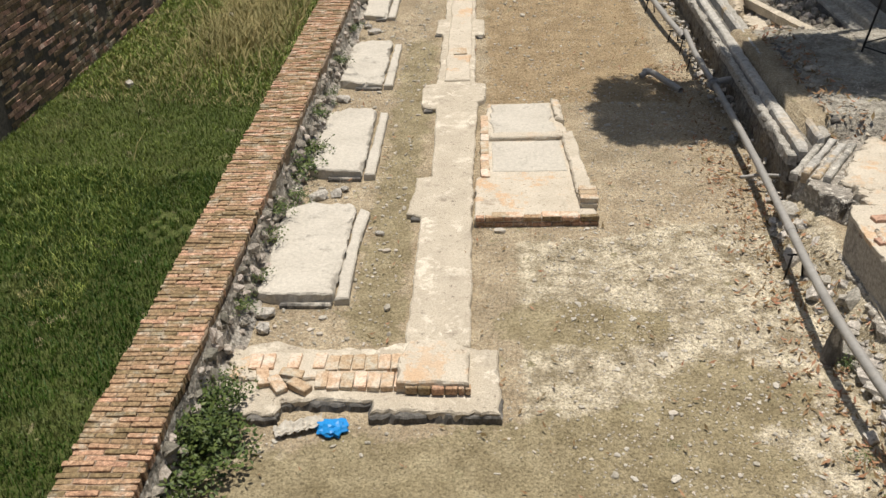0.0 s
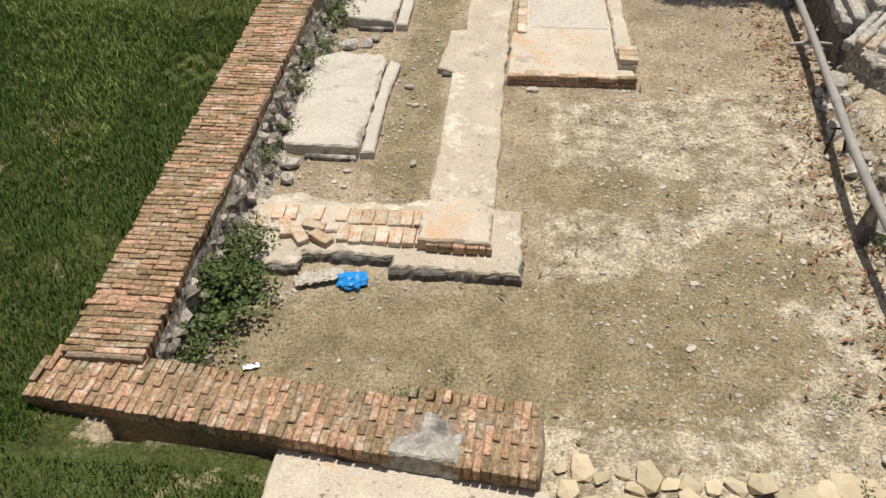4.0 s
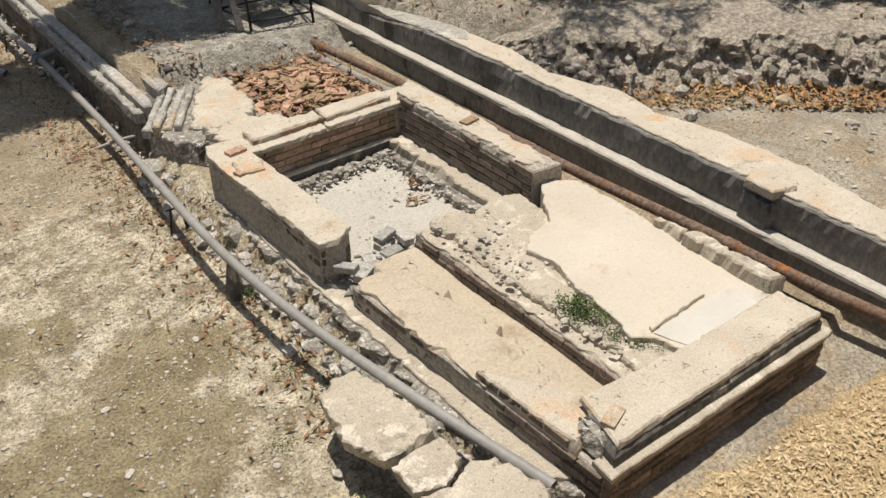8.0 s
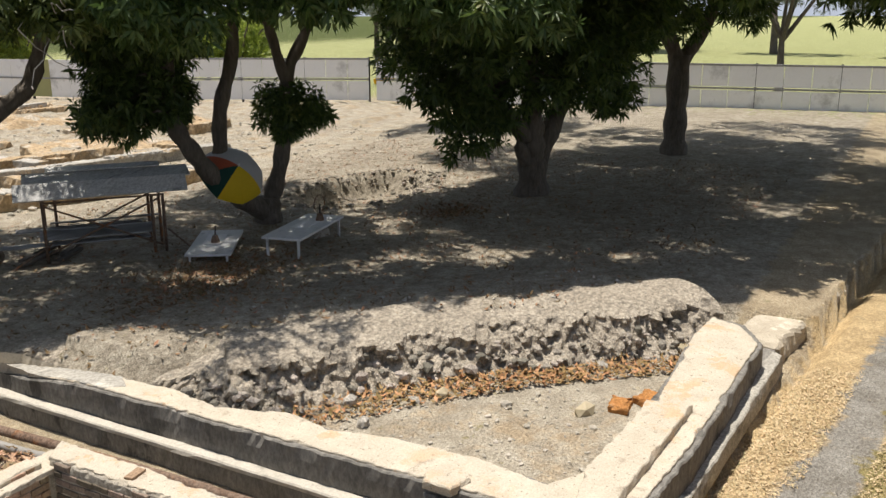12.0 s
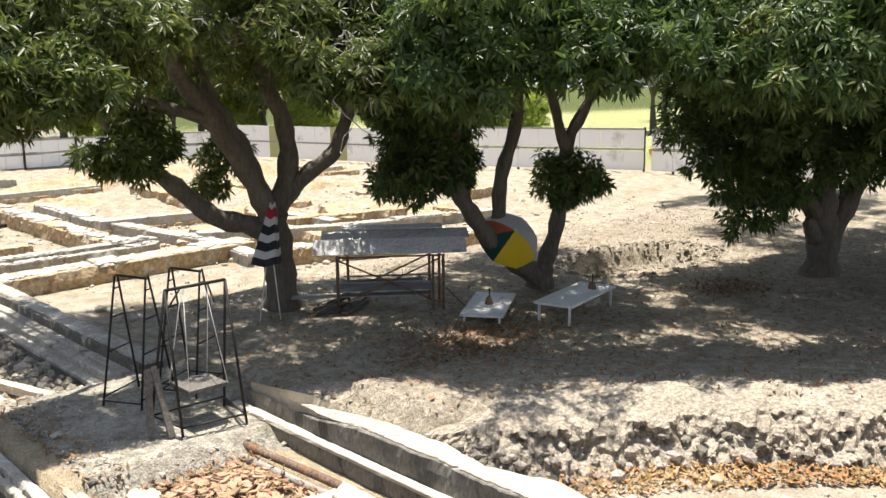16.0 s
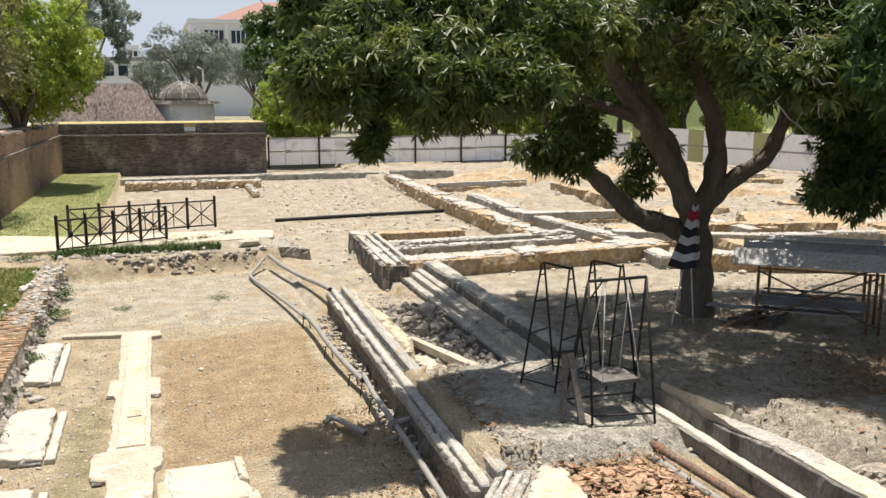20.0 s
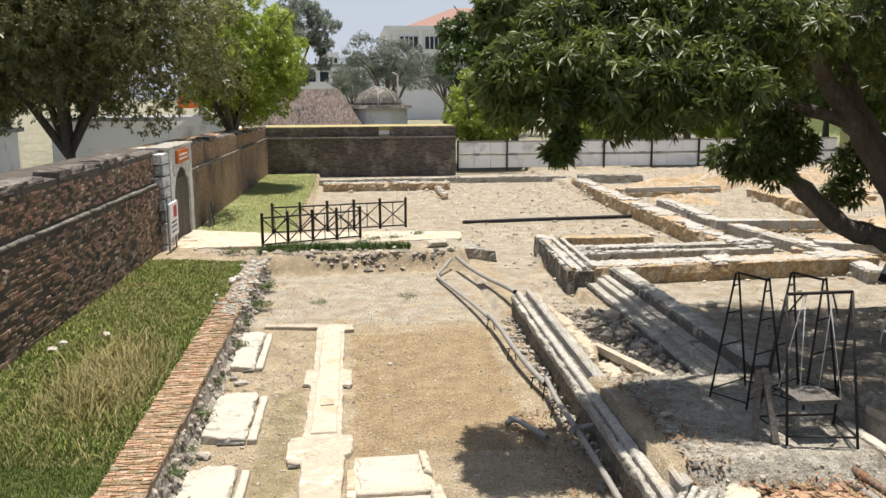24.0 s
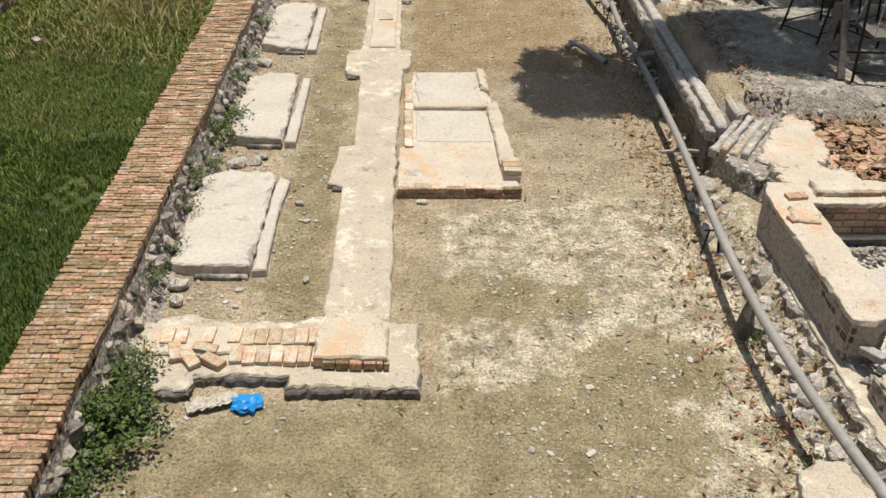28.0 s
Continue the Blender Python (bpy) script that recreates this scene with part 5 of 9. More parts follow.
tagged(scatter_stones("wall_foot_rubble", np.stack([gx_, gy_, (gx_ - 0.02 * (gy_ - 9.2) - 2.95) * 0.35], 1), rng.gamma(2.0, 0.014, 380) + 0.01, M["stone"]), "crumbled plaster along the foot of the moulded wall", "rubble", kind="stuff")
slabp = tagged(part("fallen_beam", lump([(4.18, 15.3), (4.28, 15.3), (4.9, 13.2), (4.76, 13.15)], 0.44, 0.58, step=0.2, jit=0.008), M["lime"]), "long pale fallen plaster beam lying in the channel", "beam")
clay = tagged(part("clay_lump", lump([(3.95, 13.2), (4.9, 13.1), (4.7, 14.2), (4.1, 14.9)], 0.2, 0.4, step=0.1, jit=0.06), M["pale"]), "spread of orange clay in the channel", "earth heap")
corner = structure("wall_corner_block", lump([(3.2, 7.95), (3.5, 7.62), (3.9, 7.5), (4.22, 7.95), (4.26, 8.9), (4.05, 9.35), (3.75, 9.3), (3.1, 8.5)], 0.0, 0.59, step=0.06, jit=0.04), "rubble",
                   "broken wall corner with plaster mouldings over rubble", "wall")
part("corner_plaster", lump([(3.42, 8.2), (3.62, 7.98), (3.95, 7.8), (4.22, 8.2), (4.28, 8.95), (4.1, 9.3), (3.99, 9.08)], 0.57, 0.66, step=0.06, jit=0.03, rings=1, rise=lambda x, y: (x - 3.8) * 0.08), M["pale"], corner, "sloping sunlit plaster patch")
for k, (z, mt) in enumerate(((0.6, "plaster"), (0.645, "beam"), (0.615, "beam"), (0.65, "plaster"))):
    ax, ay, bx, by = 3.06 + 0.092 * k, 8.46 - 0.063 * k, 3.62 + 0.092 * k, 9.28 - 0.063 * k
    part("corner_moulding", lump([(ax - 0.035, ay + 0.024), (ax + 0.035, ay - 0.024), (bx + 0.035, by - 0.024), (bx - 0.035, by + 0.024)], 0.5, z, step=0.08, jit=0.012, rings=2, chamfer=0.015, seed=k), M[mt], corner, "turned plaster moulding")
part("corner_fill", lump([(3.5, 7.3), (4.3, 7.2), (4.35, 7.9), (3.5, 8.0)], 0.2, 0.68, step=0.06, jit=0.05), M["pale"], corner, "orange-stained gritty fill")
gx_, gy_ = rng.uniform(3.05, 4.1, 170), rng.uniform(7.2, 8.1, 170)
tagged(scatter_stones("corner_rubble", np.stack([gx_, gy_, rng.uniform(0.3, 0.62, 170) * np.clip((gx_ - 2.9) * 1.5, 0.1, 1)], 1), rng.gamma(2.0, 0.018, 170) + 0.012, M["stone"]), "loose rubble of the broken wall corner", "rubble", kind="stuff")

# ---- the thick wall round the pit ----
thick = structure("wall_thick", lump([(6.42, 1.62), (6.42, 11.2), (6.95, 11.2), (7.05, 8), (6.85, 6.4), (7.2, 5.9), (7.3, 5), (7.3, 2.5), (12.4, 2.35), (12.45, 1.35), (8.2, 1.5)][::-1], 0.2, 0.63, step=0.2, jit=0.012, rings=2), "grey_render",
                  "thick plastered wall ring around the pit, stained grey face", "wall")
part("white_ledge", lump([(6.4, 1.72), (6.55, 1.72), (6.55, 10.9), (6.4, 10.9)], 0.6, 0.655, step=0.25, jit=0.008, rings=1), M["grave"], thick, "bleached plaster ledge")
part("upper_course", lump([(6.54, 1.66), (8.3, 1.5), (11.6, 1.4), (12.2, 1.75), (12.35, 2.2), (11.5, 2.3), (9.2, 2.15), (7.5, 2.25), (7.05, 2.5), (7.2, 3.3), (7.15, 4.2), (7.0, 4.9), (7.12, 5.5), (6.86, 6.2), (6.98, 7.0), (6.9, 8.4), (6.95, 9.6), (6.6, 10.8), (6.54, 9.0)],
                          0.6, 0.985, step=0.11, jit=0.016, rings=3, rise=lambda x, y: -0.27 * float(smooth(7.8, 10.6, y))), M["grey_render"], thick, "stained grey upper face")
part("lime_top", lump([(6.57, 1.72), (8.3, 1.56), (11.5, 1.46), (12.1, 1.8), (12.3, 2.2), (11.5, 2.26), (9.2, 2.12), (7.5, 2.22), (7.0, 2.5), (7.16, 3.3), (7.1, 4.2), (6.96, 4.9), (7.08, 5.5), (6.82, 6.2), (6.94, 7.0), (6.86, 8.4), (6.9, 9.6), (6.64, 10.7), (6.58, 9.0)],
                      0.95, 1.01, step=0.1, jit=0.014, rings=1, chamfer=0.008, rise=lambda x, y: -0.27 * float(smooth(7.8, 10.6, y))), M["pale"], thick, "bleached broken lime top")
part("inner_step", lump([(6.82, 1.82), (9.1, 1.72), (9.0, 2.18), (8.2, 2.2), (7.3, 2.26), (6.76, 2.14)], 0.95, 1.095, step=0.1, jit=0.014, chamfer=0.01), M["pale"], thick, "stepped plaster course")
part("outer_ledge", lump([(6.5, 1.5), (12.2, 1.22), (12.3, 1.42), (8.2, 1.54), (6.52, 1.68)], 0.4, 0.66, step=0.2, jit=0.012), M["plaster"], thick, "low outer plaster ledge")
part("plug", lump([(6.46, 3.2), (6.7, 3.12), (6.86, 3.25), (6.84, 3.45), (6.66, 3.56), (6.48, 3.5)], 0.96, 1.05, step=0.05, jit=0.015, chamfer=0.012), M["pale"], thick, "pale mortar plug with a hole")
part("plug_foot", lump([(6.46, 3.2), (6.6, 3.15), (6.62, 3.5), (6.48, 3.5)], 0.62, 0.9, step=0.06, jit=0.02), M["grey_render"], thick)
structure("footing_far", lump([(12.4, 1.3), (16, 0.75), (16.2, 1.1), (13.4, 1.9), (12.5, 2.0)], 0.2, 0.7, step=0.12, jit=0.04, chamfer=0.05), "lime", "low rough lime footing running out from the pit wall", "footing")

part("grey_top", lump([(6.58, 7.7), (6.72, 7.5), (6.92, 7.75), (6.86, 8.4), (6.9, 9.6), (6.64, 10.68), (6.6, 9.0)], 0.6, 1.018, step=0.1, jit=0.014, rings=1, chamfer=0.008, rise=lambda x, y: -0.27 * float(smooth(7.8, 10.6, y))), M["plaster"], thick, "weathered grey stretch of the wall top")


# ---- walls further into the dig ----
def wall_run(name, pts, half, z0, z1, mat, label, jit=0.04, cap="lime", cap_h=0.03):
    """A wall of even thickness along a plan line, with a lime top."""
    left, right = [], []
    for i, (x, y) in enumerate(pts):
        a, b = pts[max(i - 1, 0)], pts[min(i + 1, len(pts) - 1)]
        d = math.hypot(b[0] - a[0], b[1] - a[1])
        nx_, ny_ = -(b[1] - a[1]) / d, (b[0] - a[0]) / d
        left.append((x + nx_ * half, y + ny_ * half))
        right.append((x - nx_ * half, y - ny_ * half))
    ol = right + left[::-1]
    w = structure(name, lump(ol, z0, z1, step=0.2, jit=jit, rings=3, seed=len(name)), mat, label, "wall")
    if cap:
        r = random.Random(len(name) * 7)
        for (ax, ay), (bx, by) in zip(pts, pts[1:]):
            d = math.hypot(bx - ax, by - ay)
            nx_, ny_ = -(by - ay) / d, (bx - ax) / d
            u = 0.0
            while u < d - 0.3:
                v_ = min(d, u + r.uniform(0.7, 2.6))
                a_, b_ = -half * r.uniform(0.55, 1.0), half * r.uniform(0.55, 1.0)
                if r.random() < 0.86:
                    quad = [(ax + (bx - ax) * q / d - nx_ * e, ay + (by - ay) * q / d - ny_ * e) for q, e in ((u, b_), (v_, b_), (v_, a_), (u, a_))]
                    part("lime_top", lump(quad, z1 - 0.03, z1 + cap_h + r.uniform(-0.02, 0.025), step=0.12, jit=jit * 1.8, rings=1, seed=int(u * 50)), M[cap], w, "bleached lime top")
                u = v_
        k = max(14, int(sum(math.hypot(b[0] - a[0], b[1] - a[1]) for a, b in zip(pts, pts[1:])) * 7))
        sx_, sy_ = [], []
        for _ in range(k):
            q = r.randrange(len(pts) - 1)
            f_ = r.random()
            sx_.append(pts[q][0] + (pts[q + 1][0] - pts[q][0]) * f_ + r.gauss(0, half * 1.5))
            sy_.append(pts[q][1] + (pts[q + 1][1] - pts[q][1]) * f_ + r.gauss(0, half * 1.5))
        tagged(scatter_stones("fallen_rubble", on_ground(np.array(sx_), np.array(sy_)), [r.gammavariate(1.8, 0.03) + 0.02 for _ in range(k)], M["pebble"]), "crumbled rubble along a low ruined wall", "rubble", kind="stuff")
    return w


def tx(y):
    return 5.5 + 0.012 * (y - 13)


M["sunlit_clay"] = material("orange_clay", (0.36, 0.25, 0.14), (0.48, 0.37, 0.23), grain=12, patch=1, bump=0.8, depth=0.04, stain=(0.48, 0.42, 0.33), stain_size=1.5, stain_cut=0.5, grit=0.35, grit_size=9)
tw = structure("wall_terrace", lump([(tx(12.9), 12.9), (tx(12.9) + 0.9, 12.9), (tx(21) + 0.9, 21), (tx(21), 21)], 0.1, 0.42, step=0.3, jit=0.015), "soot_shade", "stepped plaster plinth wall below the terrace", "wall")
for k, (a, z0, z1, mat, jit) in enumerate(((0.02, 0.4, 0.47, "plaster", 0.006), (0.2, 0.45, 0.6, "plaster", 0.008), (0.36, 0.55, 0.66, "plaster", 0.006), (0.52, 0.6, 0.83, "soot_shade", 0.012), (0.58, 0.8, 0.86, "plaster", 0.02))):
    part("moulding", lump([(tx(13) + a, 13.0), (tx(13) + 0.95, 13.0), (tx(20.9) + 0.95, 20.9), (tx(20.9) + a, 20.9)], z0, z1, step=0.35, jit=jit, rings=1, seed=k), M[mat], tw, "long plaster step moulding")
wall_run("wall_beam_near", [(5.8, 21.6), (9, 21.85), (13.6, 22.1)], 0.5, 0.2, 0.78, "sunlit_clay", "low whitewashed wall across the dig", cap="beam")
wall_run("wall_beam_mid", [(5.9, 23.75), (9, 23.85), (11.8, 24.0)], 0.16, 0.2, 0.7, "plaster", "low plaster wall with bright ledges", cap="beam")
wall_run("wall_beam_far", [(5.9, 24.6), (9, 24.8), (12.2, 25.05)], 0.24, 0.2, 0.7, "plaster", "low double plaster wall across the dig", cap="beam")
wall_run("wall_cross_end", [(5.5, 21.15), (5.6, 23.0), (5.82, 26.8)], 0.34, 0.1, 0.72, "soot_shade", "broken end wall with bleached mouldings", cap="beam", jit=0.04)
for k, x in enumerate((5.2, 5.48, 5.72)):
    part("moulding", lump([(x + 0.06, 21.2), (x + 0.18, 21.2), (x + 0.4, 25.6), (x + 0.28, 25.6)], 0.7, 0.8 + 0.02 * k, step=0.3, jit=0.01, rings=1), M["beam"], tw, "bleached plaster roll")
wall_run("wall_clay_cut", [(6.3, 27.0), (8.0, 27.0), (9.3, 26.9)], 0.25, 0.0, 0.62, "sunlit_clay", "orange clay edge of a trench", cap=None, jit=0.06)
wall_run("wall_long", [(11.3, 24), (11.4, 30), (11.5, 38), (11.9, 46)], 0.42, 0.1, 0.62, "sunlit_clay", "long low ruined wall running away across the dig", cap="beam", jit=0.06)
wall_run("wall_long_east", [(12.9, 20.4), (13.3, 24), (12.6, 30), (12.9, 36)], 0.3, 0.2, 0.66, "plaster", "long plaster ledge beside the ruined wall", cap="beam", jit=0.03)
wall_run("wall_east_ledge", [(13.4, 24.2), (18, 22.8), (24, 21.6)], 0.26, 0.2, 0.68, "plaster", "pale plaster ledge in the eastern dig", cap="beam")
wall_run("wall_east_beam", [(13.2, 20.3), (16, 19.2), (20.5, 18.0)], 0.34, 0.2, 0.78, "sunlit_clay", "low whitewashed wall behind the trees", cap="beam")
wall_run("wall_culvert", [(11.8, 46), (15.2, 45.6)], 0.2, 0.1, 0.8, "plaster", "pale culvert wall at the far end", cap="beam")
wall_run("wall_north_low", [(-1.6, 46.6), (2, 46.6), (5, 46.2)], 0.5, 0.0, 0.5, "sunlit_clay", "low rubble wall stub north of the causeway", cap="beam", jit=0.08)
wall_run("wall_north_line", [(-1.9, 49.5), (6, 50.0), (12, 49.6)], 0.25, 0.0, 0.42, "plaster", "thin pale plaster line at the far end", cap="beam")
wall_run("wall_pier", [(4.3, 46.8), (4.25, 41.5)], 0.16, 0.0, 0.35, "sunlit_clay", "narrow clay baulk", cap="beam", jit=0.05)
for k in range(26):
    x, y = rng.uniform(13.5, 31), rng.uniform(21.5, 47)
    a, ln_, wd = rng.choice([0.0, 1.57, -0.32, 1.2]) + rng.normal(0, 0.08), rng.uniform(1.5, 6), rng.uniform(0.18, 0.6)
    c, sn = math.cos(a), math.sin(a)
    ol = [(x + c * u - sn * v, y + sn * u + c * v) for u, v in ((-ln_ / 2, -wd), (ln_ / 2, -wd * 0.7), (ln_ / 2, wd * 0.8), (-ln_ / 2, wd))]
    gz = float(ground_z(x, y))
    bk = structure("wall_baulk_" + "abcdefghijklmnopqrstuvwxyz"[k], lump(ol, gz - 0.25, gz + rng.uniform(0.12, 0.4), step=0.22, jit=0.07, seed=k), "sunlit_clay", "broken clay and plaster baulk left standing in the dig", "wall")
    if k % 2:
        part("plaster_top", lump([(x + (p - x) * 0.8, y + (q - y) * 0.8) for p, q in ol], gz, gz + rng.uniform(0.3, 0.46), step=0.2, jit=0.03, rings=1, seed=k), M["beam"], bk, "grey plaster ledge")
for k, (x, y, s, h) in enumerate(((17, 42, 3.2, .9), (22, 44, 3.6, 1.1), (27, 41, 3, .8), (14.5, 37, 1.6, .5), (20, 36, 2.2, .55), (25, 34, 2.4, .6), (18.5, 29, 2.5, .45), (29, 30, 3, .6), (23, 26.5, 2.2, .4))):
    bm = bmesh.new()
    bmesh.ops.create_grid(bm, x_segments=22, y_segments=16, size=1)
    for v in bm.verts:
        r_ = min(1.0, math.hypot(v.co.x, v.co.y))
        v.co = Vector((v.co.x * s * 1.5, v.co.y * s * 0.7, h * (1 - r_ * r_) * (0.7 + 0.7 * noise.noise(Vector((v.co.x * 3 + k, v.co.y * 3, k)))) - 0.1))
    hp = tagged(part("earth_mound", bm, M["sunlit_clay"]), "low heap of dug orange-buff earth", "earth heap", group="earth heaps in the dig")
    hp.matrix_basis = pose(x, y, 0.4, 0, 0, k * 37)
bm = bmesh.new()
tube(bm, curve_pts([(4.1, 33.6, 0.2), (7, 34.0, 0.2), (11, 34.3, 0.2)]), 0.07, 8)
tagged(part("hose", bm, M["iron"]), "long black hose lying across the pale floor", "hose")

# ---- pipes ----
def pipe_run(name, pts, r, mat, label, joints=(), cat="pipe"):
    p = thing(name, label, cat)
    line = curve_pts(pts, 6)
    bm = bmesh.new()
    tube(bm, line, r, 14, cap=False)
    tube(bm, line[::-1], r * 0.86, 14, cap=False)
    part("pipe_body", bm, M[mat], p)
    for k in joints:
        k = int(k * (len(line) - 2))
        d = (line[k + 1] - line[k]).normalized()
        bm = bmesh.new()
        tube(bm, [line[k] - d * 0.07, line[k] - d * 0.06, line[k] + d * 0.06, line[k] + d * 0.07], [r * 1.02, r * 1.16, r * 1.16, r * 1.02], 14)
        part("joint_sleeve", bm, M[mat], p, "thicker sleeve")
    return p


main = pipe_run("drain_pipe", [(3.14, 2.44, 0.44), (2.95, 3.4, 0.47), (2.78, 4.6, 0.47), (2.72, 5.6, 0.45), (2.74, 6.6, 0.42), (2.84, 7.9, 0.36), (2.95, 9.5, 0.31), (3.0, 11.2, 0.31), (3.01, 12.2, 0.31), (3.02, 13.2, 0.31), (3.07, 14.15, 0.33)],
                0.043, "pvc", "long grey plastic drain pipe propped along the wall", joints=(0.5, 0.7, 0.88))
pipe_run("drain_pipe", [(3.04, 14.1, 0.25), (2.93, 15.2, 0.28), (2.87, 16.4, 0.3), (2.86, 17.6, 0.3), (2.81, 18.8, 0.28)], 0.05, "pvc", "dirty grey plastic drain pipe on small stands", joints=(0.05, 0.48, 0.95))
pipe_run("drain_pipe", [(2.8, 18.7, 0.24), (2.62, 20.6, 0.17), (2.42, 22.2, 0.12), (2.2, 23.9, 0.09), (2.28, 24.4, 0.12), (2.5, 24.9, 0.2), (2.72, 25.3, 0.34)], 0.042, "pvc", "weathered grey plastic pipe lying on the earth", joints=(0.35, 0.72, 0.84))
pipe_run("drain_pipe", [(2.86, 25.2, 0.4), (3.05, 24.0, 0.34), (3.3, 22.4, 0.36), (3.52, 20.9, 0.45), (3.6, 19.9, 0.52)], 0.055, "pvc", "pale grey plastic pipe leading to the moulded wall", joints=(0.22, 0.6))
pipe_run("branch_pipe", [(3.6, 11.95, 0.36), (3.2, 11.9, 0.34), (2.95, 11.8, 0.32)], 0.05, "pvc", "stub of grey pipe lashed to the drain pipe", joints=(0.2,))
pipe_run("branch_pipe", [(2.14, 12.75, 0.1), (2.28, 12.78, 0.16), (2.46, 12.45, 0.14), (2.62, 12.1, 0.12)], 0.045, "pvc", "bent length of dirty grey pipe on the earth", joints=(0.3,))
pipe_run("branch_pipe", [(2.75, 9.24, 0.16), (3.0, 9.2, 0.2), (3.28, 9.12, 0.22)], 0.02, "pvc", "thin grey pipe lying across the leaves")
for y, x, z in ((14.0, 3.06, .33), (13.2, 3.02, .31), (14.6, 2.98, .27), (16.3, 2.87, .3), (18.6, 2.82, .28), (7.3, 2.8, .36)):
    s_ = thing("pipe_stand", "small dark iron stand under the pipe", "pipe stand", group="stands under the pipe")
    for k in (-1, 1):
        bm = bmesh.new()
        tube(bm, [(x + 0.09 * k, y, -0.02), (x + 0.05 * k, y, z - 0.06)], 0.012, 6)
        part("leg", bm, M["iron"], s_)
    bm = bmesh.new()
    tube(bm, [(x - 0.1, y, z - 0.065), (x + 0.1, y, z - 0.065)], 0.012, 6)
    part("cross_bar", bm, M["iron"], s_)
bm = bmesh.new()
bmesh.ops.create_cone(bm, cap_ends=True, segments=10, radius1=0.1, radius2=0.04, depth=0.34)
prop = tagged(part("pipe_prop", bm, M["soot_shade"]), "dark wedge-shaped stone prop beneath the pipe", "prop")
prop.location = (2.75, 6.05, 0.17)
bm = bmesh.new()
for k in range(4):
    tube(bm, [(3.0 + 0.075 * math.cos(a), 11.75 + k * 0.035, 0.32 + 0.075 * math.sin(a)) for a in np.linspace(0, 6.28, 12)], 0.008, 5)
tagged(part("rope_lashing", bm, M["board"]), "grey rope lashing around the two pipes", "rope")
rusty = pipe_run("rusty_pipe", [(6.33, 1.75, 0.54), (6.22, 2.6, 0.55), (6.15, 3.7, 0.56), (6.06, 5.0, 0.56), (6.02, 6.5, 0.56), (5.95, 8.2, 0.55), (5.83, 9.6, 0.56)], 0.055, "rust", "long rusted iron pipe in the trench", joints=(0.3, 0.62))
pipe_run("rusty_pipe", [(5.94, 6.6, 0.44), (5.82, 8.1, 0.46), (5.68, 9.4, 0.5)], 0.05, "pvc", "grey pipe lying beside the rusty pipe", joints=(0.5,))

# heap of broken tiles in the hollow
hx, hy = rng.uniform(4.35, 5.75, 230), rng.uniform(7.75, 9.45, 230)
tiles = thing("tile_heap", "heap of broken orange roof tiles in the hollow", "tile heap")
bm = lump([(4.2, 7.6), (5.8, 7.6), (5.85, 9.4), (4.4, 9.4)], 0.2, 0.42, step=0.15, jit=0.04)
part("clay_bed", bm, M["sunlit_clay"], tiles)
M["shard_orange"] = material("broken_orange_tile", (0.28, 0.175, 0.1), (0.5, 0.355, 0.23), grain=30, patch=5, bump=0.4, random_tint=0.4, grit=0.3)
M["shard"] = material("sooty_tile", (0.13, 0.082, 0.055), (0.36, 0.245, 0.16), grain=30, patch=5, bump=0.4, random_tint=0.45, grit=0.3)
tile_mesh = brick_meshes("shard_orange", (0.18, 0.12, 0.02), "shard")
tile_dark = brick_meshes("shard", (0.12, 0.08, 0.018), "shard_dark")
for i, (x, y) in enumerate(zip(hx, hy)):
    z = 0.44 + 0.1 * math.exp(-((x - 5.0) ** 2 + (y - 8.7) ** 2) * 2.5) + rng.uniform(0, 0.04)
    brick_at(tile_dark if i % 5 < 2 else tile_mesh, pose(x, y, z - 0.01, rng.uniform(-20, 20), rng.uniform(-20, 20), rng.uniform(0, 360)), tiles, "tile_shard")

# ---- things on the terrace ----
def bar(bm, a, b, r=0.017):
    tube(bm, [a, b], r, 6)


def trestle(name, at, turn, width, height, spread, top_w, label):
    """A folding iron trestle: two ladder-like A sides and a ridge bar."""
    t = thing(name, label, "trestle", group="iron trestles on the ledge")
    for k, s in enumerate((-1, 1)):
        sd = bmesh.new()
        for e in (-1, 1):
            bar(sd, (s * width / 2, e * spread / 2, 0), (s * top_w / 2, e * 0.03, height))
        part("side_frame", sd, M["iron"], t)
        for f in (0.08, 0.42, 0.68, 0.9):
            bm = bmesh.new()
            w = s * (width / 2 + (top_w - width) / 2 * f)
            e = spread / 2 * (1 - f) + 0.03 * f
            bar(bm, (w, -e, height * f), (w, e, height * f), 0.012)
            part("rung", bm, M["iron"], t)
    bm = bmesh.new()
    bar(bm, (-top_w / 2, 0, height), (top_w / 2, 0, height - 0.03), 0.018)
    part("ridge_bar", bm, M["iron"], t)
    for e in (-1, 1):
        bm = bmesh.new()
        bar(bm, (-width / 2, e * spread / 2, 0.1), (width / 2, e * spread / 2, 0.1), 0.012)
        part("foot_bar", bm, M["iron"], t)
    t.matrix_basis = pose(at[0], at[1], at[2], 0, 0, turn)
    return t


trestle("iron_trestle", (5.5, 11.85, 0.69), -60, 0.62, 1.82, 0.85, 0.5, "tall black iron trestle of ladder-like A frames")
trestle("iron_trestle", (6.28, 11.75, 0.69), -60, 0.62, 1.82, 0.85, 0.5, "tall black iron trestle of ladder-like A frames")
swing = thing("sieve_frame", "black iron frame with a roped wooden sieve", "sieve frame", group="iron trestles on the ledge")
FT = ((5.2, 10.02), (6.05, 9.88), (6.2, 10.72), (5.12, 10.75))
TOPS = ((5.25, 10.36, 2.58), (6.08, 10.3, 2.6))
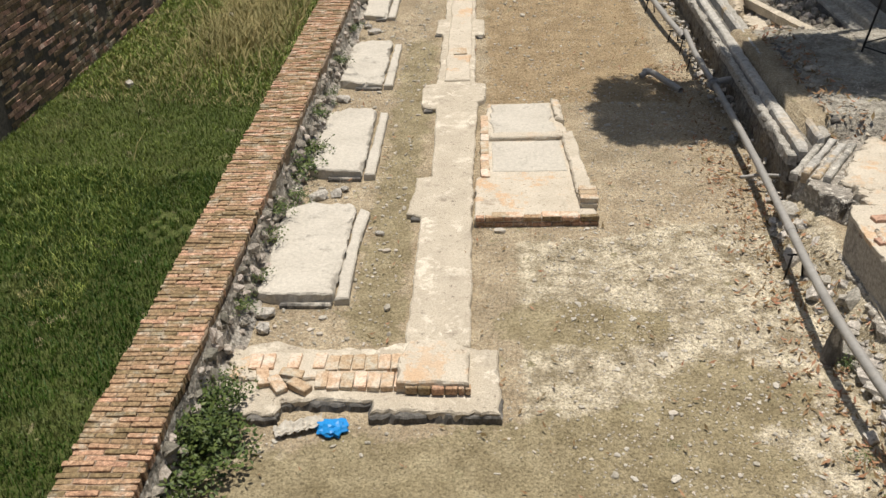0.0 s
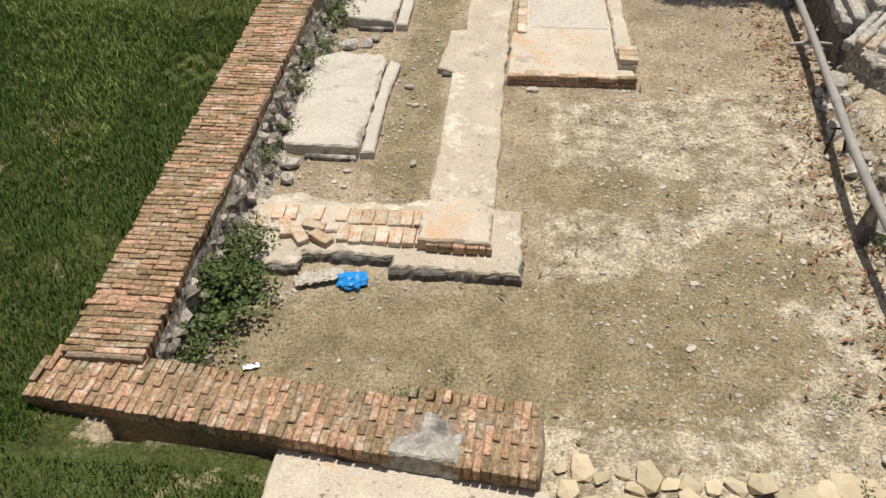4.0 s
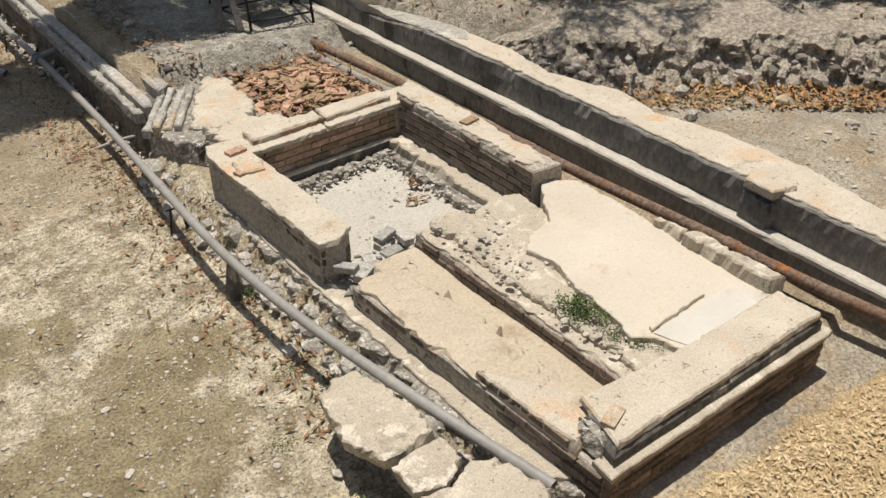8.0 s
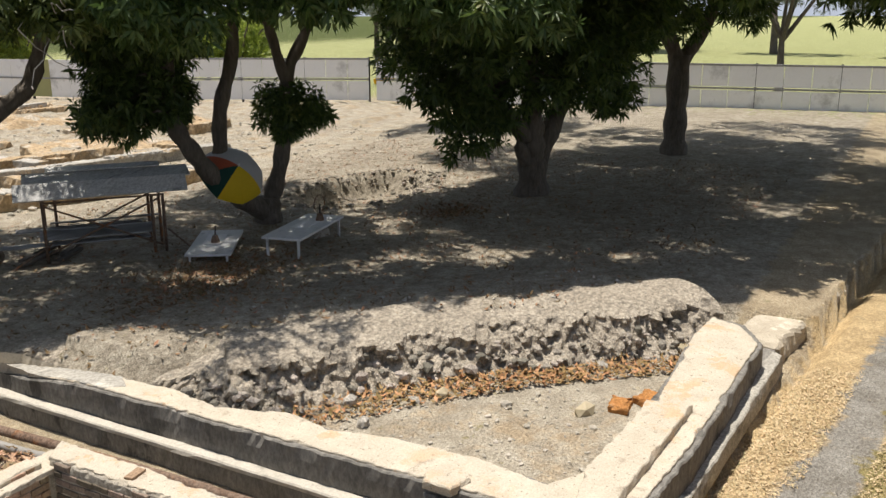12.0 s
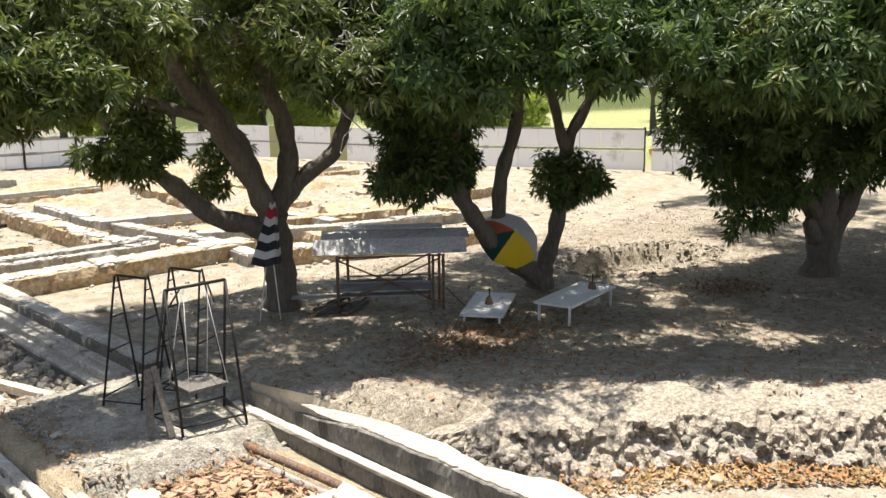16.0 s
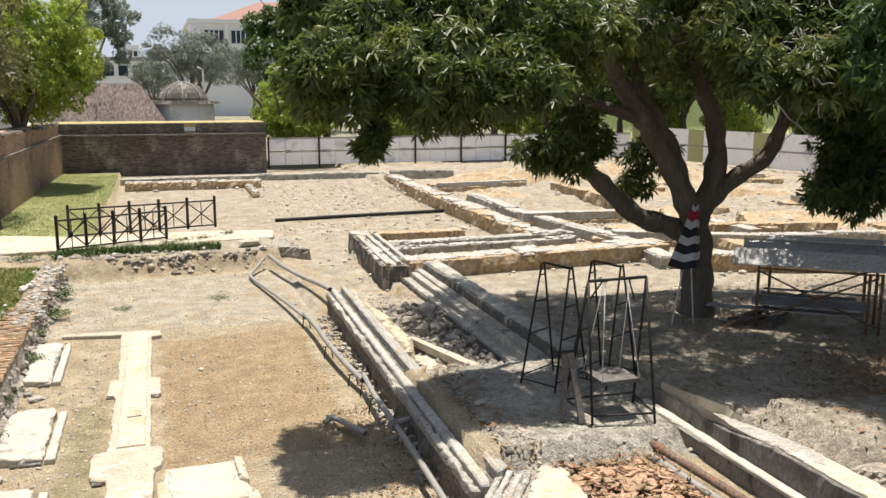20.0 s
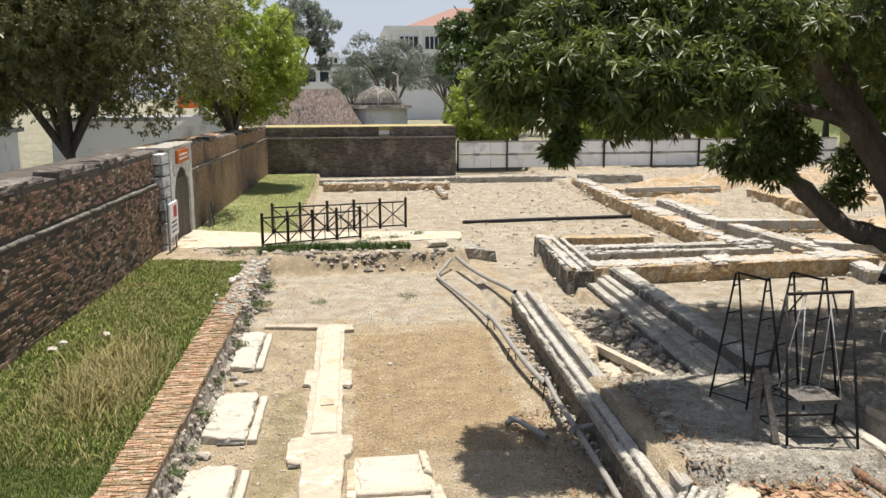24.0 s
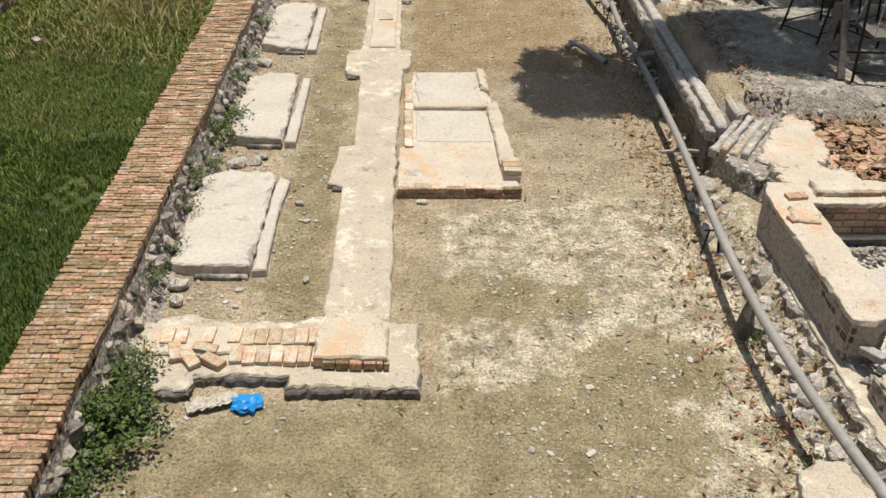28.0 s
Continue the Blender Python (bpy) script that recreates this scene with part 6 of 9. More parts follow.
for (x, y), k in zip(FT, (0, 1, 1, 0)):
    bm = bmesh.new()
    bar(bm, (x, y, 0.69), TOPS[k], 0.02)
    part("leg", bm, M["iron"], swing)
bm = bmesh.new()
bar(bm, TOPS[0], TOPS[1], 0.022)
part("top_bar", bm, M["iron"], swing)
for i in range(4):
    a, b = FT[i], FT[(i + 1) % 4]
    bm = bmesh.new()
    bar(bm, (a[0] * 0.97 + 0.17, a[1] * 0.97 + 0.31, 0.84), (b[0] * 0.97 + 0.17, b[1] * 0.97 + 0.31, 0.84), 0.015)
    part("base_rail", bm, M["iron"], swing)
for x in (5.3, 5.98):
    bm = bmesh.new()
    bar(bm, (x - 0.02, 10.4, 2.3), (x + (0.14 if x < 5.5 else -0.14), 10.33, 2.57), 0.012)
    part("brace", bm, M["iron"], swing)
sv = part("sieve_tray", box(5.42, 5.98, 10.2, 10.75, 1.18, 1.23), M["old_timber"], swing, "grey wooden sieve tray")
for a, b in (((5.42, 10.2, 1.22), (5.5, 10.36, 2.56)), ((5.98, 10.2, 1.22), (5.8, 10.34, 2.56)), ((5.42, 10.75, 1.22), (5.48, 10.36, 2.56)), ((5.98, 10.75, 1.22), (5.85, 10.34, 2.56))):
    bm = bmesh.new()
    bar(bm, a, b, 0.006)
    part("rope", bm, M["table_white"], swing, "thin pale rope")
horse = thing("saw_horse", "pair of weathered grey boards propped against each other", "saw horse")
for a, b in (((4.9, 10.28, 0.72), (5.02, 10.52, 1.56)), ((5.1, 10.12, 0.72), (5.09, 10.5, 1.58))):
    a, b = Vector(a), Vector(b)
    ob = part("leg", box(-0.045, 0.045, -0.022, 0.022, 0, (b - a).length, bevel=0.005), M["old_timber"], horse)
    ob.matrix_basis = Matrix.Translation(a) @ (b - a).to_track_quat('Z', 'Y').to_matrix().to_4x4()

M["sheet_board"] = material("bleached_board", (0.42, 0.415, 0.4), (0.66, 0.655, 0.635), grain=14, patch=2, bump=0.3, stretch=(0.5, 2, 2), stain=(0.2, 0.2, 0.2), stain_size=1.7, stain_cut=0.57, grit=0.3, grit_size=20)
bench = thing("work_stand", "tall dark scaffold stand topped by weathered grey boards", "work stand")
BX = Matrix.Translation((11.35, 13.15, 0.76)) @ Matrix.Rotation(radians(-38), 4, 'Z')
for x in (-1.0, 0.85, 1.05, -0.8):
    for y in ((-0.4, 0.4) if abs(x) > 0.84 else (0.4,)):
        bm = bmesh.new()
        bar(bm, BX @ Vector((x, y, 0)), BX @ Vector((x, y, 1.12)), 0.03)
        part("leg", bm, M["rust"], bench)
for a, b in (((-1, -.4, .15), (1, -.4, 1.05)), ((1, -.4, .15), (-1, -.4, 1.05)), ((-1, .4, .15), (1, .4, 1.05)), ((-1, -.4, 1.1), (1.05, -.4, 1.1)), ((-1, .4, 1.1), (1.05, .4, 1.1)), ((-1.6, -.75, -0.0), (-0.9, -.38, .35)), ((1.1, -.4, 0.45), (1.6, -.9, 0))):
    bm = bmesh.new()
    bar(bm, BX @ Vector(a), BX @ Vector(b), 0.018)
    part("brace", bm, M["rust"], bench)
for k, (x0, x1, y0, y1, z, tilt) in enumerate(((-1.45, 1.5, -0.58, -0.2, 1.3, 42), (-1.3, 1.6, -0.24, 0.3, 1.46, 12), (-0.9, 1.1, 0.2, 0.55, 1.56, 4), (-1.1, 0.9, -0.35, 0.35, 0.42, 2), (-1.9, 0.8, -0.3, -0.05, 0.3, 0), (-0.9, 1.0, -0.1, 0.35, 0.62, -14), (-1.5, 0.7, 0.1, 0.28, 0.5, 6))):
    ob = part("board", box(x0, x1, -(y1 - y0) / 2, (y1 - y0) / 2, -0.012, 0.012, bevel=0.004), M["sheet_board"] if k < 3 else M["board"], bench, "weathered grey board")
    ob.matrix_basis = BX @ pose(0, (y0 + y1) / 2, z, tilt, 0, 0)
for x, y in ((9.9, 13.9), (10.5, 14.4), (10.1, 14.2), (10.7, 14.0), (10.3, 13.6)):
    pile = tagged(part("timber_scrap", box(-0.5, 0.5, -0.06, 0.06, 0, 0.05), M["bark"]), "dark scrap timber lying under the tree", "timber", group="scrap timber")
    pile.matrix_basis = pose(x + 0.4, y - 0.2, 0.8, 0, 0, 20 * x)


def low_table(at, turn, size, height, label, tilt=0):
    t = thing("low_table", label, "table", group="low white tables")
    w, d = size
    part("table_top", box(-w / 2, w / 2, -d / 2, d / 2, height - 0.045, height, bevel=0.006), M["table_white"], t)
    part("inlay", box(-w * 0.12, w * 0.3, -d * 0.18, d * 0.25, height + 0.001, height + 0.006), M["white"], t, "slightly raised square panel")
    for x in (-1, 1):
        for y in (-1, 1):
            part("leg", box(x * (w / 2 - 0.08) - 0.02, x * (w / 2 - 0.08) + 0.02, y * (d / 2 - 0.08) - 0.02, y * (d / 2 - 0.08) + 0.02, -0.05, height - 0.044), M["table_white"], t)
    t.matrix_basis = pose(*at, tilt, 0, turn)
    return t


low_table((12.5, 11.5, 0.77), 34, (1.85, 0.82), 0.14, "low chalky white table resting close to the ground")
low_table((13.5, 10.15, 0.76), 12, (2.0, 0.78), 0.4, "chalky white wooden table with thin legs", 0)
for x, y, z in ((12.45, 11.45, 0.91), (14.0, 10.15, 1.16)):
    st = thing("cable_stand", "small rusty iron stand with a bent rod on the table", "stand", group="small stands on the tables")
    bm = bmesh.new()
    bmesh.ops.create_cone(bm, cap_ends=True, segments=10, radius1=0.09, radius2=0.05, depth=0.14, matrix=Matrix.Translation((x, y, z + 0.07)))
    part("base", bm, M["rust"], st)
    bm = bmesh.new()
    tube(bm, [(x, y, z + 0.1), (x + 0.02, y, z + 0.32)], 0.015, 6)
    part("rod", bm, M["iron"], st)
bm = bmesh.new()
tube(bm, [(14.0 + 0.17 * math.cos(a), 10.15, 1.5 + 0.17 * math.sin(a)) for a in np.linspace(-1.2, 4.4, 18)], 0.008, 5)
tagged(part("cable_loop", bm, M["rust"]), "loop of stiff brown cable above the table", "cable")
bm = lump([(14.0, 10.3), (14.4, 10.25), (14.5, 10.5), (14.1, 10.6)], 0.7, 1.0, step=0.08, jit=0.05)
tagged(part("stone_block", bm, M["stone"]), "grey stone blocks stacked under the table", "stone")

# parasols
def gore_parasol(at, m, radius, depth, colours, label):
    p = thing("parasol", label, "parasol")
    n = 8
    for k in range(n):
        bm = bmesh.new()
        grid = []
        for i in range(7):
            a = i / 6 * 1.15
            row = []
            for j in range(5):
                th = (k + j / 4) * 2 * math.pi / n
                sag = 1 - 0.05 * math.sin(math.pi * j / 4) * (i / 6)
                row.append(bm.verts.new((radius * math.sin(a) / math.sin(1.15) * math.cos(th) * sag, radius * math.sin(a) / math.sin(1.15) * math.sin(th) * sag, depth * (math.cos(a) - math.cos(1.15)) / (1 - math.cos(1.15)))))
            grid.append(row)
        for a, b in zip(grid, grid[1:]):
            for j in range(4):
                f = bm.faces.new((a[j], b[j], b[j + 1], a[j + 1]))
                f.smooth = True
        bmesh.ops.remove_doubles(bm, verts=bm.verts[:], dist=1e-5)
        part("canopy_panel", bm, colours[k % len(colours)][0], p, colours[k % len(colours)][1])
        bm = bmesh.new()
        th = k * 2 * math.pi / n
        tube(bm, [(radius * math.sin(a) / math.sin(1.15) * math.cos(th) * 0.985, radius * math.sin(a) / math.sin(1.15) * math.sin(th) * 0.985, depth * (math.cos(a) - math.cos(1.15)) / (1 - math.cos(1.15)) - 0.012) for a in np.linspace(0, 1.15, 7)], 0.006, 5)
        part("rib", bm, M["iron"], p)
    bm = bmesh.new()
    tube(bm, [(0, 0, depth + 0.06), (0, 0, -0.9)], 0.014, 8)
    part("pole", bm, M["table_white"], p)
    p.matrix_basis = m
    return p


CR, CG, CY, CW = (plain("red_cloth", (0.42, 0.1, 0.05)), "red cloth panel"), (plain("green_cloth", (0.012, 0.06, 0.045)), "dark green cloth panel"), (plain("yellow_cloth", (0.72, 0.5, 0.02)), "yellow cloth panel"), (plain("white_cloth", (0.5, 0.5, 0.5)), "greyish white cloth panel")
PZ = Vector((-0.30, -0.72, 0.6)).normalized()
PX = Vector((0.65, -0.75, 0.0))
PX = (PX - PZ * PX.dot(PZ)).normalized()
PX = Matrix.Rotation(radians(16), 3, PZ) @ PX
PY = PZ.cross(PX)
gore_parasol((0, 0, 0), Matrix.Translation((13.97, 12.31, 1.88)) @ Matrix((PX, PY, PZ)).transposed().to_4x4(),
             0.68, 0.4, (CW, CW, CW, CR, CG, CY, CY, CW), "open red, green, yellow and white parasol wedged in the tree")
st = thing("striped_parasol", "folded black and white striped parasol leaning on the trunk", "parasol")
CB = plain("black_cloth", (0.02, 0.02, 0.025))
CRD = plain("crimson_cloth", (0.35, 0.02, 0.05))
TOPV, LOWV = Vector((9.42, 14.2, 2.95)), Vector((9.12, 14.05, 1.85))
bands = [(0.0, .08, CW[0]), (.08, .24, CRD), (.24, .36, CW[0]), (.36, .5, CB), (.5, .62, CW[0]), (.62, .76, CB), (.76, .88, CW[0]), (.88, 1.0, CB)]
for a, b, mt in bands:
    bm = bmesh.new()
    rings = []
    for f in (a, b):
        c = TOPV.lerp(LOWV, f)
        r_ = 0.05 + 0.22 * f
        rings.append([bm.verts.new(c + Vector((math.cos(q) * r_ * (1 + 0.22 * math.cos(4 * q)), math.sin(q) * r_ * (1 + 0.22 * math.cos(4 * q)), 0.03 * math.cos(4 * q)))) for q in np.linspace(0, 2 * math.pi, 28, endpoint=False)])
    for i in range(28):
        j = (i + 1) % 28
        bm.faces.new((rings[0][i], rings[1][i], rings[1][j], rings[0][j])).smooth = True
    part("cloth_band", bm, mt, st)
for dx, dy in ((-0.28, -0.1), (0.12, -0.2), (-0.05, 0.25)):
    bm = bmesh.new()
    tube(bm, [TOPV.lerp(LOWV, 0.5), (9.1 + dx, 14.0 + dy, 0.76)], 0.012, 6)
    part("pole", bm, M["table_white"], st)


# ---- trees ----
def leaf_cloud(name, centres, axes, per, length, mat, parent, droop=0.55, ratio=0.2):
    """Whorls of lance-shaped leaves, two triangles each, round the given points."""
    n = len(centres)
    ax = axes + rng.normal(0, 0.35, axes.shape)
    ax /= np.linalg.norm(ax, axis=1)[:, None]
    ref = np.where(np.abs(ax[:, 2:3]) < 0.9, np.array([[0, 0, 1.0]]), np.array([[1.0, 0, 0]]))
    u = np.cross(ax, ref)
    u /= np.linalg.norm(u, axis=1)[:, None]
    w = np.cross(ax, u)
    th = (np.arange(per)[None] / per * 2 * np.pi + rng.uniform(0, 6.28, (n, 1)) + rng.normal(0, 0.25, (n, per)))[..., None]
    d = u[:, None] * np.cos(th) + w[:, None] * np.sin(th) + ax[:, None] * rng.uniform(0.1, 0.7, (n, per, 1))
    d[..., 2] -= droop * rng.uniform(0.5, 1.3, (n, per))
    d /= np.linalg.norm(d, axis=2)[..., None]
    ln_ = length * rng.uniform(0.65, 1.2, (n, per, 1))
    side = np.cross(d, ax[:, None] + rng.normal(0, 0.3, (n, per, 3)))
    side /= np.linalg.norm(side, axis=2)[..., None] + 1e-6
    base = centres[:, None] + d * 0.02
    up = np.cross(side, d)
    half = side * ln_ * ratio / 2
    tip = base + d * ln_
    tip[..., 2] -= ln_[..., 0] * 0.12
    mid_ = base + d * ln_ * 0.45
    v = np.stack([base, mid_ + half + up * ln_ * 0.03, tip, mid_ - half + up * ln_ * 0.03], 2).reshape(-1, 3)
    k = np.arange(n * per) * 4
    f = np.concatenate([np.stack([k, k + 1, k + 2], 1), np.stack([k, k + 2, k + 3], 1)])
    me = bpy.data.meshes.new(name)
    me.vertices.add(len(v))
    me.vertices.foreach_set("co", v.astype(np.float32).ravel())
    me.loops.add(len(f) * 3)
    me.loops.foreach_set("vertex_index", f.astype(np.int32).ravel())
    me.polygons.add(len(f))
    me.polygons.foreach_set("loop_start", (np.arange(len(f)) * 3).astype(np.int32))
    me.update(calc_edges=True)
    me.materials.append(mat)
    ob = new(name, me)
    ob.parent = parent
    return ob


def clumps(blobs, count, size):
    """Small clumps spread over the shells of large ellipsoids."""
    vol = np.array([b[3] * b[4] + b[4] * b[5] + b[3] * b[5] for b in blobs])
    pick = rng.choice(len(blobs), count, p=vol / vol.sum())
    b = np.array(blobs)[pick]
    d = rng.normal(0, 1, (count, 3))
    d /= np.linalg.norm(d, axis=1)[:, None]
    r = rng.uniform(0.45, 1.0, (count, 1)) ** 0.5
    return b[:, :3] + d * b[:, 3:6] * r, size * rng.uniform(0.6, 1.3, count)


def shells(cen, rad, per):
    """Leaf whorl places on the shells of clumps, and their outward axes."""
    n = len(cen)
    d = rng.normal(0, 1, (n, per, 3))
    d /= np.linalg.norm(d, axis=2)[..., None]
    d[..., 2] *= 0.8
    p = cen[:, None] + d * (rad[:, None] * rng.uniform(0.4, 1.05, (n, per)) ** 0.6)[..., None]
    return p.reshape(-1, 3), (d + np.array([0, 0, 0.25])).reshape(-1, 3)


def tree(name, label, limbs, blobs, count, clump, per, leaf_len, mat="leaf", cat="tree", extra=(), leaves=9, keep=None, ratio=0.2, bark="bark"):
    """limbs: lists of (x, y, z, radius), the first one is the trunk."""
    t = thing(name, label, cat)
    pts = []
    for k, lm in enumerate(limbs):
        c = curve_pts([p[:3] for p in lm], 5)
        rr = np.interp(np.linspace(0, len(lm) - 1, len(c)), range(len(lm)), [p[3] for p in lm])
        rr = [r * (1 + 0.1 * math.sin(i * 1.7 + k)) for i, r in enumerate(rr)]
        bm = bmesh.new()
        tube(bm, c, rr, 12 if k == 0 else 9)
        for v in bm.verts:
            v.co += Vector((noise.noise(v.co * 5), noise.noise(v.co * 5 + Vector((9, 0, 0))), 0)) * 0.045 * min(1, rr[0] * 4)
        part("trunk" if k == 0 else "limb", bm, M[bark], t)
        pts += [(p, r) for p, r in zip(c, rr) if k > 0 or p.z > 2]
    cen, rad = clumps(blobs, count, clump)
    if extra:
        e = np.array(extra)
        e = np.concatenate([e, e + np.concatenate([rng.normal(0, 0.16, (len(e), 3)), np.zeros((len(e), 1))], 1)])
        cen, rad = np.concatenate([cen, e[:, :3]]), np.concatenate([rad, e[:, 3]])
    if keep is not None:
        ok = keep(cen)
        cen, rad = cen[ok], rad[ok]
    bm = bmesh.new()
    for c in cen[::2]:
        c = Vector(c)
        p, r = min(pts, key=lambda q: (q[0] - c).length_squared)
        if (p - c).length > 2.0:
            p, r = p.lerp(c, 1 - 1.0 / (p - c).length), 0.02
        mid_ = p.lerp(c, 0.5) + Vector((rng.normal(0, 0.15), rng.normal(0, 0.15), 0.15))
        tube(bm, [p, mid_, c], [min(r, 0.05), 0.025, 0.008], 5, cap=False)
    tagged(part("branchwork", bm, M[bark], t, "thin twisting branches"), kind="stuff")
    pl, axs = shells(cen, rad, per)
    leaf_cloud("crown", pl, axs, leaves, leaf_len, M[mat], t, ratio=ratio)
    return t


def arm(*pts):
    return list(pts)


def skirt(line, n, low, high, back, size, seed):
    """Clumps over the sunny outer face of a crown: a plan line of its foot, rising as it goes back."""
    r = random.Random(seed)
    out = []
    for _ in range(n):
        q = r.uniform(0, len(line) - 1.001)
        i, f = int(q), q - int(q)
        (ax, ay), (bx, by) = line[i], line[i + 1]
        g = r.random()
        d = math.hypot(bx - ax, by - ay)
        nx_, ny_ = -(by - ay) / d, (bx - ax) / d
        out.append((ax + (bx - ax) * f + nx_ * back * g + r.gauss(0, 0.15), ay + (by - ay) * f + ny_ * back * g + r.gauss(0, 0.15),
                    low + (high - low) * g ** 0.8 + r.uniform(-0.35, 0.2), size * r.uniform(0.6, 1.25)))
    return out


# mango tree by the trestles
mango = tree("mango_tree", "spreading mango tree with a forked leaning trunk and dark crown",
     [arm((9.8, 14.55, 0.5, .46), (9.77, 14.55, 0.95, .33), (9.74, 14.55, 1.8, .29), (9.6, 14.54, 2.65, .3)),
      arm((9.66, 14.5, 2.2, .22), (9.2, 14.7, 2.5, .2), (8.54, 14.83, 2.72, .19), (7.76, 14.79, 3.36, .16), (7.0, 14.5, 3.9, .12), (6.0, 14.0, 4.9, .07)),
      arm((9.6, 14.5, 2.5, .24), (9.19, 14.44, 3.32, .21), (8.58, 14.34, 4.15, .19), (8.15, 14.13, 4.62, .18), (7.53, 13.9, 5.25, .15), (7.0, 13.4, 5.9, .1)),
      arm((9.55, 14.54, 2.7, .2), (9.3, 14.55, 3.4, .17), (9.0, 14.53, 4.05, .16), (8.48, 14.4, 4.7, .15), (8.0, 14.3, 5.6, .1)),
      arm((9.62, 14.5, 2.6, .22), (9.95, 14.43, 3.53, .2), (9.9, 14.46, 4.45, .17), (9.6, 14.54, 5.2, .14), (9.4, 14.6, 6.6, .08)),
      arm((9.8, 14.5, 2.9, .18), (10.26, 14.21, 3.45, .16), (10.72, 13.99, 3.83, .15), (10.99, 13.92, 4.43, .13), (11.25, 13.7, 5.45, .09)),
      arm((8.2, 14.15, 4.55, .12), (7.2, 14.0, 4.8, .1), (5.9, 13.89, 5.15, .07), (4.6, 13.4, 5.5, .05), (3.4, 13.0, 5.4, .03))],
     [(6.6, 16.2, 6.3, 1.5, 1.5, 0.8), (9.5, 15.2, 6.8, 3.6, 3.4, 1.5), (7.8, 17.8, 6.4, 3.2, 2.4, 1.2), (8.6, 13.0, 6.9, 2.2, 1.6, 0.5)],
     300, 0.5, 30, 0.19, leaves=9, mat="leaf_sun", ratio=0.24,
     extra=skirt([(1.8, 11.9), (3.2, 11.6), (5.0, 11.5), (6.6, 11.0), (8.0, 10.3), (9.4, 9.9), (11.0, 10.6)], 185, 5.15, 6.5, 2.0, 0.36, 5)
     + skirt([(1.6, 11.9), (2.6, 11.8), (4.2, 12.4), (5.6, 12.6)], 20, 4.95, 5.6, 0.9, 0.3, 6)
     + skirt([(6.2, 13.6), (6.9, 13.7), (7.4, 13.9)], 15, 3.95, 4.8, 0.6, 0.26, 7)
     + [(2.7, 12.2, 4.3, .12), (2.9, 12.3, 4.5, .14), (8.8, 15.2, 3.3, .3), (8.9, 15.3, 3.7, .4), (9.1, 15.3, 3.9, .4)],
     keep=lambda c: ~((c[:, 2] < 5.0) & (c[:, 0] > 7.7) & (c[:, 0] < 13) & (c[:, 1] < 15)) & ~((c[:, 2] < 5.85) & (c[:, 0] > 5.3) & (c[:, 0] < 7.7) & (c[:, 1] < 12.8)))
bm = bmesh.new()
tw_ = random.Random(12)
for x, y, z, r_ in skirt([(3.0, 12.3), (5.0, 11.9), (6.6, 11.1), (8.0, 10.2), (9.0, 10.0)], 90, 5.0, 6.2, 0.9, 0.3, 9):
    if 4.9 < x < 8.1 and z < 6.0:
        continue
    p = Vector((x, y, z))
    for _ in range(3):
        q = p + Vector((tw_.uniform(-0.3, 0.3), tw_.uniform(-0.3, 0.15), tw_.uniform(-0.35, 0.2)))
        tube(bm, [p, p.lerp(q, 0.5) + Vector((tw_.uniform(-0.06, 0.06), 0, tw_.uniform(-0.08, 0.08))), q], [0.011, 0.008, 0.004], 4, cap=False)
        p = q
M["dead_twig"] = material("dead_grey_twig", (0.26, 0.24, 0.21), (0.42, 0.4, 0.36), grain=20, patch=3, bump=0)
tagged(part("dead_twig", bm, M["dead_twig"], mango, "pale bare twigs among the leaves"), kind="stuff")
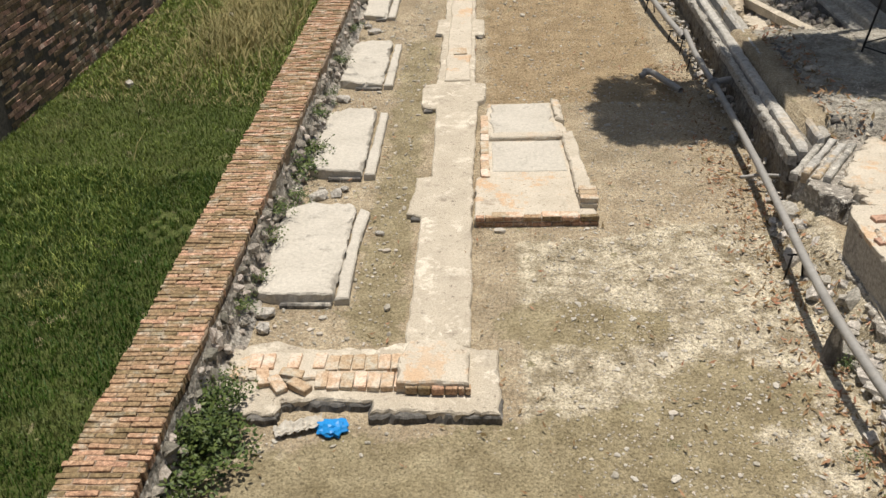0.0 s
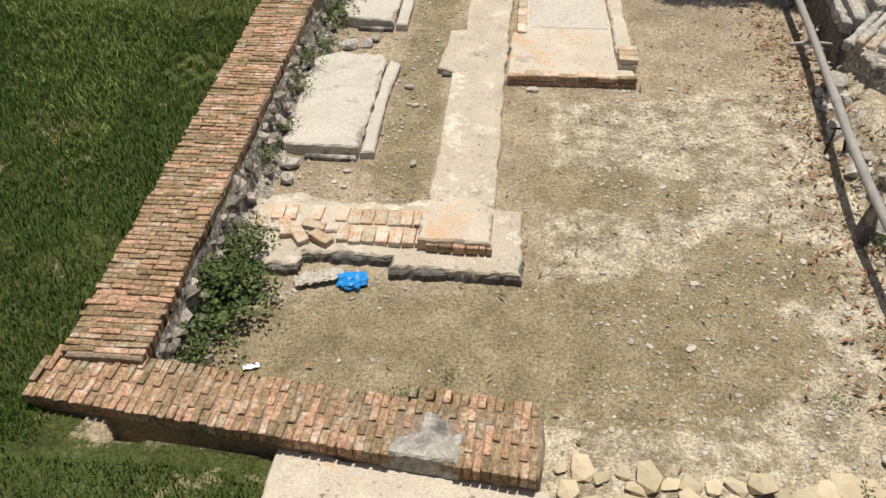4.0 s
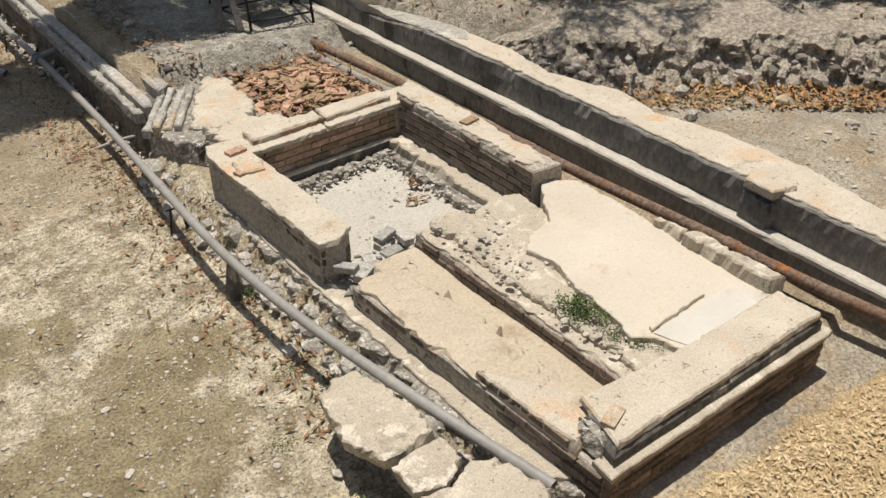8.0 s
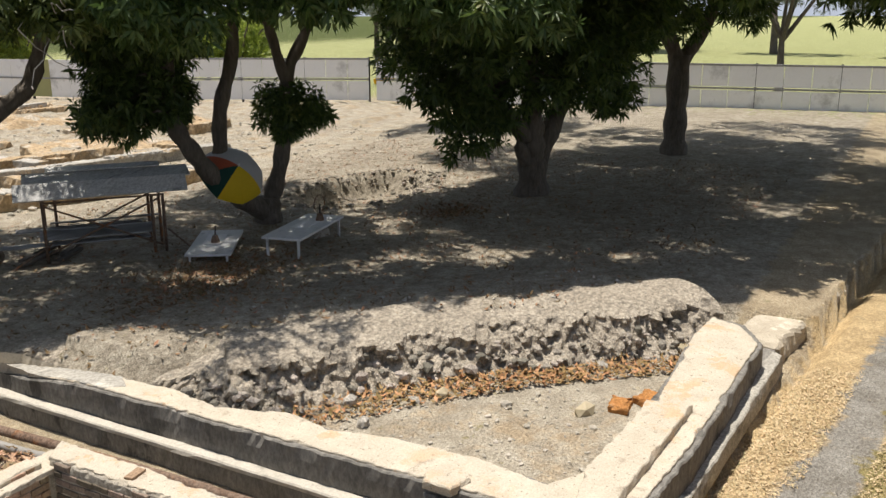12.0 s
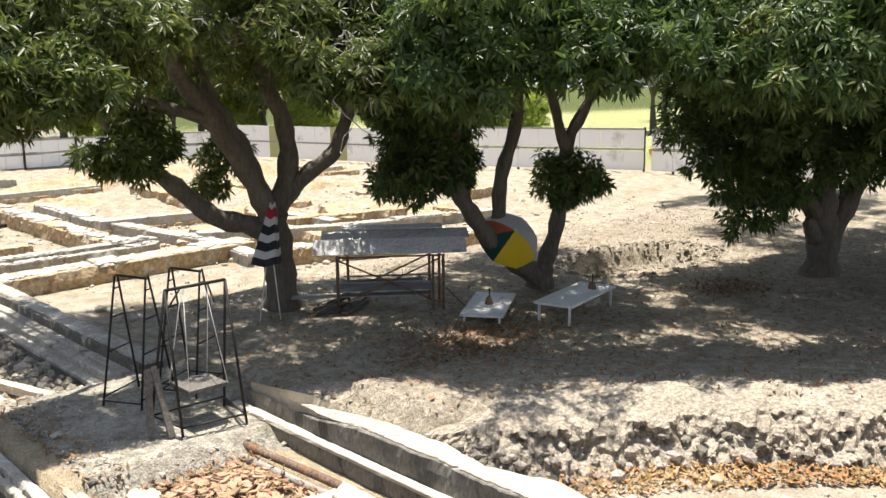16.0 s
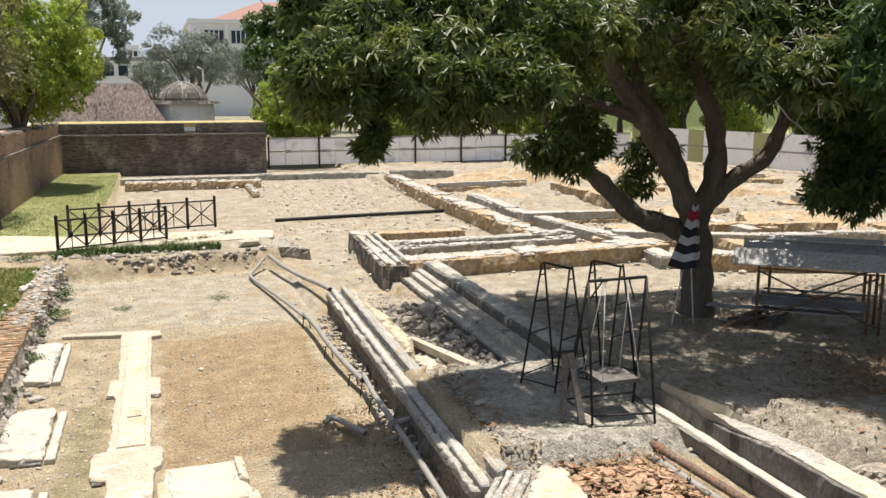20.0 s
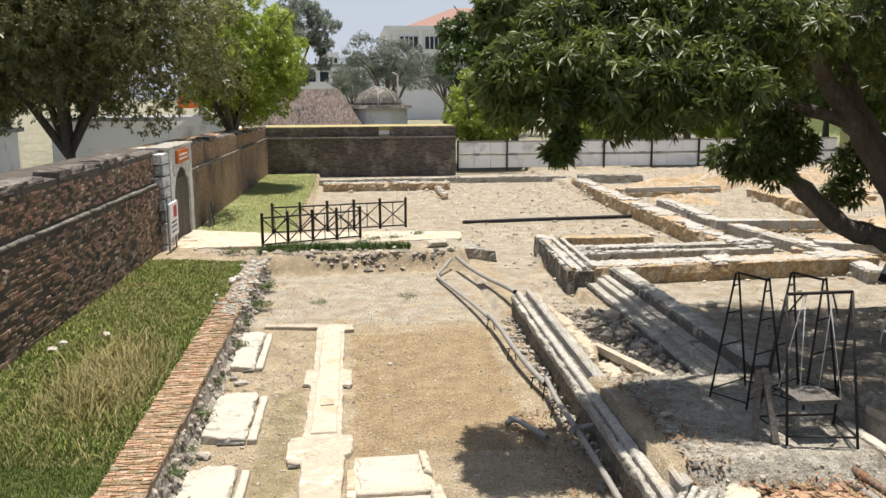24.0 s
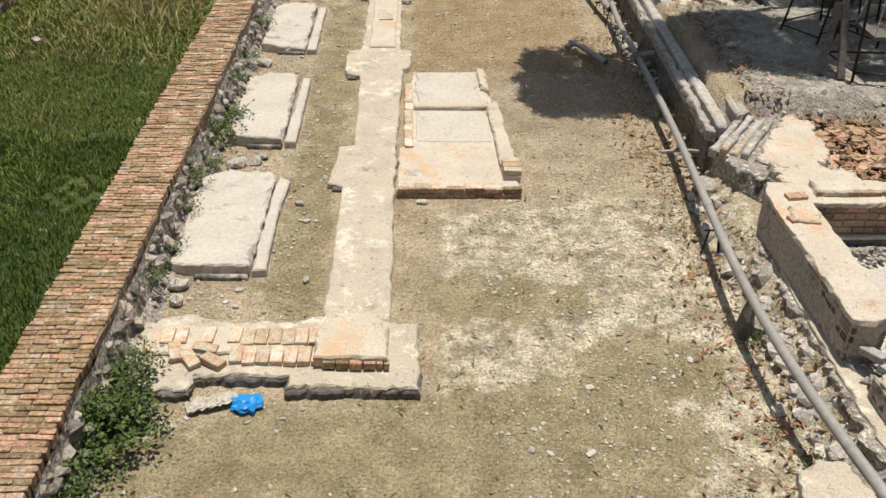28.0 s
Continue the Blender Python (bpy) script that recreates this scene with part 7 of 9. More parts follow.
# forked tree with the parasol
tree("mango_tree", "mango tree with two diverging stems and drooping dark leaves",
     [arm((14.83, 12.1, 0.5, .36), (14.8, 12.1, 0.9, .28), (14.8, 12.1, 1.3, .25)),
      arm((14.78, 12.1, 0.95, .24), (14.0, 12.25, 1.46, .21), (13.49, 12.35, 1.91, .2), (13.06, 12.5, 2.5, .18), (12.8, 12.6, 3.0, .16), (12.78, 12.7, 3.5, .14), (12.9, 12.8, 5.2, .1)),
      arm((13.75, 12.4, 1.7, .16), (13.93, 12.55, 2.5, .16), (14.0, 12.5, 3.35, .15), (14.2, 12.3, 4.4, .13), (14.3, 12.3, 6.2, .08)),
      arm((14.82, 12.1, 1.1, .2), (15.05, 11.95, 1.9, .17), (15.2, 11.8, 3.0, .15), (15.3, 11.8, 3.9, .13), (15.9, 11.6, 5.0, .1), (16.2, 11.5, 6.4, .06)),
      arm((15.25, 11.8, 3.6, .12), (15.0, 11.9, 4.5, .11), (14.7, 12.0, 5.6, .08))],
     # the flat blobs near z 7 are unseen crown, added to shade the terrace
     [(13.6, 12.4, 6.9, 2.6, 2.4, 1.0), (16.2, 11.6, 6.9, 2.9, 2.9, 1.2), (12.8, 13.4, 4.8, 1.2, 1.3, 0.9), (17.0, 14.5, 7.0, 2.6, 2.2, 1.4), (14.5, 14.6, 7.4, 3.0, 2.4, 1.4), (13.0, 9.2, 7.0, 2.4, 2.0, 0.4), (9.4, 8.6, 6.75, 1.9, 1.1, 0.3), (12.0, 10.6, 7.1, 2.4, 1.8, 0.4), (15.6, 7.2, 7.2, 2.4, 2.2, 0.5)],
     390, 0.55, 32, 0.2, ratio=0.24,
     extra=skirt([(8.6, 9.3), (9.6, 8.4), (10.8, 7.4), (12.1, 6.3), (13.2, 5.0)], 170, 5.3, 6.9, 2.2, 0.45, 15)
     + skirt([(11.6, 13.2), (12.6, 12.7), (13.3, 12.9)], 50, 3.0, 5.2, 0.9, 0.36, 16)
     + [(15.05, 11.65, 3.2, .42), (15.3, 11.5, 3.4, .42), (15.4, 11.5, 2.95, .36), (15.0, 11.6, 2.75, .3), (14.8, 11.8, 3.4, .36), (15.6, 11.3, 3.1, .3)],
     keep=lambda c: ~((c[:, 2] < 4.9) & (c[:, 0] > 13.7)) | (c[:, 2] < 3.6))
# low dense tree
tree("mango_tree", "low dense dark mango tree with a gnarled thick trunk",
     [arm((20.2, 8.3, 0.5, .6), (20.22, 8.3, 0.95, .38), (20.2, 8.3, 1.7, .33), (20.15, 8.3, 2.3, .3), (20.05, 8.3, 3.1, .22), (19.9, 8.2, 4.4, .1)),
      arm((20.3, 8.2, 1.6, .25), (20.7, 8.0, 2.4, .24), (21.2, 7.8, 3.4, .18), (21.6, 7.6, 4.6, .1)),
      arm((20.0, 8.4, 2.2, .25), (19.2, 8.7, 3.0, .18), (18.5, 9.0, 4.2, .1)),
      arm((19.95, 8.35, 1.6, .2), (19.7, 8.4, 1.95, .16), (19.6, 8.4, 2.1, .05))],
     # the flat cap near z 8 is added out of view to darken the crown below
     [(19.4, 8.5, 4.9, 2.9, 2.9, 1.9), (21.2, 7.9, 5.2, 2.6, 2.6, 2.0), (20.2, 8.2, 6.8, 3.4, 3.4, 1.4), (22.0, 4.8, 7.4, 4.4, 3.2, 0.8), (17.6, 4.4, 7.6, 2.4, 1.6, 0.5), (24.2, 8.6, 7.8, 3.0, 3.0, 1.2), (19.6, 8.2, 8.0, 4.2, 4.2, 0.4), (18.0, 7.0, 7.6, 3.0, 3.0, 0.4)],
     720, 0.7, 28, 0.25, ratio=0.24,
     extra=skirt([(13.2, 5.0), (14.2, 3.5), (15.6, 2.3), (17.2, 1.3), (19.0, 0.5)], 56, 6.1, 7.2, 2.0, 0.45, 25)
     + [(18.6, 9.2, 2.3, .5), (18.9, 9.0, 2.6, .6), (18.2, 9.4, 2.9, .6), (18.6, 9.0, 3.3, .8), (19.2, 8.8, 2.8, .5), (21.8, 7.0, 3.1, .5), (22.3, 6.8, 3.0, .5), (17.4, 9.6, 3.4, .5), (17.9, 9.4, 3.0, .5)])
tree("mango_tree", "tall mango tree with a straight pale trunk",
     [arm((28.3, 6.9, 0.5, .62), (28.3, 6.9, 1.0, .38), (28.3, 6.9, 2.2, .33), (28.3, 6.9, 3.8, .36)),
      arm((28.3, 6.9, 3.5, .25), (28.9, 6.4, 4.5, .22), (29.6, 5.9, 6.0, .14)),
      arm((28.3, 6.9, 3.5, .25), (27.8, 7.3, 4.8, .2), (27.2, 7.6, 6.4, .12))],
     [(27.2, 7.4, 6.6, 3.2, 3.4, 2.0), (29.6, 5.8, 7.0, 3.2, 3.4, 2.0), (28.3, 6.8, 8.6, 3.2, 3.2, 1.6), (26.0, 3.2, 7.4, 3.6, 3.0, 1.3), (24.5, 9.5, 7.4, 3.0, 2.6, 1.3), (31.5, 9.5, 7.4, 3.5, 3.5, 1.5), (30.5, 2.5, 8.0, 3.8, 3.0, 1.3), (35.0, 6.0, 8.0, 3.6, 3.6, 1.4), (25.5, 12.5, 8.2, 3.0, 2.4, 1.2)],
     520, 0.8, 24, 0.3, extra=[(26.2, 8.2, 4.9, .6), (26.6, 7.6, 4.6, .6), (29.8, 5.2, 5.0, .6)])
tree("mango_tree", "mango tree in the row beyond the open ground",
     [arm((33, 16.5, 0.5, .5), (33, 16.5, 1.2, .34), (33.1, 16.4, 3.2, .3), (33.3, 16.2, 5.5, .2))],
     [(33, 16.5, 7.0, 4.2, 4.2, 2.4)], 120, 0.9, 22, 0.36)
tree("mango_tree", "mango tree at the edge of the open ground",
     [arm((25.5, -1.2, 0.4, .5), (25.5, -1.2, 1.2, .34), (25.5, -1.2, 3.2, .3), (25.3, -1.0, 5.5, .2))],
     [(25.5, -0.6, 7.0, 4.6, 4.0, 2.0), (20.0, 0.6, 7.0, 3.0, 2.4, 1.2)], 190, 0.9, 22, 0.36)


# trees beyond the walls
def far_tree(at, height, spread, mat, label, seed, trunk=2.5, thin=1.0):
    t = thing("far_tree", label, "tree", group="trees beyond the walls")
    bm = bmesh.new()
    tube(bm, curve_pts([(0, 0, 0), (0.1, 0, trunk * 0.6), (0.2, 0.1, trunk * 1.2), (0, 0.1, height * 0.75)]), list(np.linspace(0.35, 0.06, 19)), 8)
    for k in range(5):
        a = k * 1.3 + seed
        tube(bm, [(0.15, 0.05, trunk), (math.cos(a) * spread * 0.4, math.sin(a) * spread * 0.4, (trunk + height) / 2), (math.cos(a) * spread * 0.8, math.sin(a) * spread * 0.8, height * 0.8)], [0.16, 0.09, 0.03], 6, cap=False)
    part("trunk", bm, M["bark"], t)
    blobs = [(rng.uniform(-.35, .35) * spread, rng.uniform(-.35, .35) * spread, trunk + (height - trunk) * rng.uniform(.35, .75), spread * .6, spread * .6, (height - trunk) * .3) for _ in range(4)]
    cen, rad = clumps(blobs, int(120 * thin), spread * 0.15)
    pl, axs = shells(cen, rad, 40)
    leaf_cloud("crown", pl, axs, 6, 0.19 if height < 13 else 0.4, M[mat], t, droop=0.3, ratio=0.42)
    t.location = at
    return t


ft = [far_tree((-10.6, 34, 0.4), 12.5, 7.4, "leaf_olive", "large dark olive tree behind the fort wall", 1, 2.5, 4.6),
      far_tree((-6.2, 46, 0.4), 10.8, 4.6, "leaf_bright", "bright green tree behind the fort wall", 2, 2.6, 2.2),
      far_tree((8.0, 58.2, 0.4), 7.0, 4.0, "leaf_bright", "bright green tree behind the hoarding", 3, 0.7, 2.4),
      far_tree((11.5, 63, 0.4), 13.5, 5.4, "leaf", "tall dark tree behind the hoarding", 4, 3, 1.4),
      far_tree((3.6, 95, 0.4), 10.6, 5.2, "leaf_haze", "grey-green tree behind the domed hut, paled for haze", 5, 4, 0.9),
      far_tree((-6.5, 98, 0.4), 15, 6.0, "leaf_haze", "sparse tree against the sky", 6, 5, 0.5)]
for k, (x, y, s, src) in enumerate(((-17, 36, 1.0, 0), (-19, 48, 1.1, 0), (-22, 60, 1.2, 4), (11, 104, 0.9, 4), (0, 108, .75, 4), (6, 118, .9, 4), (-14, 112, .8, 4), (17, 100, 1.15, 4), (25, 92, 1.2, 3), (34, 88, 1.1, 4), (22, 66, .9, 3), (30, 70, .85, 2), (40, 72, 1.0, 3), (50, 66, 1.1, 4), (58, 58, 1.0, 3), (68, 66, 1.2, 4),
                                    (75, 48, 1.1, 3), (96, 60, 1.3, 4), (104, 44, 1.3, 4), (108, 30, 1.3, 3), (106, 16, 1.3, 4), (104, 2, 1.3, 3), (100, -12, 1.3, 4), (52, 30, .8, 4), (53, 16, .75, 4), (50, 7, .8, 4), (54, 22, .7, 3), (-12, 92, .8, 5), (48, 42, .8, 2), (16, 58.6, .75, 2), (21, 59.4, .8, 3), (26.5, 58.8, .7, 2), (31, 60, .75, 3), (36, 59, .7, 2), (41, 55.5, .7, 2), (45, 50, .7, 3), (47, 44, .65, 2), (44, 58, .9, 3), (48.5, 56, .8, 2), (38, 58.5, .9, 3), (51, 61, 1.0, 3))):
    copy_thing(ft[src], pose(x, y, 0.4, 0, 0, k * 77) @ Matrix.Scale(s, 4))


# ---- fort walls, gate, causeway ----
def fort_side(name, y0, y1, top0, top1, mat="fort"):
    xa, xb = fort_x(y0), fort_x(y1)
    w = structure(name, lump([(xa - 1.3, y0), (xa, y0), (xb, y1), (xb - 1.3, y1)], 0.1, 2.5, step=1.2, jit=0.01, rings=2), mat, "old red and black brick fort wall with a string course", "wall")
    bm = bmesh.new()
    vs = []
    for x, y, tp in ((xa, y0, top0), (xb, y1, top1)):
        vs.append([bm.verts.new((x - 0.12, y, 2.48)), bm.verts.new((x - 0.12, y, tp)), bm.verts.new((x - 1.2, y, tp + 0.12)), bm.verts.new((x - 1.2, y, 2.48))])
    for i in range(4):
        j = (i + 1) % 4
        bm.faces.new((vs[0][i], vs[1][i], vs[1][j], vs[0][j]))
    bm.faces.new(vs[0][::-1])
    bm.faces.new(vs[1])
    bmesh.ops.recalc_face_normals(bm, faces=bm.faces[:])
    part("parapet", bm, M[mat], w, "sloped brick parapet")
    yy = y0
    while yy < y1:
        end = min(y1, yy + random.uniform(0.8, 2.6))
        bm = bmesh.new()
        tube(bm, [(fort_x(q) - 0.03 + random.uniform(-0.008, 0.008), q, 2.5 + random.uniform(-0.012, 0.012)) for q in np.linspace(yy, end, 6)], [0.055 * random.uniform(0.75, 1.1) for _ in range(6)], 8)
        part("string_course", bm, M["peeled"], w, "rounded grimy plaster string course")
        yy = end + random.choice((0.0, 0.0, 0.05, 0.25))
    yy = y0 + 0.5
    k = 0
    while yy < y1 - 1.5:
        ln_ = random.uniform(1.2, 3.5)
        tp = top0 + (top1 - top0) * (yy - y0) / (y1 - y0)
        # black brick here carries the tree shade that lies on the coping
        part("worn_coping", lump([(fort_x(yy) - 0.62, yy), (fort_x(yy) - 0.1, yy), (fort_x(yy) - 0.1, yy + ln_), (fort_x(yy) - 0.62, yy + ln_)], tp - 0.06, tp + random.uniform(0.04, 0.15), step=0.3, jit=0.04, seed=k), M["fort_black"], w, "uneven weathered coping, tree shade in its dark colour")
        yy += ln_ + random.uniform(0.0, 0.9)
        k += 1
    return w


near_fort = fort_side("wall_fort_west_near", -2, 27.7, 3.45, 3.4, "fort_mortar")


def fort_bricks():
    """Eroded bricks standing a little proud of the mortar on the near fort wall, below and above the string course."""
    r = random.Random(31)
    meshes = brick_meshes("fort_brick", (0.235, 0.06, 0.058), "fort_brick")
    rest = []
    for z0, z1, back in ((0.42, 2.42, 0.0), (2.58, 3.34, 0.12)):
        n = int((z1 - z0) / 0.071)
        for k in range(n):
            y = 10.0 + (k % 2) * 0.12 + r.uniform(0, 0.03)
            while y < 27.4:
                ln_ = 0.247
                if r.random() > 0.03:
                    m = pose(fort_x(y) - back - 0.012 - abs(r.gauss(0, 0.012)), y + ln_ / 2, z0 + (k + 0.5) * 0.071 + r.uniform(-0.004, 0.004), r.uniform(-1.5, 1.5), r.uniform(-2, 2), 90 - 1.4 + r.uniform(-2, 2))
                    if 15.5 < y < 18.0 and z0 < 1:
                        brick_at(meshes, m, near_fort)
                    else:
                        rest.append(m)
                y += ln_
    joined_bricks("fort_bricks", rest, (0.235, 0.06, 0.058), "fort_brick_joined", near_fort)


fort_bricks()
fort_side("wall_fort_west_far", 31.6, 54.6, 3.35, 3.1)
gx0 = fort_x(29.6)
over = structure("wall_over_gate", lump([(gx0 - 1.3, 27.7), (gx0 - 0.05, 27.7), (gx0 - 0.05, 31.6), (gx0 - 1.3, 31.6)], 2.75, 3.45, step=0.5, jit=0.01), "fort", "brick wall above the gate arch", "wall")
M["gate_plaster"] = material("stained_white_plaster", (0.5, 0.5, 0.48), (0.74, 0.74, 0.72), grain=8, patch=1.2, bump=0.3, stain=(0.14, 0.135, 0.125), stain_size=1.6, stain_cut=0.54, grit=0.3, grit_size=9)
gate = tagged(new("door_gate"), "arched white plaster gateway with a dark door", "gate", kind="structure")
for y in (27.75, 30.95):
    part("pilaster", lump([(gx0 - 0.9, y), (gx0 + 0.1, y), (gx0 + 0.1, y + 0.5), (gx0 - 0.9, y + 0.5)], 0.3, 3.5, step=0.4, jit=0.01), M["gate_plaster"], gate, "weathered white plaster pilaster")
for k in range(9):
    part("quoin", lump([(gx0 - 0.2, 26.75 + 0.12 * (k % 2)), (gx0 + 0.07, 26.75 + 0.12 * (k % 2)), (gx0 + 0.07, 27.76), (gx0 - 0.2, 27.76)], 0.35 + k * 0.34, 0.65 + k * 0.34, step=0.2, jit=0.008, rings=1, seed=k), M["gate_plaster"], gate, "grey plaster quoin")
bm = bmesh.new()
cy, rr = 29.65, 1.35
ring = []
for a in np.linspace(0, math.pi, 15):
    ring.append((cy + rr * math.cos(a), 1.75 + 1.05 * math.sin(a)))
f_ = [bm.verts.new((gx0 + 0.08, y, z)) for y, z in ring + [(28.25, 1.75), (28.25, 3.45), (31.05, 3.45), (31.05, 1.75)]]
b_ = [bm.verts.new((gx0 + 0.02, v.co.y, v.co.z)) for v in f_]
bm.faces.new(f_)
for i in range(len(f_)):
    j = (i + 1) % len(f_)
    bm.faces.new((f_[i], b_[i], b_[j], f_[j]))
bmesh.ops.recalc_face_normals(bm, faces=bm.faces[:])
part("arch", bm, M["gate_plaster"], gate, "white plaster arch")
part("door_leaf", box(gx0 - 0.05, gx0 + 0.015, 28.2, 31.1, 0.35, 2.9), M["iron"], gate, "dark timber door leaf")
for k in range(9):
    part("door_board", box(gx0 + 0.015, gx0 + 0.03, 28.34 + k * 0.3, 28.6 + k * 0.3, 0.4, 2.45), M["bark"], gate, "dark upright board")
part("cornice", lump([(gx0 - 0.6, 27.65), (gx0 + 0.12, 27.65), (gx0 + 0.12, 31.6), (gx0 - 0.6, 31.6)], 3.44, 3.52, step=0.6, jit=0.008, rings=1), M["plaster"], gate, "plaster cornice")
sign = thing("sign_board", "orange name board with unreadable pale writing above the gate", "sign")
M["orange"] = plain("orange_paint", (0.62, 0.16, 0.03))
part("panel", box(gx0 + 0.1, gx0 + 0.16, 28.7, 30.6, 2.95, 3.35), M["orange"], sign)
for z in (3.08, 3.2):
    part("writing_bar", box(gx0 + 0.161, gx0 + 0.168, 28.95, 30.35, z - 0.025, z + 0.025), M["table_white"], sign, "bar of unreadable writing")
nb = thing("notice_board", "white notice board with a red square beside the gate", "notice board")
part("panel", box(gx0 + 0.25, gx0 + 0.3, 26.3, 27.5, 0.95, 1.95), M["white"], nb)
part("red_square", box(gx0 + 0.301, gx0 + 0.31, 26.85, 27.3, 1.5, 1.85), plain("red_print", (0.5, 0.06, 0.04)), nb, "red printed square")
for z in (1.1, 1.25, 1.38):
    part("writing_bar", box(gx0 + 0.301, gx0 + 0.308, 26.5, 27.25, z - 0.02, z + 0.02), M["iron"], nb, "bar of unreadable writing")
for y in (26.4, 27.4):
    part("post", box(gx0 + 0.2, gx0 + 0.25, y - 0.03, y + 0.03, 0.3, 1.95), M["board"], nb)
for k in range(3):
    pk = tagged(part("plank", box(-0.02, 0.02, -0.5, 0.5, -0.06, 0.06), M["bark"]), "dark plank leaning on the fort wall", "plank", group="planks by the fort wall")
    pk.matrix_basis = pose(fort_x(33) + 0.35, 32.6 + 0.35 * k, 0.75, 55, 0, 10 * k)
fn = structure("wall_fort_north", lump([(-6.2, 54.5), (6.3, 54.5), (6.3, 56), (-6.2, 56)], 0.1, 2.6, step=1.5, jit=0.01, rings=2), "fort_black", "sooty black brick fort wall with a string course", "wall")
part("parapet", lump([(-6.2, 54.6), (1.6, 54.6), (1.6, 55.9), (-6.2, 55.9)], 2.58, 3.12, step=1.5, jit=0.01), M["fort_black"], fn, "black brick parapet")
part("parapet", lump([(2.3, 54.6), (6.3, 54.6), (6.3, 55.9), (2.3, 55.9)], 2.58, 3.12, step=1.5, jit=0.01), M["fort_black"], fn, "black brick parapet")
part("string_course", lump([(-6.2, 54.38), (6.3, 54.38), (6.3, 54.5), (-6.2, 54.5)], 2.42, 2.52, step=1.5, jit=0.01, rings=1), M["peeled"], fn, "plaster string course")
part("turf_top", lump([(-6.2, 54.7), (6.3, 54.7), (6.3, 58), (-6.2, 58)], 2.9, 3.16, step=0.8, jit=0.03, rings=1), M["straw"], fn, "worn turf of pale dry grass on top")

cw = structure("causeway_paving", lump([(-5.6, 27.0), (-2.5, 27.2), (0.5, 27.5), (3.3, 27.8), (3.5, 29.2), (1.7, 29.6), (-2.9, 29.7), (-5.6, 30.9)], 0.3, 0.53, step=0.3, jit=0.03), "pale", "pale worn paving of the causeway", "path")
CW_LINE = [(-5.4, 27.0), (-2.6, 26.25), (-0.2, 25.8), (2.2, 25.95), (3.1, 26.4)]
wall_run("wall_causeway", CW_LINE, 0.24, -0.1, 0.36, "rubble", "ragged stone edge of the causeway", jit=0.07, cap="lime")
gx_, gy_ = rng.uniform(-2.9, 1.6, 2600), rng.uniform(26.1, 27.0, 2600)
tagged(scatter_blades("edge_grass", on_ground(gx_, gy_), 0.16, 0.012, M["lush"], lean=0.7), "dark rank grass along the causeway railing", "grass", kind="stuff")
cwx = rng.uniform(-4.6, 3.3, 420)
cwy = np.interp(cwx, [p[0] for p in CW_LINE], [p[1] for p in CW_LINE]) + rng.normal(-0.2, 0.16, 420)
tagged(scatter_stones("causeway_stones", on_ground(cwx, cwy) - np.array([0, 0, 0.03]), rng.gamma(1.8, 0.03, 420) + 0.02, M["scarp_stone"], sink=0.7), "rough stone masonry edge of the causeway", "stones", kind="stuff")
bm = lump([(2.6, 26.6), (3.5, 26.3), (4.1, 25.6), (3.9, 26.6), (3.6, 27.8), (2.8, 28.0)], 0.1, 0.45, step=0.15, jit=0.08)
structure("causeway_end", bm, "rubble", "crumbled stone end of the causeway", "rubble")


def railing(name, a, b, n, label):
    r = thing(name, label, "railing", group="railings on the causeway")
    a, b = Vector(a), Vector(b)
    d = (b - a) / n
    for i in range(n + 1):
        p = a + d * i
        bm = bmesh.new()
        tube(bm, [p, p + Vector((0, 0, 0.98)), p + Vector((0, 0, 1.02)), p + Vector((0, 0, 1.07))], [0.045, 0.045, 0.06, 0.01], 6)
        part("post", bm, M["iron"], r)
    for z in (0.08, 0.9):
        bm = bmesh.new()
        tube(bm, [a + Vector((0, 0, z)), b + Vector((0, 0, z))], 0.028, 5)
        part("rail", bm, M["iron"], r)
    for i in range(n):
        p, q = a + d * i, a + d * (i + 1)
        for u, v in (((p, .1), (q, .88)), ((q, .1), (p, .88))):
            bm = bmesh.new()
            tube(bm, [u[0] + Vector((0, 0, u[1])), v[0] + Vector((0, 0, v[1]))], 0.02, 5)
            part("cross_bar", bm, M["iron"], r)
        bm = bmesh.new()
        m_ = (p + q) / 2
        tube(bm, [m_ + Vector((0, 0, 0.08)), m_ + Vector((0, 0, 0.9))], 0.016, 5)
        part("baluster", bm, M["iron"], r)
    return r


railing("iron_railing", (-2.85, 27.05, 0.5), (0.12, 28.35, 0.5), 4, "black iron railing with crossed panels beside the paving")
railing("iron_railing", (-2.75, 29.5, 0.5), (1.72, 30.6, 0.5), 5, "long black iron railing with crossed panels")

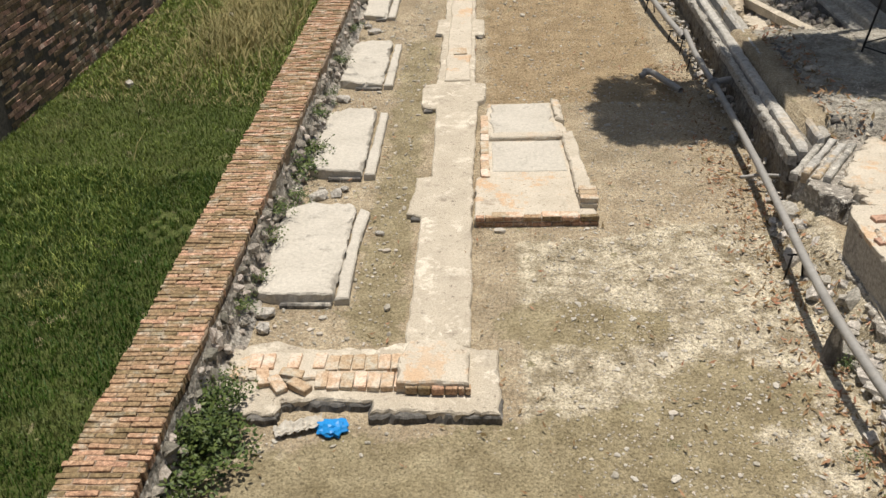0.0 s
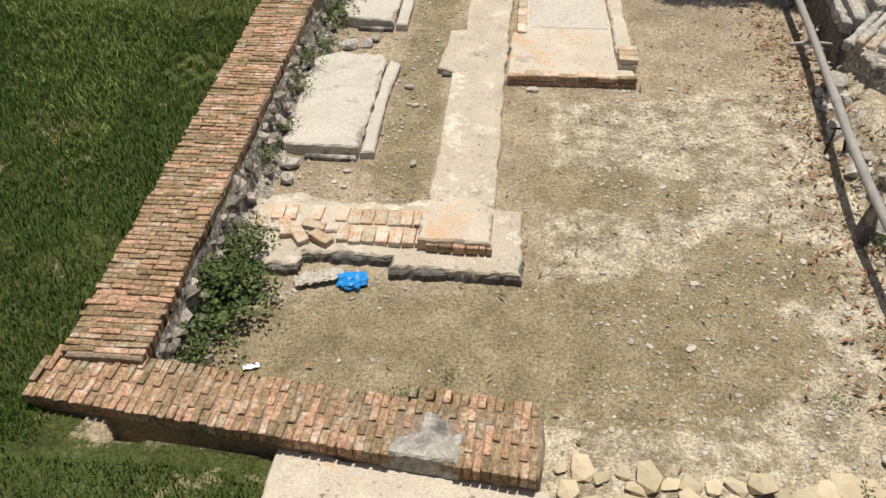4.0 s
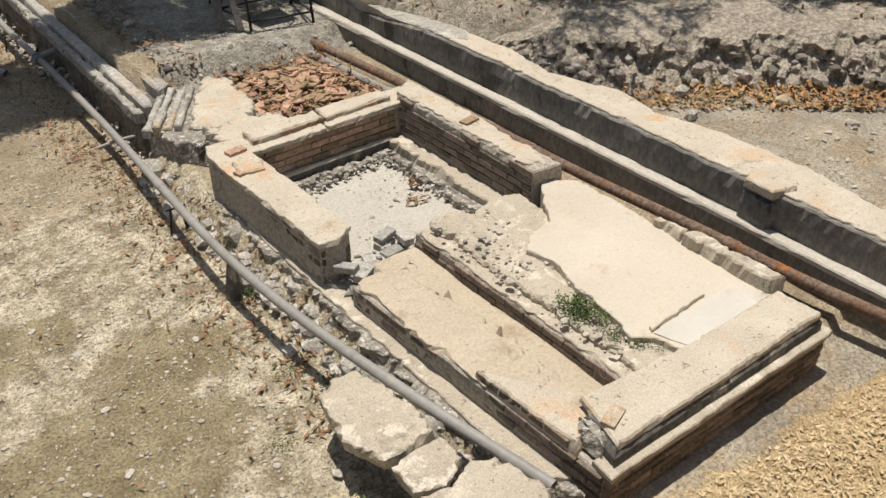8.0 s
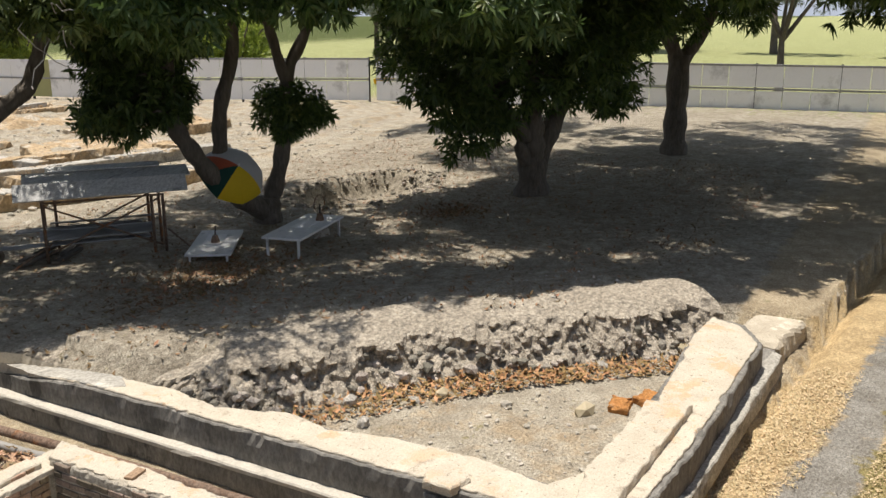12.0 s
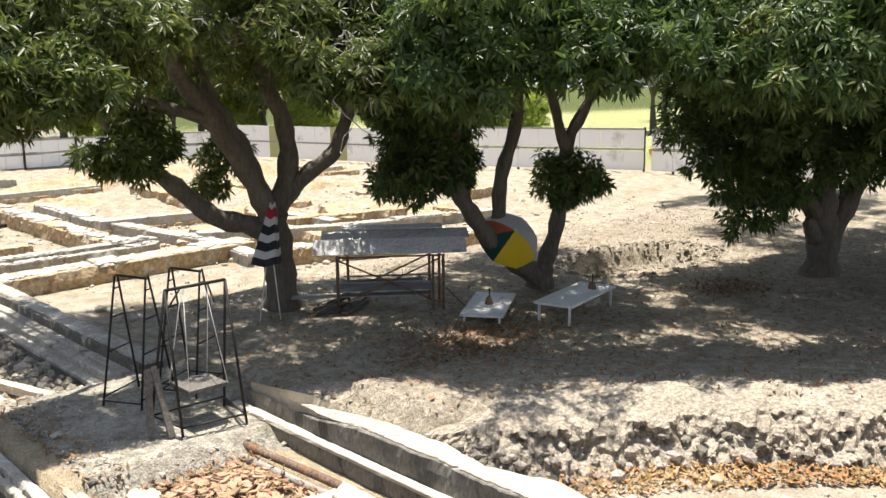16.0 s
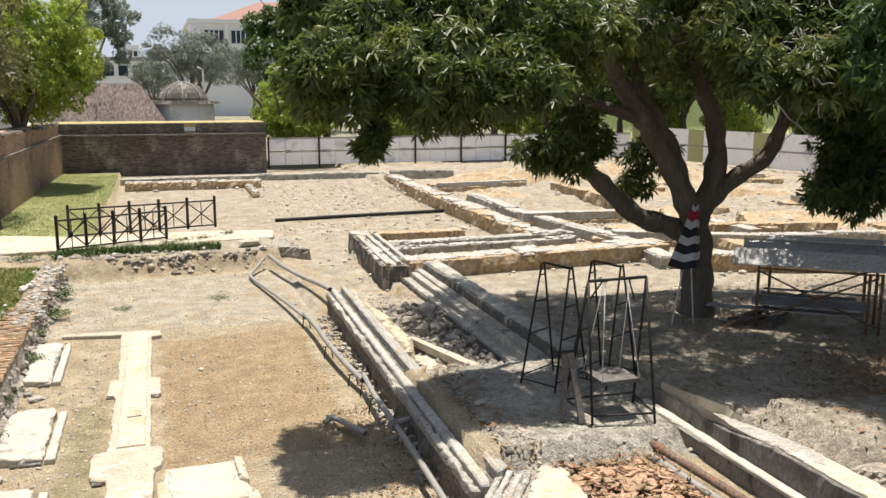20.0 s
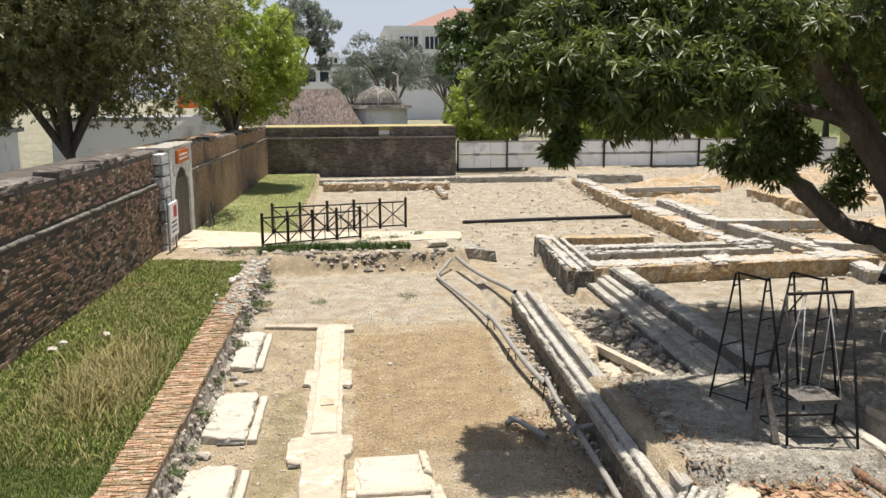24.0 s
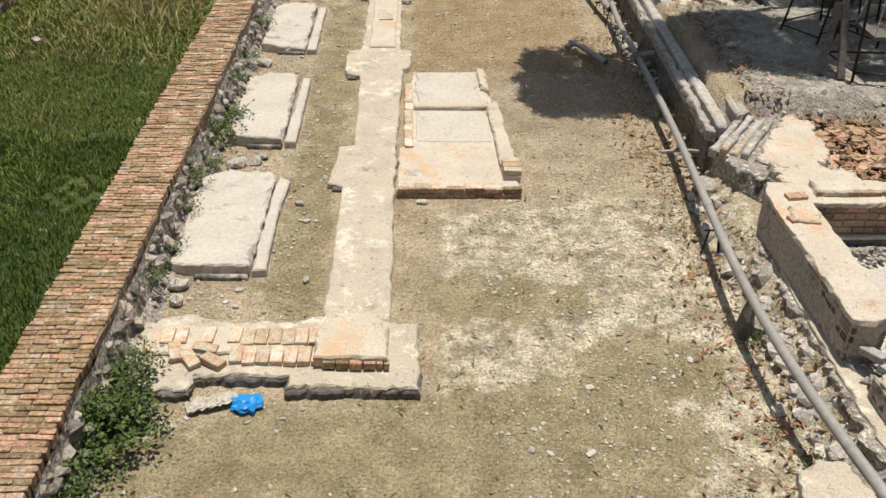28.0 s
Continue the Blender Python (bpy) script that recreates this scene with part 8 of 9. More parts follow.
# ---- hoardings ----
def hoarding(name, a, b, z0, z1, n, mat_of, label, gap=True):
    h = thing(name, label, "hoarding", group="hoardings round the dig")
    a, b = Vector((*a, 0)), Vector((*b, 0))
    d = (b - a) / n
    nrm = Vector((-d.y, d.x, 0)).normalized()
    ang = math.degrees(math.atan2(d.y, d.x))
    L = d.length
    mid_ = (z0 + z1) / 2
    for i in range(n):
        c = a + d * (i + 0.5)
        for lo, hi in (((z0, mid_ - 0.08), (mid_ + 0.08, z1)) if gap else ((z0, z1),)):
            ob = part("panel", box(-L / 2 + 0.012, L / 2 - 0.012, -0.02, 0.02, lo, hi), mat_of(i), h)
            ob.matrix_basis = pose(c.x, c.y, 0, 0, 0, ang)
        if i % 3 == 0:
            ob = part("post", box(-0.05, 0.05, -0.16, -0.05, z0 - 0.2, z1 + 0.06), M["iron"], h)
            ob.matrix_basis = pose(*(a + d * i), 0, 0, ang)
    for z in ((mid_, z1 - 0.03) if gap else (mid_,)):
        ob = part("rail", box(-(b - a).length / 2, (b - a).length / 2, -0.05, 0.05, z - 0.045, z + 0.045), M["board"], h)
        ob.matrix_basis = pose(*((a + b) / 2), 0, 0, ang)
    return h


M["yellow_panel"] = plain("yellow_green_panel", (0.4, 0.4, 0.19))
EASTH = hoarding("hoarding", (44.2, 0), (40.6, 26), 0.55, 2.75, 22, lambda i: M["white"], "white sheet hoarding in two tiers on dark posts")
hoarding("hoarding", (40.5, 26.4), (35.8, 37), 0.55, 2.75, 10, lambda i: M["white"], "white sheet hoarding in two tiers on dark posts")
hoarding("hoarding", (35.6, 37.3), (31.5, 55), 0.55, 2.6, 14, lambda i: (M["white"], M["yellow_panel"], M["white"], M["white"])[i % 4], "yellow-green and white panel hoarding", gap=False)
hoarding("hoarding", (6.5, 55.2), (31.4, 55.2), 0.5, 2.15, 24, lambda i: M["white"], "white corrugated hoarding at the end of the dig")
M["warning"] = plain("warning_yellow", (0.75, 0.45, 0.02))
for h_, x, y in ((EASTH, 40.72, 25.6),):
    ob = part("yellow_sheet", box(-0.6, 0.6, -0.02, 0.02, -0.14, 0.14), M["warning"], h_, "yellow sheet hung on the rail")
    ob.matrix_basis = pose(x, y, 1.65, 0, 12, 98)

# ---- buildings beyond ----
roofmat = material("mossy_tile_roof", (0.06, 0.048, 0.042), (0.19, 0.148, 0.125), grain=5, patch=0.7, bump=0.4, stain=(0.4, 0.39, 0.37), stain_size=0.35, stain_cut=0.64, stretch=(1.6, 0.5, 0.5), grit=0.5, grit_size=4, chip=(0.03, 0.03, 0.03), chip_size=0.8)
old = thing("long_building", "long old building with a blackened tile roof", "building")
bm = bmesh.new()
P = [(-7.5, 60, 2.6), (1.0, 60, 2.6), (-0.9, 66, 5.5), (-6.0, 66, 5.5), (-7.5, 72, 2.6), (1.0, 72, 2.6)]
v = [bm.verts.new(p) for p in P]
for q in ((0, 1, 2, 3), (4, 3, 2, 5), (1, 5, 2), (0, 3, 4)):
    bm.faces.new([v[i] for i in q])
part("roof", bm, roofmat, old)
part("wall", box(-7.2, 0.7, 60.4, 71.6, 0.3, 2.7), M["white"], old)
annex = thing("white_annex", "small white gabled annex behind the fort wall", "building")
bm = bmesh.new()
v = [bm.verts.new(p) for p in ((-11.5, 58, 0.3), (-7.2, 58, 0.3), (-7.2, 58, 2.6), (-9.3, 58, 4.3), (-11.5, 58, 2.8), (-11.5, 64, 0.3), (-7.2, 64, 0.3), (-7.2, 64, 2.6), (-9.3, 64, 4.3), (-11.5, 64, 2.8))]
for q in ((0, 1, 2, 3, 4), (1, 6, 7, 2), (2, 7, 8, 3), (3, 8, 9, 4), (4, 9, 5, 0)):
    bm.faces.new([v[i] for i in q])
part("wall", bm, M["white"], annex)
hut = thing("domed_hut", "octagonal white hut with a blackened ribbed dome", "hut")
bm = bmesh.new()
bmesh.ops.create_cone(bm, cap_ends=True, segments=8, radius1=2.3, radius2=2.3, depth=3.6, matrix=Matrix.Translation((1.9, 66, 2.3)) @ Matrix.Rotation(radians(22.5), 4, 'Z'))
part("wall", bm, M["white"], hut)
bm = bmesh.new()
bmesh.ops.create_cone(bm, cap_ends=True, segments=16, radius1=2.6, radius2=2.5, depth=0.22, matrix=Matrix.Translation((1.9, 66, 4.2)))
part("eaves", bm, M["soot_shade"], hut)
bm = bmesh.new()
bmesh.ops.create_uvsphere(bm, u_segments=20, v_segments=12, radius=1.75, matrix=Matrix.Translation((1.9, 66, 4.1)) @ Matrix.Diagonal((1, 1, 0.84, 1)))
part("dome", bm, M["soot_shade"], hut)
for k in range(8):
    a = k * math.pi / 4
    bm = bmesh.new()
    tube(bm, [(1.9 + 1.78 * math.cos(a) * math.cos(q), 66 + 1.78 * math.sin(a) * math.cos(q), 4.1 + 1.5 * math.sin(q)) for q in np.linspace(0.1, 1.5, 7)], 0.05, 5)
    part("rib", bm, M["plaster"], hut)
bm = bmesh.new()
tube(bm, [(3.6, 70, 0.5), (3.6, 70, 6.6)], 0.06, 6)
tube(bm, [(3.6, 70, 6.5), (3.2, 70, 6.7)], 0.1, 6)
tagged(part("street_lamp", bm, M["plaster"]), "slim grey street lamp behind the hut", "street lamp")
big = thing("white_office_building", "large pale office building with a red hipped roof", "building")
M["office"] = material("office_paint", (0.74, 0.74, 0.73), (0.84, 0.83, 0.82), grain=0.3, patch=0.05, bump=0)
M["window_glass"] = plain("dark_window", (0.03, 0.04, 0.05), rough=0.15)
M["red_roof"] = plain("red_roof_tile", (0.3, 0.165, 0.125))
part("wall", box(6.8, 60, 165, 190, 0, 16.6), M["office"], big)
part("cornice", box(6.4, 60.4, 164.5, 190.5, 16.6, 17.3), M["office"], big)
bm = bmesh.new()
v = [bm.verts.new(p) for p in ((10.5, 165, 17.3), (60, 165, 17.3), (60, 190, 17.3), (10.5, 190, 17.3), (20, 177, 21.5), (48, 177, 22))]
for q in ((0, 1, 5, 4), (2, 3, 4, 5), (1, 2, 5), (3, 0, 4)):
    bm.faces.new([v[i] for i in q])
part("roof", bm, M["red_roof"], big)
for fl in range(2):
    for k in range(9):
        w = part("window", box(9.2 + k * 4.6, 12.4 + k * 4.6, 164.8, 165.1, 13.2 - fl * 4.2, 15.4 - fl * 4.2), M["window_glass"], big)
        for j in range(1, 4):
            part("mullion", box(9.2 + k * 4.6 + j * 0.8 - 0.07, 9.2 + k * 4.6 + j * 0.8 + 0.07, 164.7, 164.8, 13.2 - fl * 4.2, 15.4 - fl * 4.2), M["office"], w)
        if fl == 0:
            part("pilaster", box(8.0 + k * 4.6, 8.6 + k * 4.6, 164.6, 165.0, 9, 16.6), M["office"], big)
low = thing("pale_block", "low pale distant block with a flat roof", "building")
part("wall", box(-8, 1.2, 150, 170, 0, 9.5), M["office"], low)
part("parapet", box(-8.3, 1.5, 149.7, 170.3, 9.5, 10.1), M["board"], low)
for k in range(4):
    part("window", box(-7 + k * 2.1, -5.6 + k * 2.1, 149.9, 150.1, 7.2, 8.8), M["window_glass"], low)
tower = thing("pale_block", "pale distant tower block with stacked windows", "building")
part("wall", box(-9, -3, 260, 280, 0, 17), M["office"], tower)
for fl in range(3):
    for k in range(4):
        part("window", box(-8.5 + k * 1.4, -7.6 + k * 1.4, 259.9, 260.1, 8 + fl * 3, 9.4 + fl * 3), M["window_glass"], tower)
for k, (x, y, w, h) in enumerate(((-20, 62, 9, 3.4), (-30, 50, 10, 3.0))):
    sh = thing("pale_shed", "low pale shed behind the fort wall", "shed", group="sheds behind the fort wall")
    part("wall", box(x, x + w, y, y + 6, 0.3, h), M["white"], sh)
    part("roof", box(x - 0.3, x + w + 0.3, y - 0.3, y + 6.3, h, h + 0.25), M["board"], sh)
cone = tagged(part("orange_spire", lump([(-12.0, 64), (-10.6, 64), (-10.6, 65), (-12.0, 65)], 4.2, 5.2, step=0.4, jit=0.1), M["orange"]), "orange roof ornament behind the annex", "ornament")

# the rampart under the viewpoint
structure("rampart", lump([(-9, -12), (14, -12), (14, -1.0), (-9, -1.0)], -0.2, 3.2, step=2, jit=0.02), "fort", "earth-filled brick rampart of the fort", "rampart")
structure("rampart_walk", lump([(-9, -12), (14, -12), (14, -1.05), (-9, -1.05)], 3.15, 3.3, step=0.6, jit=0.03, rings=1), "lime", "trodden earth walk on top of the rampart", "path")
structure("viewing_ledge", lump([(-0.9, -1.1), (0.9, -1.1), (0.9, 0.35), (-0.9, 0.35)], -0.1, 3.25, step=0.4, jit=0.01), "plaster", "projecting ledge of the rampart", "ledge")


# ---- loose stuff on the ground ----
def region(n, x0, x1, y0, y1, ok=None):
    x, y = rng.uniform(x0, x1, n), rng.uniform(y0, y1, n)
    if ok is not None:
        m = ok(x, y)
        x, y = x[m], y[m]
    return x, y


def off_works(x, y):
    """Clear of the walk, the plot, the footing and the graves."""
    a = (x > -1.1) & (x < -0.3) & (y > 6.1) & (y < 19.2)
    b = (x > -0.35) & (x < 1.05) & (y > 8.4) & (y < 11.8)
    c = (x < -0.1) & (y > 5.2) & (y < 6.25)
    d = (x < -1.55) & (((y > 6.9) & (y < 8.95)) | ((y > 9.6) & (y < 11.75)) | ((y > 12.6) & (y < 14.75)) | ((y > 16.1) & (y < 18.7)))
    return ~(a | b | c | d)


x, y = region(14000, -2.45, 2.95, 3.4, 12.5, lambda x, y: off_works(x, y) & ((np.hypot((x + 1.0) / 1.5, (y - 4.4) / 0.6) > 1) | (rng.uniform(0, 1, len(x)) < 0.08)) & (rng.uniform(0, 1, len(x)) < 0.35 + 0.65 * (x > 0.4)))
tagged(scatter_stones("pebbles", on_ground(x, y), rng.gamma(1.3, 0.0048, len(x)) + 0.004, M["pebble"]), "pale pebbles and plaster crumbs strewn over the earth", "pebbles", kind="stuff")
x, y = region(3600, -2.3, 3.0, 12.5, 25, off_works)
tagged(scatter_stones("pebbles", on_ground(x, y), rng.gamma(1.3, 0.007, len(x)) + 0.005, M["pebble"]), "pale pebbles strewn along the strip", "pebbles", kind="stuff")
x, y = region(1100, 0.3, 2.9, 2.9, 9.5, lambda x, y: off_works(x, y) & (rng.uniform(0, 1, len(x)) < 0.15 + 0.28 * x))
tagged(scatter_stones("plaster_flakes", on_ground(x, y), np.minimum(rng.gamma(1.0, 0.008, len(x)) + 0.007, 0.05), M["grave"], flat=0.35), "flat white flakes of plaster strewn on the earth", "plaster", kind="stuff")
x, y = region(420, -2.2, 2.7, 3.5, 24, off_works)
tagged(scatter_stones("plaster_flakes", on_ground(x, y), np.minimum(rng.gamma(1.2, 0.01, len(x)) + 0.009, 0.055), M["grave"], flat=0.4), "stray white plaster flakes along the strip", "plaster", kind="stuff")
x, y = region(900, -2.4, -1.1, 6.2, 19, off_works)
tagged(scatter_stones("pebbles", on_ground(x, y), rng.gamma(1.7, 0.0075, len(x)) + 0.007, M["pebble"]), "plaster crumbs between the graves", "pebbles", kind="stuff")
x, y = region(2400, 6.9, 13.8, 1.6, 11, lambda x, y: (bank_dist(x, y) > 0.9) & (bank_dist(x, y) < 2.4))
tagged(scatter_stones("bank_stones", on_ground(x, y), rng.gamma(1.4, 0.008, len(x)) + 0.006, M["stone"], flat=0.8, sink=0.5), "broken stones strewn on top of the bank", "stones", kind="stuff")
x, y = region(900, 7.2, 13, 2.4, 6.5, lambda x, y: bank_dist(x, y) < 0)
tagged(scatter_stones("pit_grit", on_ground(x, y), rng.gamma(2, 0.008, len(x)) + 0.006, M["pebble"]), "pale grit on the pit floor", "grit", kind="stuff")
x, y = region(2600, 3.9, 6.4, 9.5, 20.5)
tagged(scatter_stones("ledge_grit", on_ground(x, y), rng.gamma(1.5, 0.008, len(x)) + 0.005, M["pebble"]), "grey crumbs over the ledge and channel", "grit", kind="stuff")
x, y = region(900, 4.25, 5.5, 13.1, 18.6)
tagged(scatter_stones("channel_clods", on_ground(x, y), rng.gamma(1.8, 0.024, len(x)) + 0.015, M["scarp_stone"], flat=0.8), "dark broken clods in the channel", "rubble", kind="stuff")
x, y = region(1800, 16, 21.8, 10.3, 14.6, lambda x, y: np.abs(np.hypot((x - 19.2) / 2.6, (y - 12.4) / 1.5) - 0.85) < 0.25)
tagged(scatter_stones("hollow_stones", on_ground(x, y), np.minimum(rng.gamma(1.8, 0.02, len(x)) + 0.012, 0.09), M["scarp_stone"]), "stones round the rim of the hollow", "stones", kind="stuff")
for px, py, s in ((9.78, 3.15, .15), (9.35, 4.85, .16), (9.05, 5.1, .1), (8.6, 5.75, .14), (12.3, 2.6, .17), (8.2, 5.3, .14), (11.2, 3.4, .12)):
    tagged(scatter_stones("boulder", on_ground(np.array([px]), np.array([py])), [s], M["yellow_stone"] if s > 0.14 else M["stone"], flat=0.7), "pale broken lump of masonry in the pit", "stone", group="lumps in the pit")
for k, (px, py, a) in enumerate(((10.1, 2.8, 12), (10.46, 2.56, -10))):
    tin = tagged(part("rusty_tin", lump([(-0.19, -0.12), (0.17, -0.14), (0.19, 0.1), (-0.15, 0.13)], 0, 0.09, step=0.05, jit=0.025, seed=k), material("orange_rust", (0.3, 0.12, 0.035), (0.48, 0.24, 0.08), grain=20, patch=5, bump=0.6, stain=(0.38, 0.3, 0.2), stain_size=5, grit=0.3)),
                 "crushed bright orange rusted tin on the pit floor", "tin", group="rusted tins in the pit")
    tin.matrix_basis = pose(px, py, float(ground_z(px, py)), 0, 0, a)

# dry leaves
x, y = region(19000, 7.4, 13.0, 1.8, 7.0, lambda x, y: (np.abs(bank_dist(x, y) + 0.2) < 0.3) & (rng.uniform(0, 1, len(x)) < np.exp(-((x - 10.3) / 2.2) ** 2)))
lp = on_ground(x, y)
tagged(scatter_leaves("leaf_litter", lp + np.stack([0 * x, 0 * x, rng.uniform(0, 0.05, len(x))], 1), 0.12, M["drift_leaf"], ratio=0.3), "drift of curled orange-brown mango leaves", "leaves", kind="stuff")
x, y = region(3400, 1.6, 3.1, 4.0, 13.5, lambda x, y: rng.uniform(0, 1, len(x)) < np.exp(-((x - 2.75) / 0.36) ** 2) * (0.4 + 0.6 * (ripple(x, y) > -0.1)))
tagged(scatter_leaves("leaf_litter", on_ground(x, y), 0.085, M["dry_leaf"], ratio=0.3), "brown dry leaves along the pipe", "leaves", kind="stuff")
x, y = region(620, -2.2, 2.6, 3.5, 20)
tagged(scatter_leaves("leaf_litter", on_ground(x, y) + np.array([0, 0, 0.02]), 0.07, M["dry_leaf"], ratio=0.3), "scattered small dry leaves on the strip", "leaves", kind="stuff")
x, y = region(9000, 6.8, 27, 3.0, 16.5, lambda x, y: bank_dist(x, y) > 0.5)
tagged(scatter_leaves("leaf_litter", on_ground(x, y), 0.11, M["dry_leaf"], ratio=0.3), "thin scatter of dry leaves under the trees", "leaves", kind="stuff")
x, y = rng.normal(17.6, 0.55, 420), rng.normal(9.1, 0.35, 420)
tagged(scatter_leaves("leaf_litter", on_ground(x, y), 0.12, M["dry_leaf"], ratio=0.4), "swept heap of brown leaves near the dense tree", "leaves", kind="stuff")
x = rng.normal(11.0, 1.0, 1500)
y = rng.normal(10.3, 0.6, 1500)
tagged(scatter_leaves("leaf_litter", on_ground(x, y), 0.12, M["dry_leaf"], ratio=0.3), "patch of red-brown leaves on the terrace", "leaves", kind="stuff")
x, y = region(300, 3.75, 4.3, 9.3, 14)
tagged(scatter_leaves("leaf_litter", on_ground(x, y) + np.array([0, 0, 0.02]), 0.11, M["dry_leaf"], ratio=0.3), "dry leaves behind the moulded wall", "leaves", kind="stuff")
for px, py, pz in ((4.75, 6.0, .26), (4.6, 5.35, .26), (4.95, 6.25, .26), (3.95, 3.2, .34), (3.85, 2.9, .34)):
    q = rng.normal(0, 0.07, (14, 2))
    tagged(scatter_leaves("leaf_clump", np.stack([px + q[:, 0], py + q[:, 1], np.full(14, pz)], 1), 0.13, M["dry_leaf"], ratio=0.3), "few curled brown leaves on the cell floor", "leaves", group="leaf clumps in the cell")

# wood chips
x, y = region(36000, 3.3, 12.5, -1.6, 2.2, lambda x, y: y < chip_edge(x) - 0.01)
keepc = ~(((x > 7.4) & (np.abs(y - 0.45) < 0.3) & (x < 9)) | ((x >= 9) & (np.abs(y - (0.35 - 0.11 * (x - 9))) < 0.27)))
x, y = x[keepc], y[keepc]
tagged(scatter_leaves("wood_chips", on_ground(x, y), 0.052, M["chip"], ratio=0.28, flat=0.3), "bed of pale yellow wood chips", "wood chips", kind="stuff")

# grass and weeds
def lawn_ok(x, y):
    return ripple(x * 1.7, y * 1.7) > -0.55


M["lush_mid"] = material("mixed_blade", (0.075, 0.12, 0.018), (0.17, 0.22, 0.045), rough=0.55, grain=3, patch=0.9, bump=0, random_tint=0.35, island=True, stain=(0.2, 0.2, 0.075), stain_size=0.8, stain_cut=0.55)
x, y = region(34000, -6.2, -3.15, 7.5, 13.5, lawn_ok)
tagged(scatter_blades("lawn", on_ground(x, y), 0.055, 0.0045, M["lush_mid"], lean=0.6), "short mixed green grass on the berm", "grass", kind="stuff")
x, y = region(15000, -6.2, -3.9, 5.4, 9.0, lambda x, y: (y + 1.1 * x + 1.6 * ripple(x * 1.4, y * 1.4) > 2.1))
tagged(scatter_blades("lawn", on_ground(x, y), 0.06, 0.0045, M["blade"], lean=0.7), "yellowing weeds among the grass by the fort wall", "grass", kind="stuff")
x, y = region(56000, -6.2, -3.15, 3.2, 9.0, lawn_ok)
tagged(scatter_blades("lawn", on_ground(x, y), 0.055, 0.0042, M["lush"], lean=0.6), "short uneven green grass on the berm", "grass", kind="stuff")
x, y = region(15000, -6.0, -3.14, 11.0, 25.2, lambda x, y: ripple(x * 1.1 + 3, y * 1.1) > -0.1)
tagged(scatter_blades("lawn", on_ground(x, y), 0.07, 0.008, M["straw"], lean=0.9), "dry straw-coloured grass among the green", "grass", kind="stuff")
x, y = region(46000, -6.12, -3.12, 11.5, 25.2, lawn_ok)
tagged(scatter_blades("lawn", on_ground(x, y), 0.06, 0.009, M["blade"], lean=0.6), "short yellowing grass on the berm", "grass", kind="stuff")
x, y = region(26000, -5.5, -2.1, 31, 54, lawn_ok)
tagged(scatter_blades("lawn", on_ground(x, y), 0.03, 0.011, M["blade"], lean=0.8), "green grass along the fort wall", "grass", kind="stuff")
x, y = region(16000, -4.4, -0.9, 1.2, 3.6, lambda x, y: lawn_ok(x, y) & ((y < 3.1) | (x < -3.3)))
tagged(scatter_blades("lawn", on_ground(x, y), 0.05, 0.0045, M["lush"], lean=0.6), "short grass below the low wall", "grass", kind="stuff")
x = np.minimum(rng.normal(-4.15, 0.42, 5000), -3.35)
y = rng.normal(14.6, 1.2, 5000)
tagged(scatter_blades("tall_grass", on_ground(x, y), 0.24, 0.007, M["straw"], lean=0.9), "tall dry straw-coloured grass tufts", "grass", kind="stuff")
x, y = region(2500, 8, 14, -2, 0.0, lambda x, y: y < 0.05 - 0.11 * (x - 9))
tagged(scatter_blades("verge_grass", on_ground(x, y), 0.06, 0.006, M["straw"], lean=0.8), "sparse dry verge grass", "grass", kind="stuff")


def weed(at, size, n, label):
    q = rng.normal(0, 1, (n, 3)) * np.array([size, size, size * 0.5])
    q[:, 2] = np.abs(q[:, 2])
    w = thing("weed", label, "weed", group="weeds in the dig")
    leaf_cloud("foliage", q + np.array(at), np.tile([0, 0, 1.0], (n, 1)), 5, size * 0.42, M["weed"], w, droop=0.1, ratio=0.5)
    return w


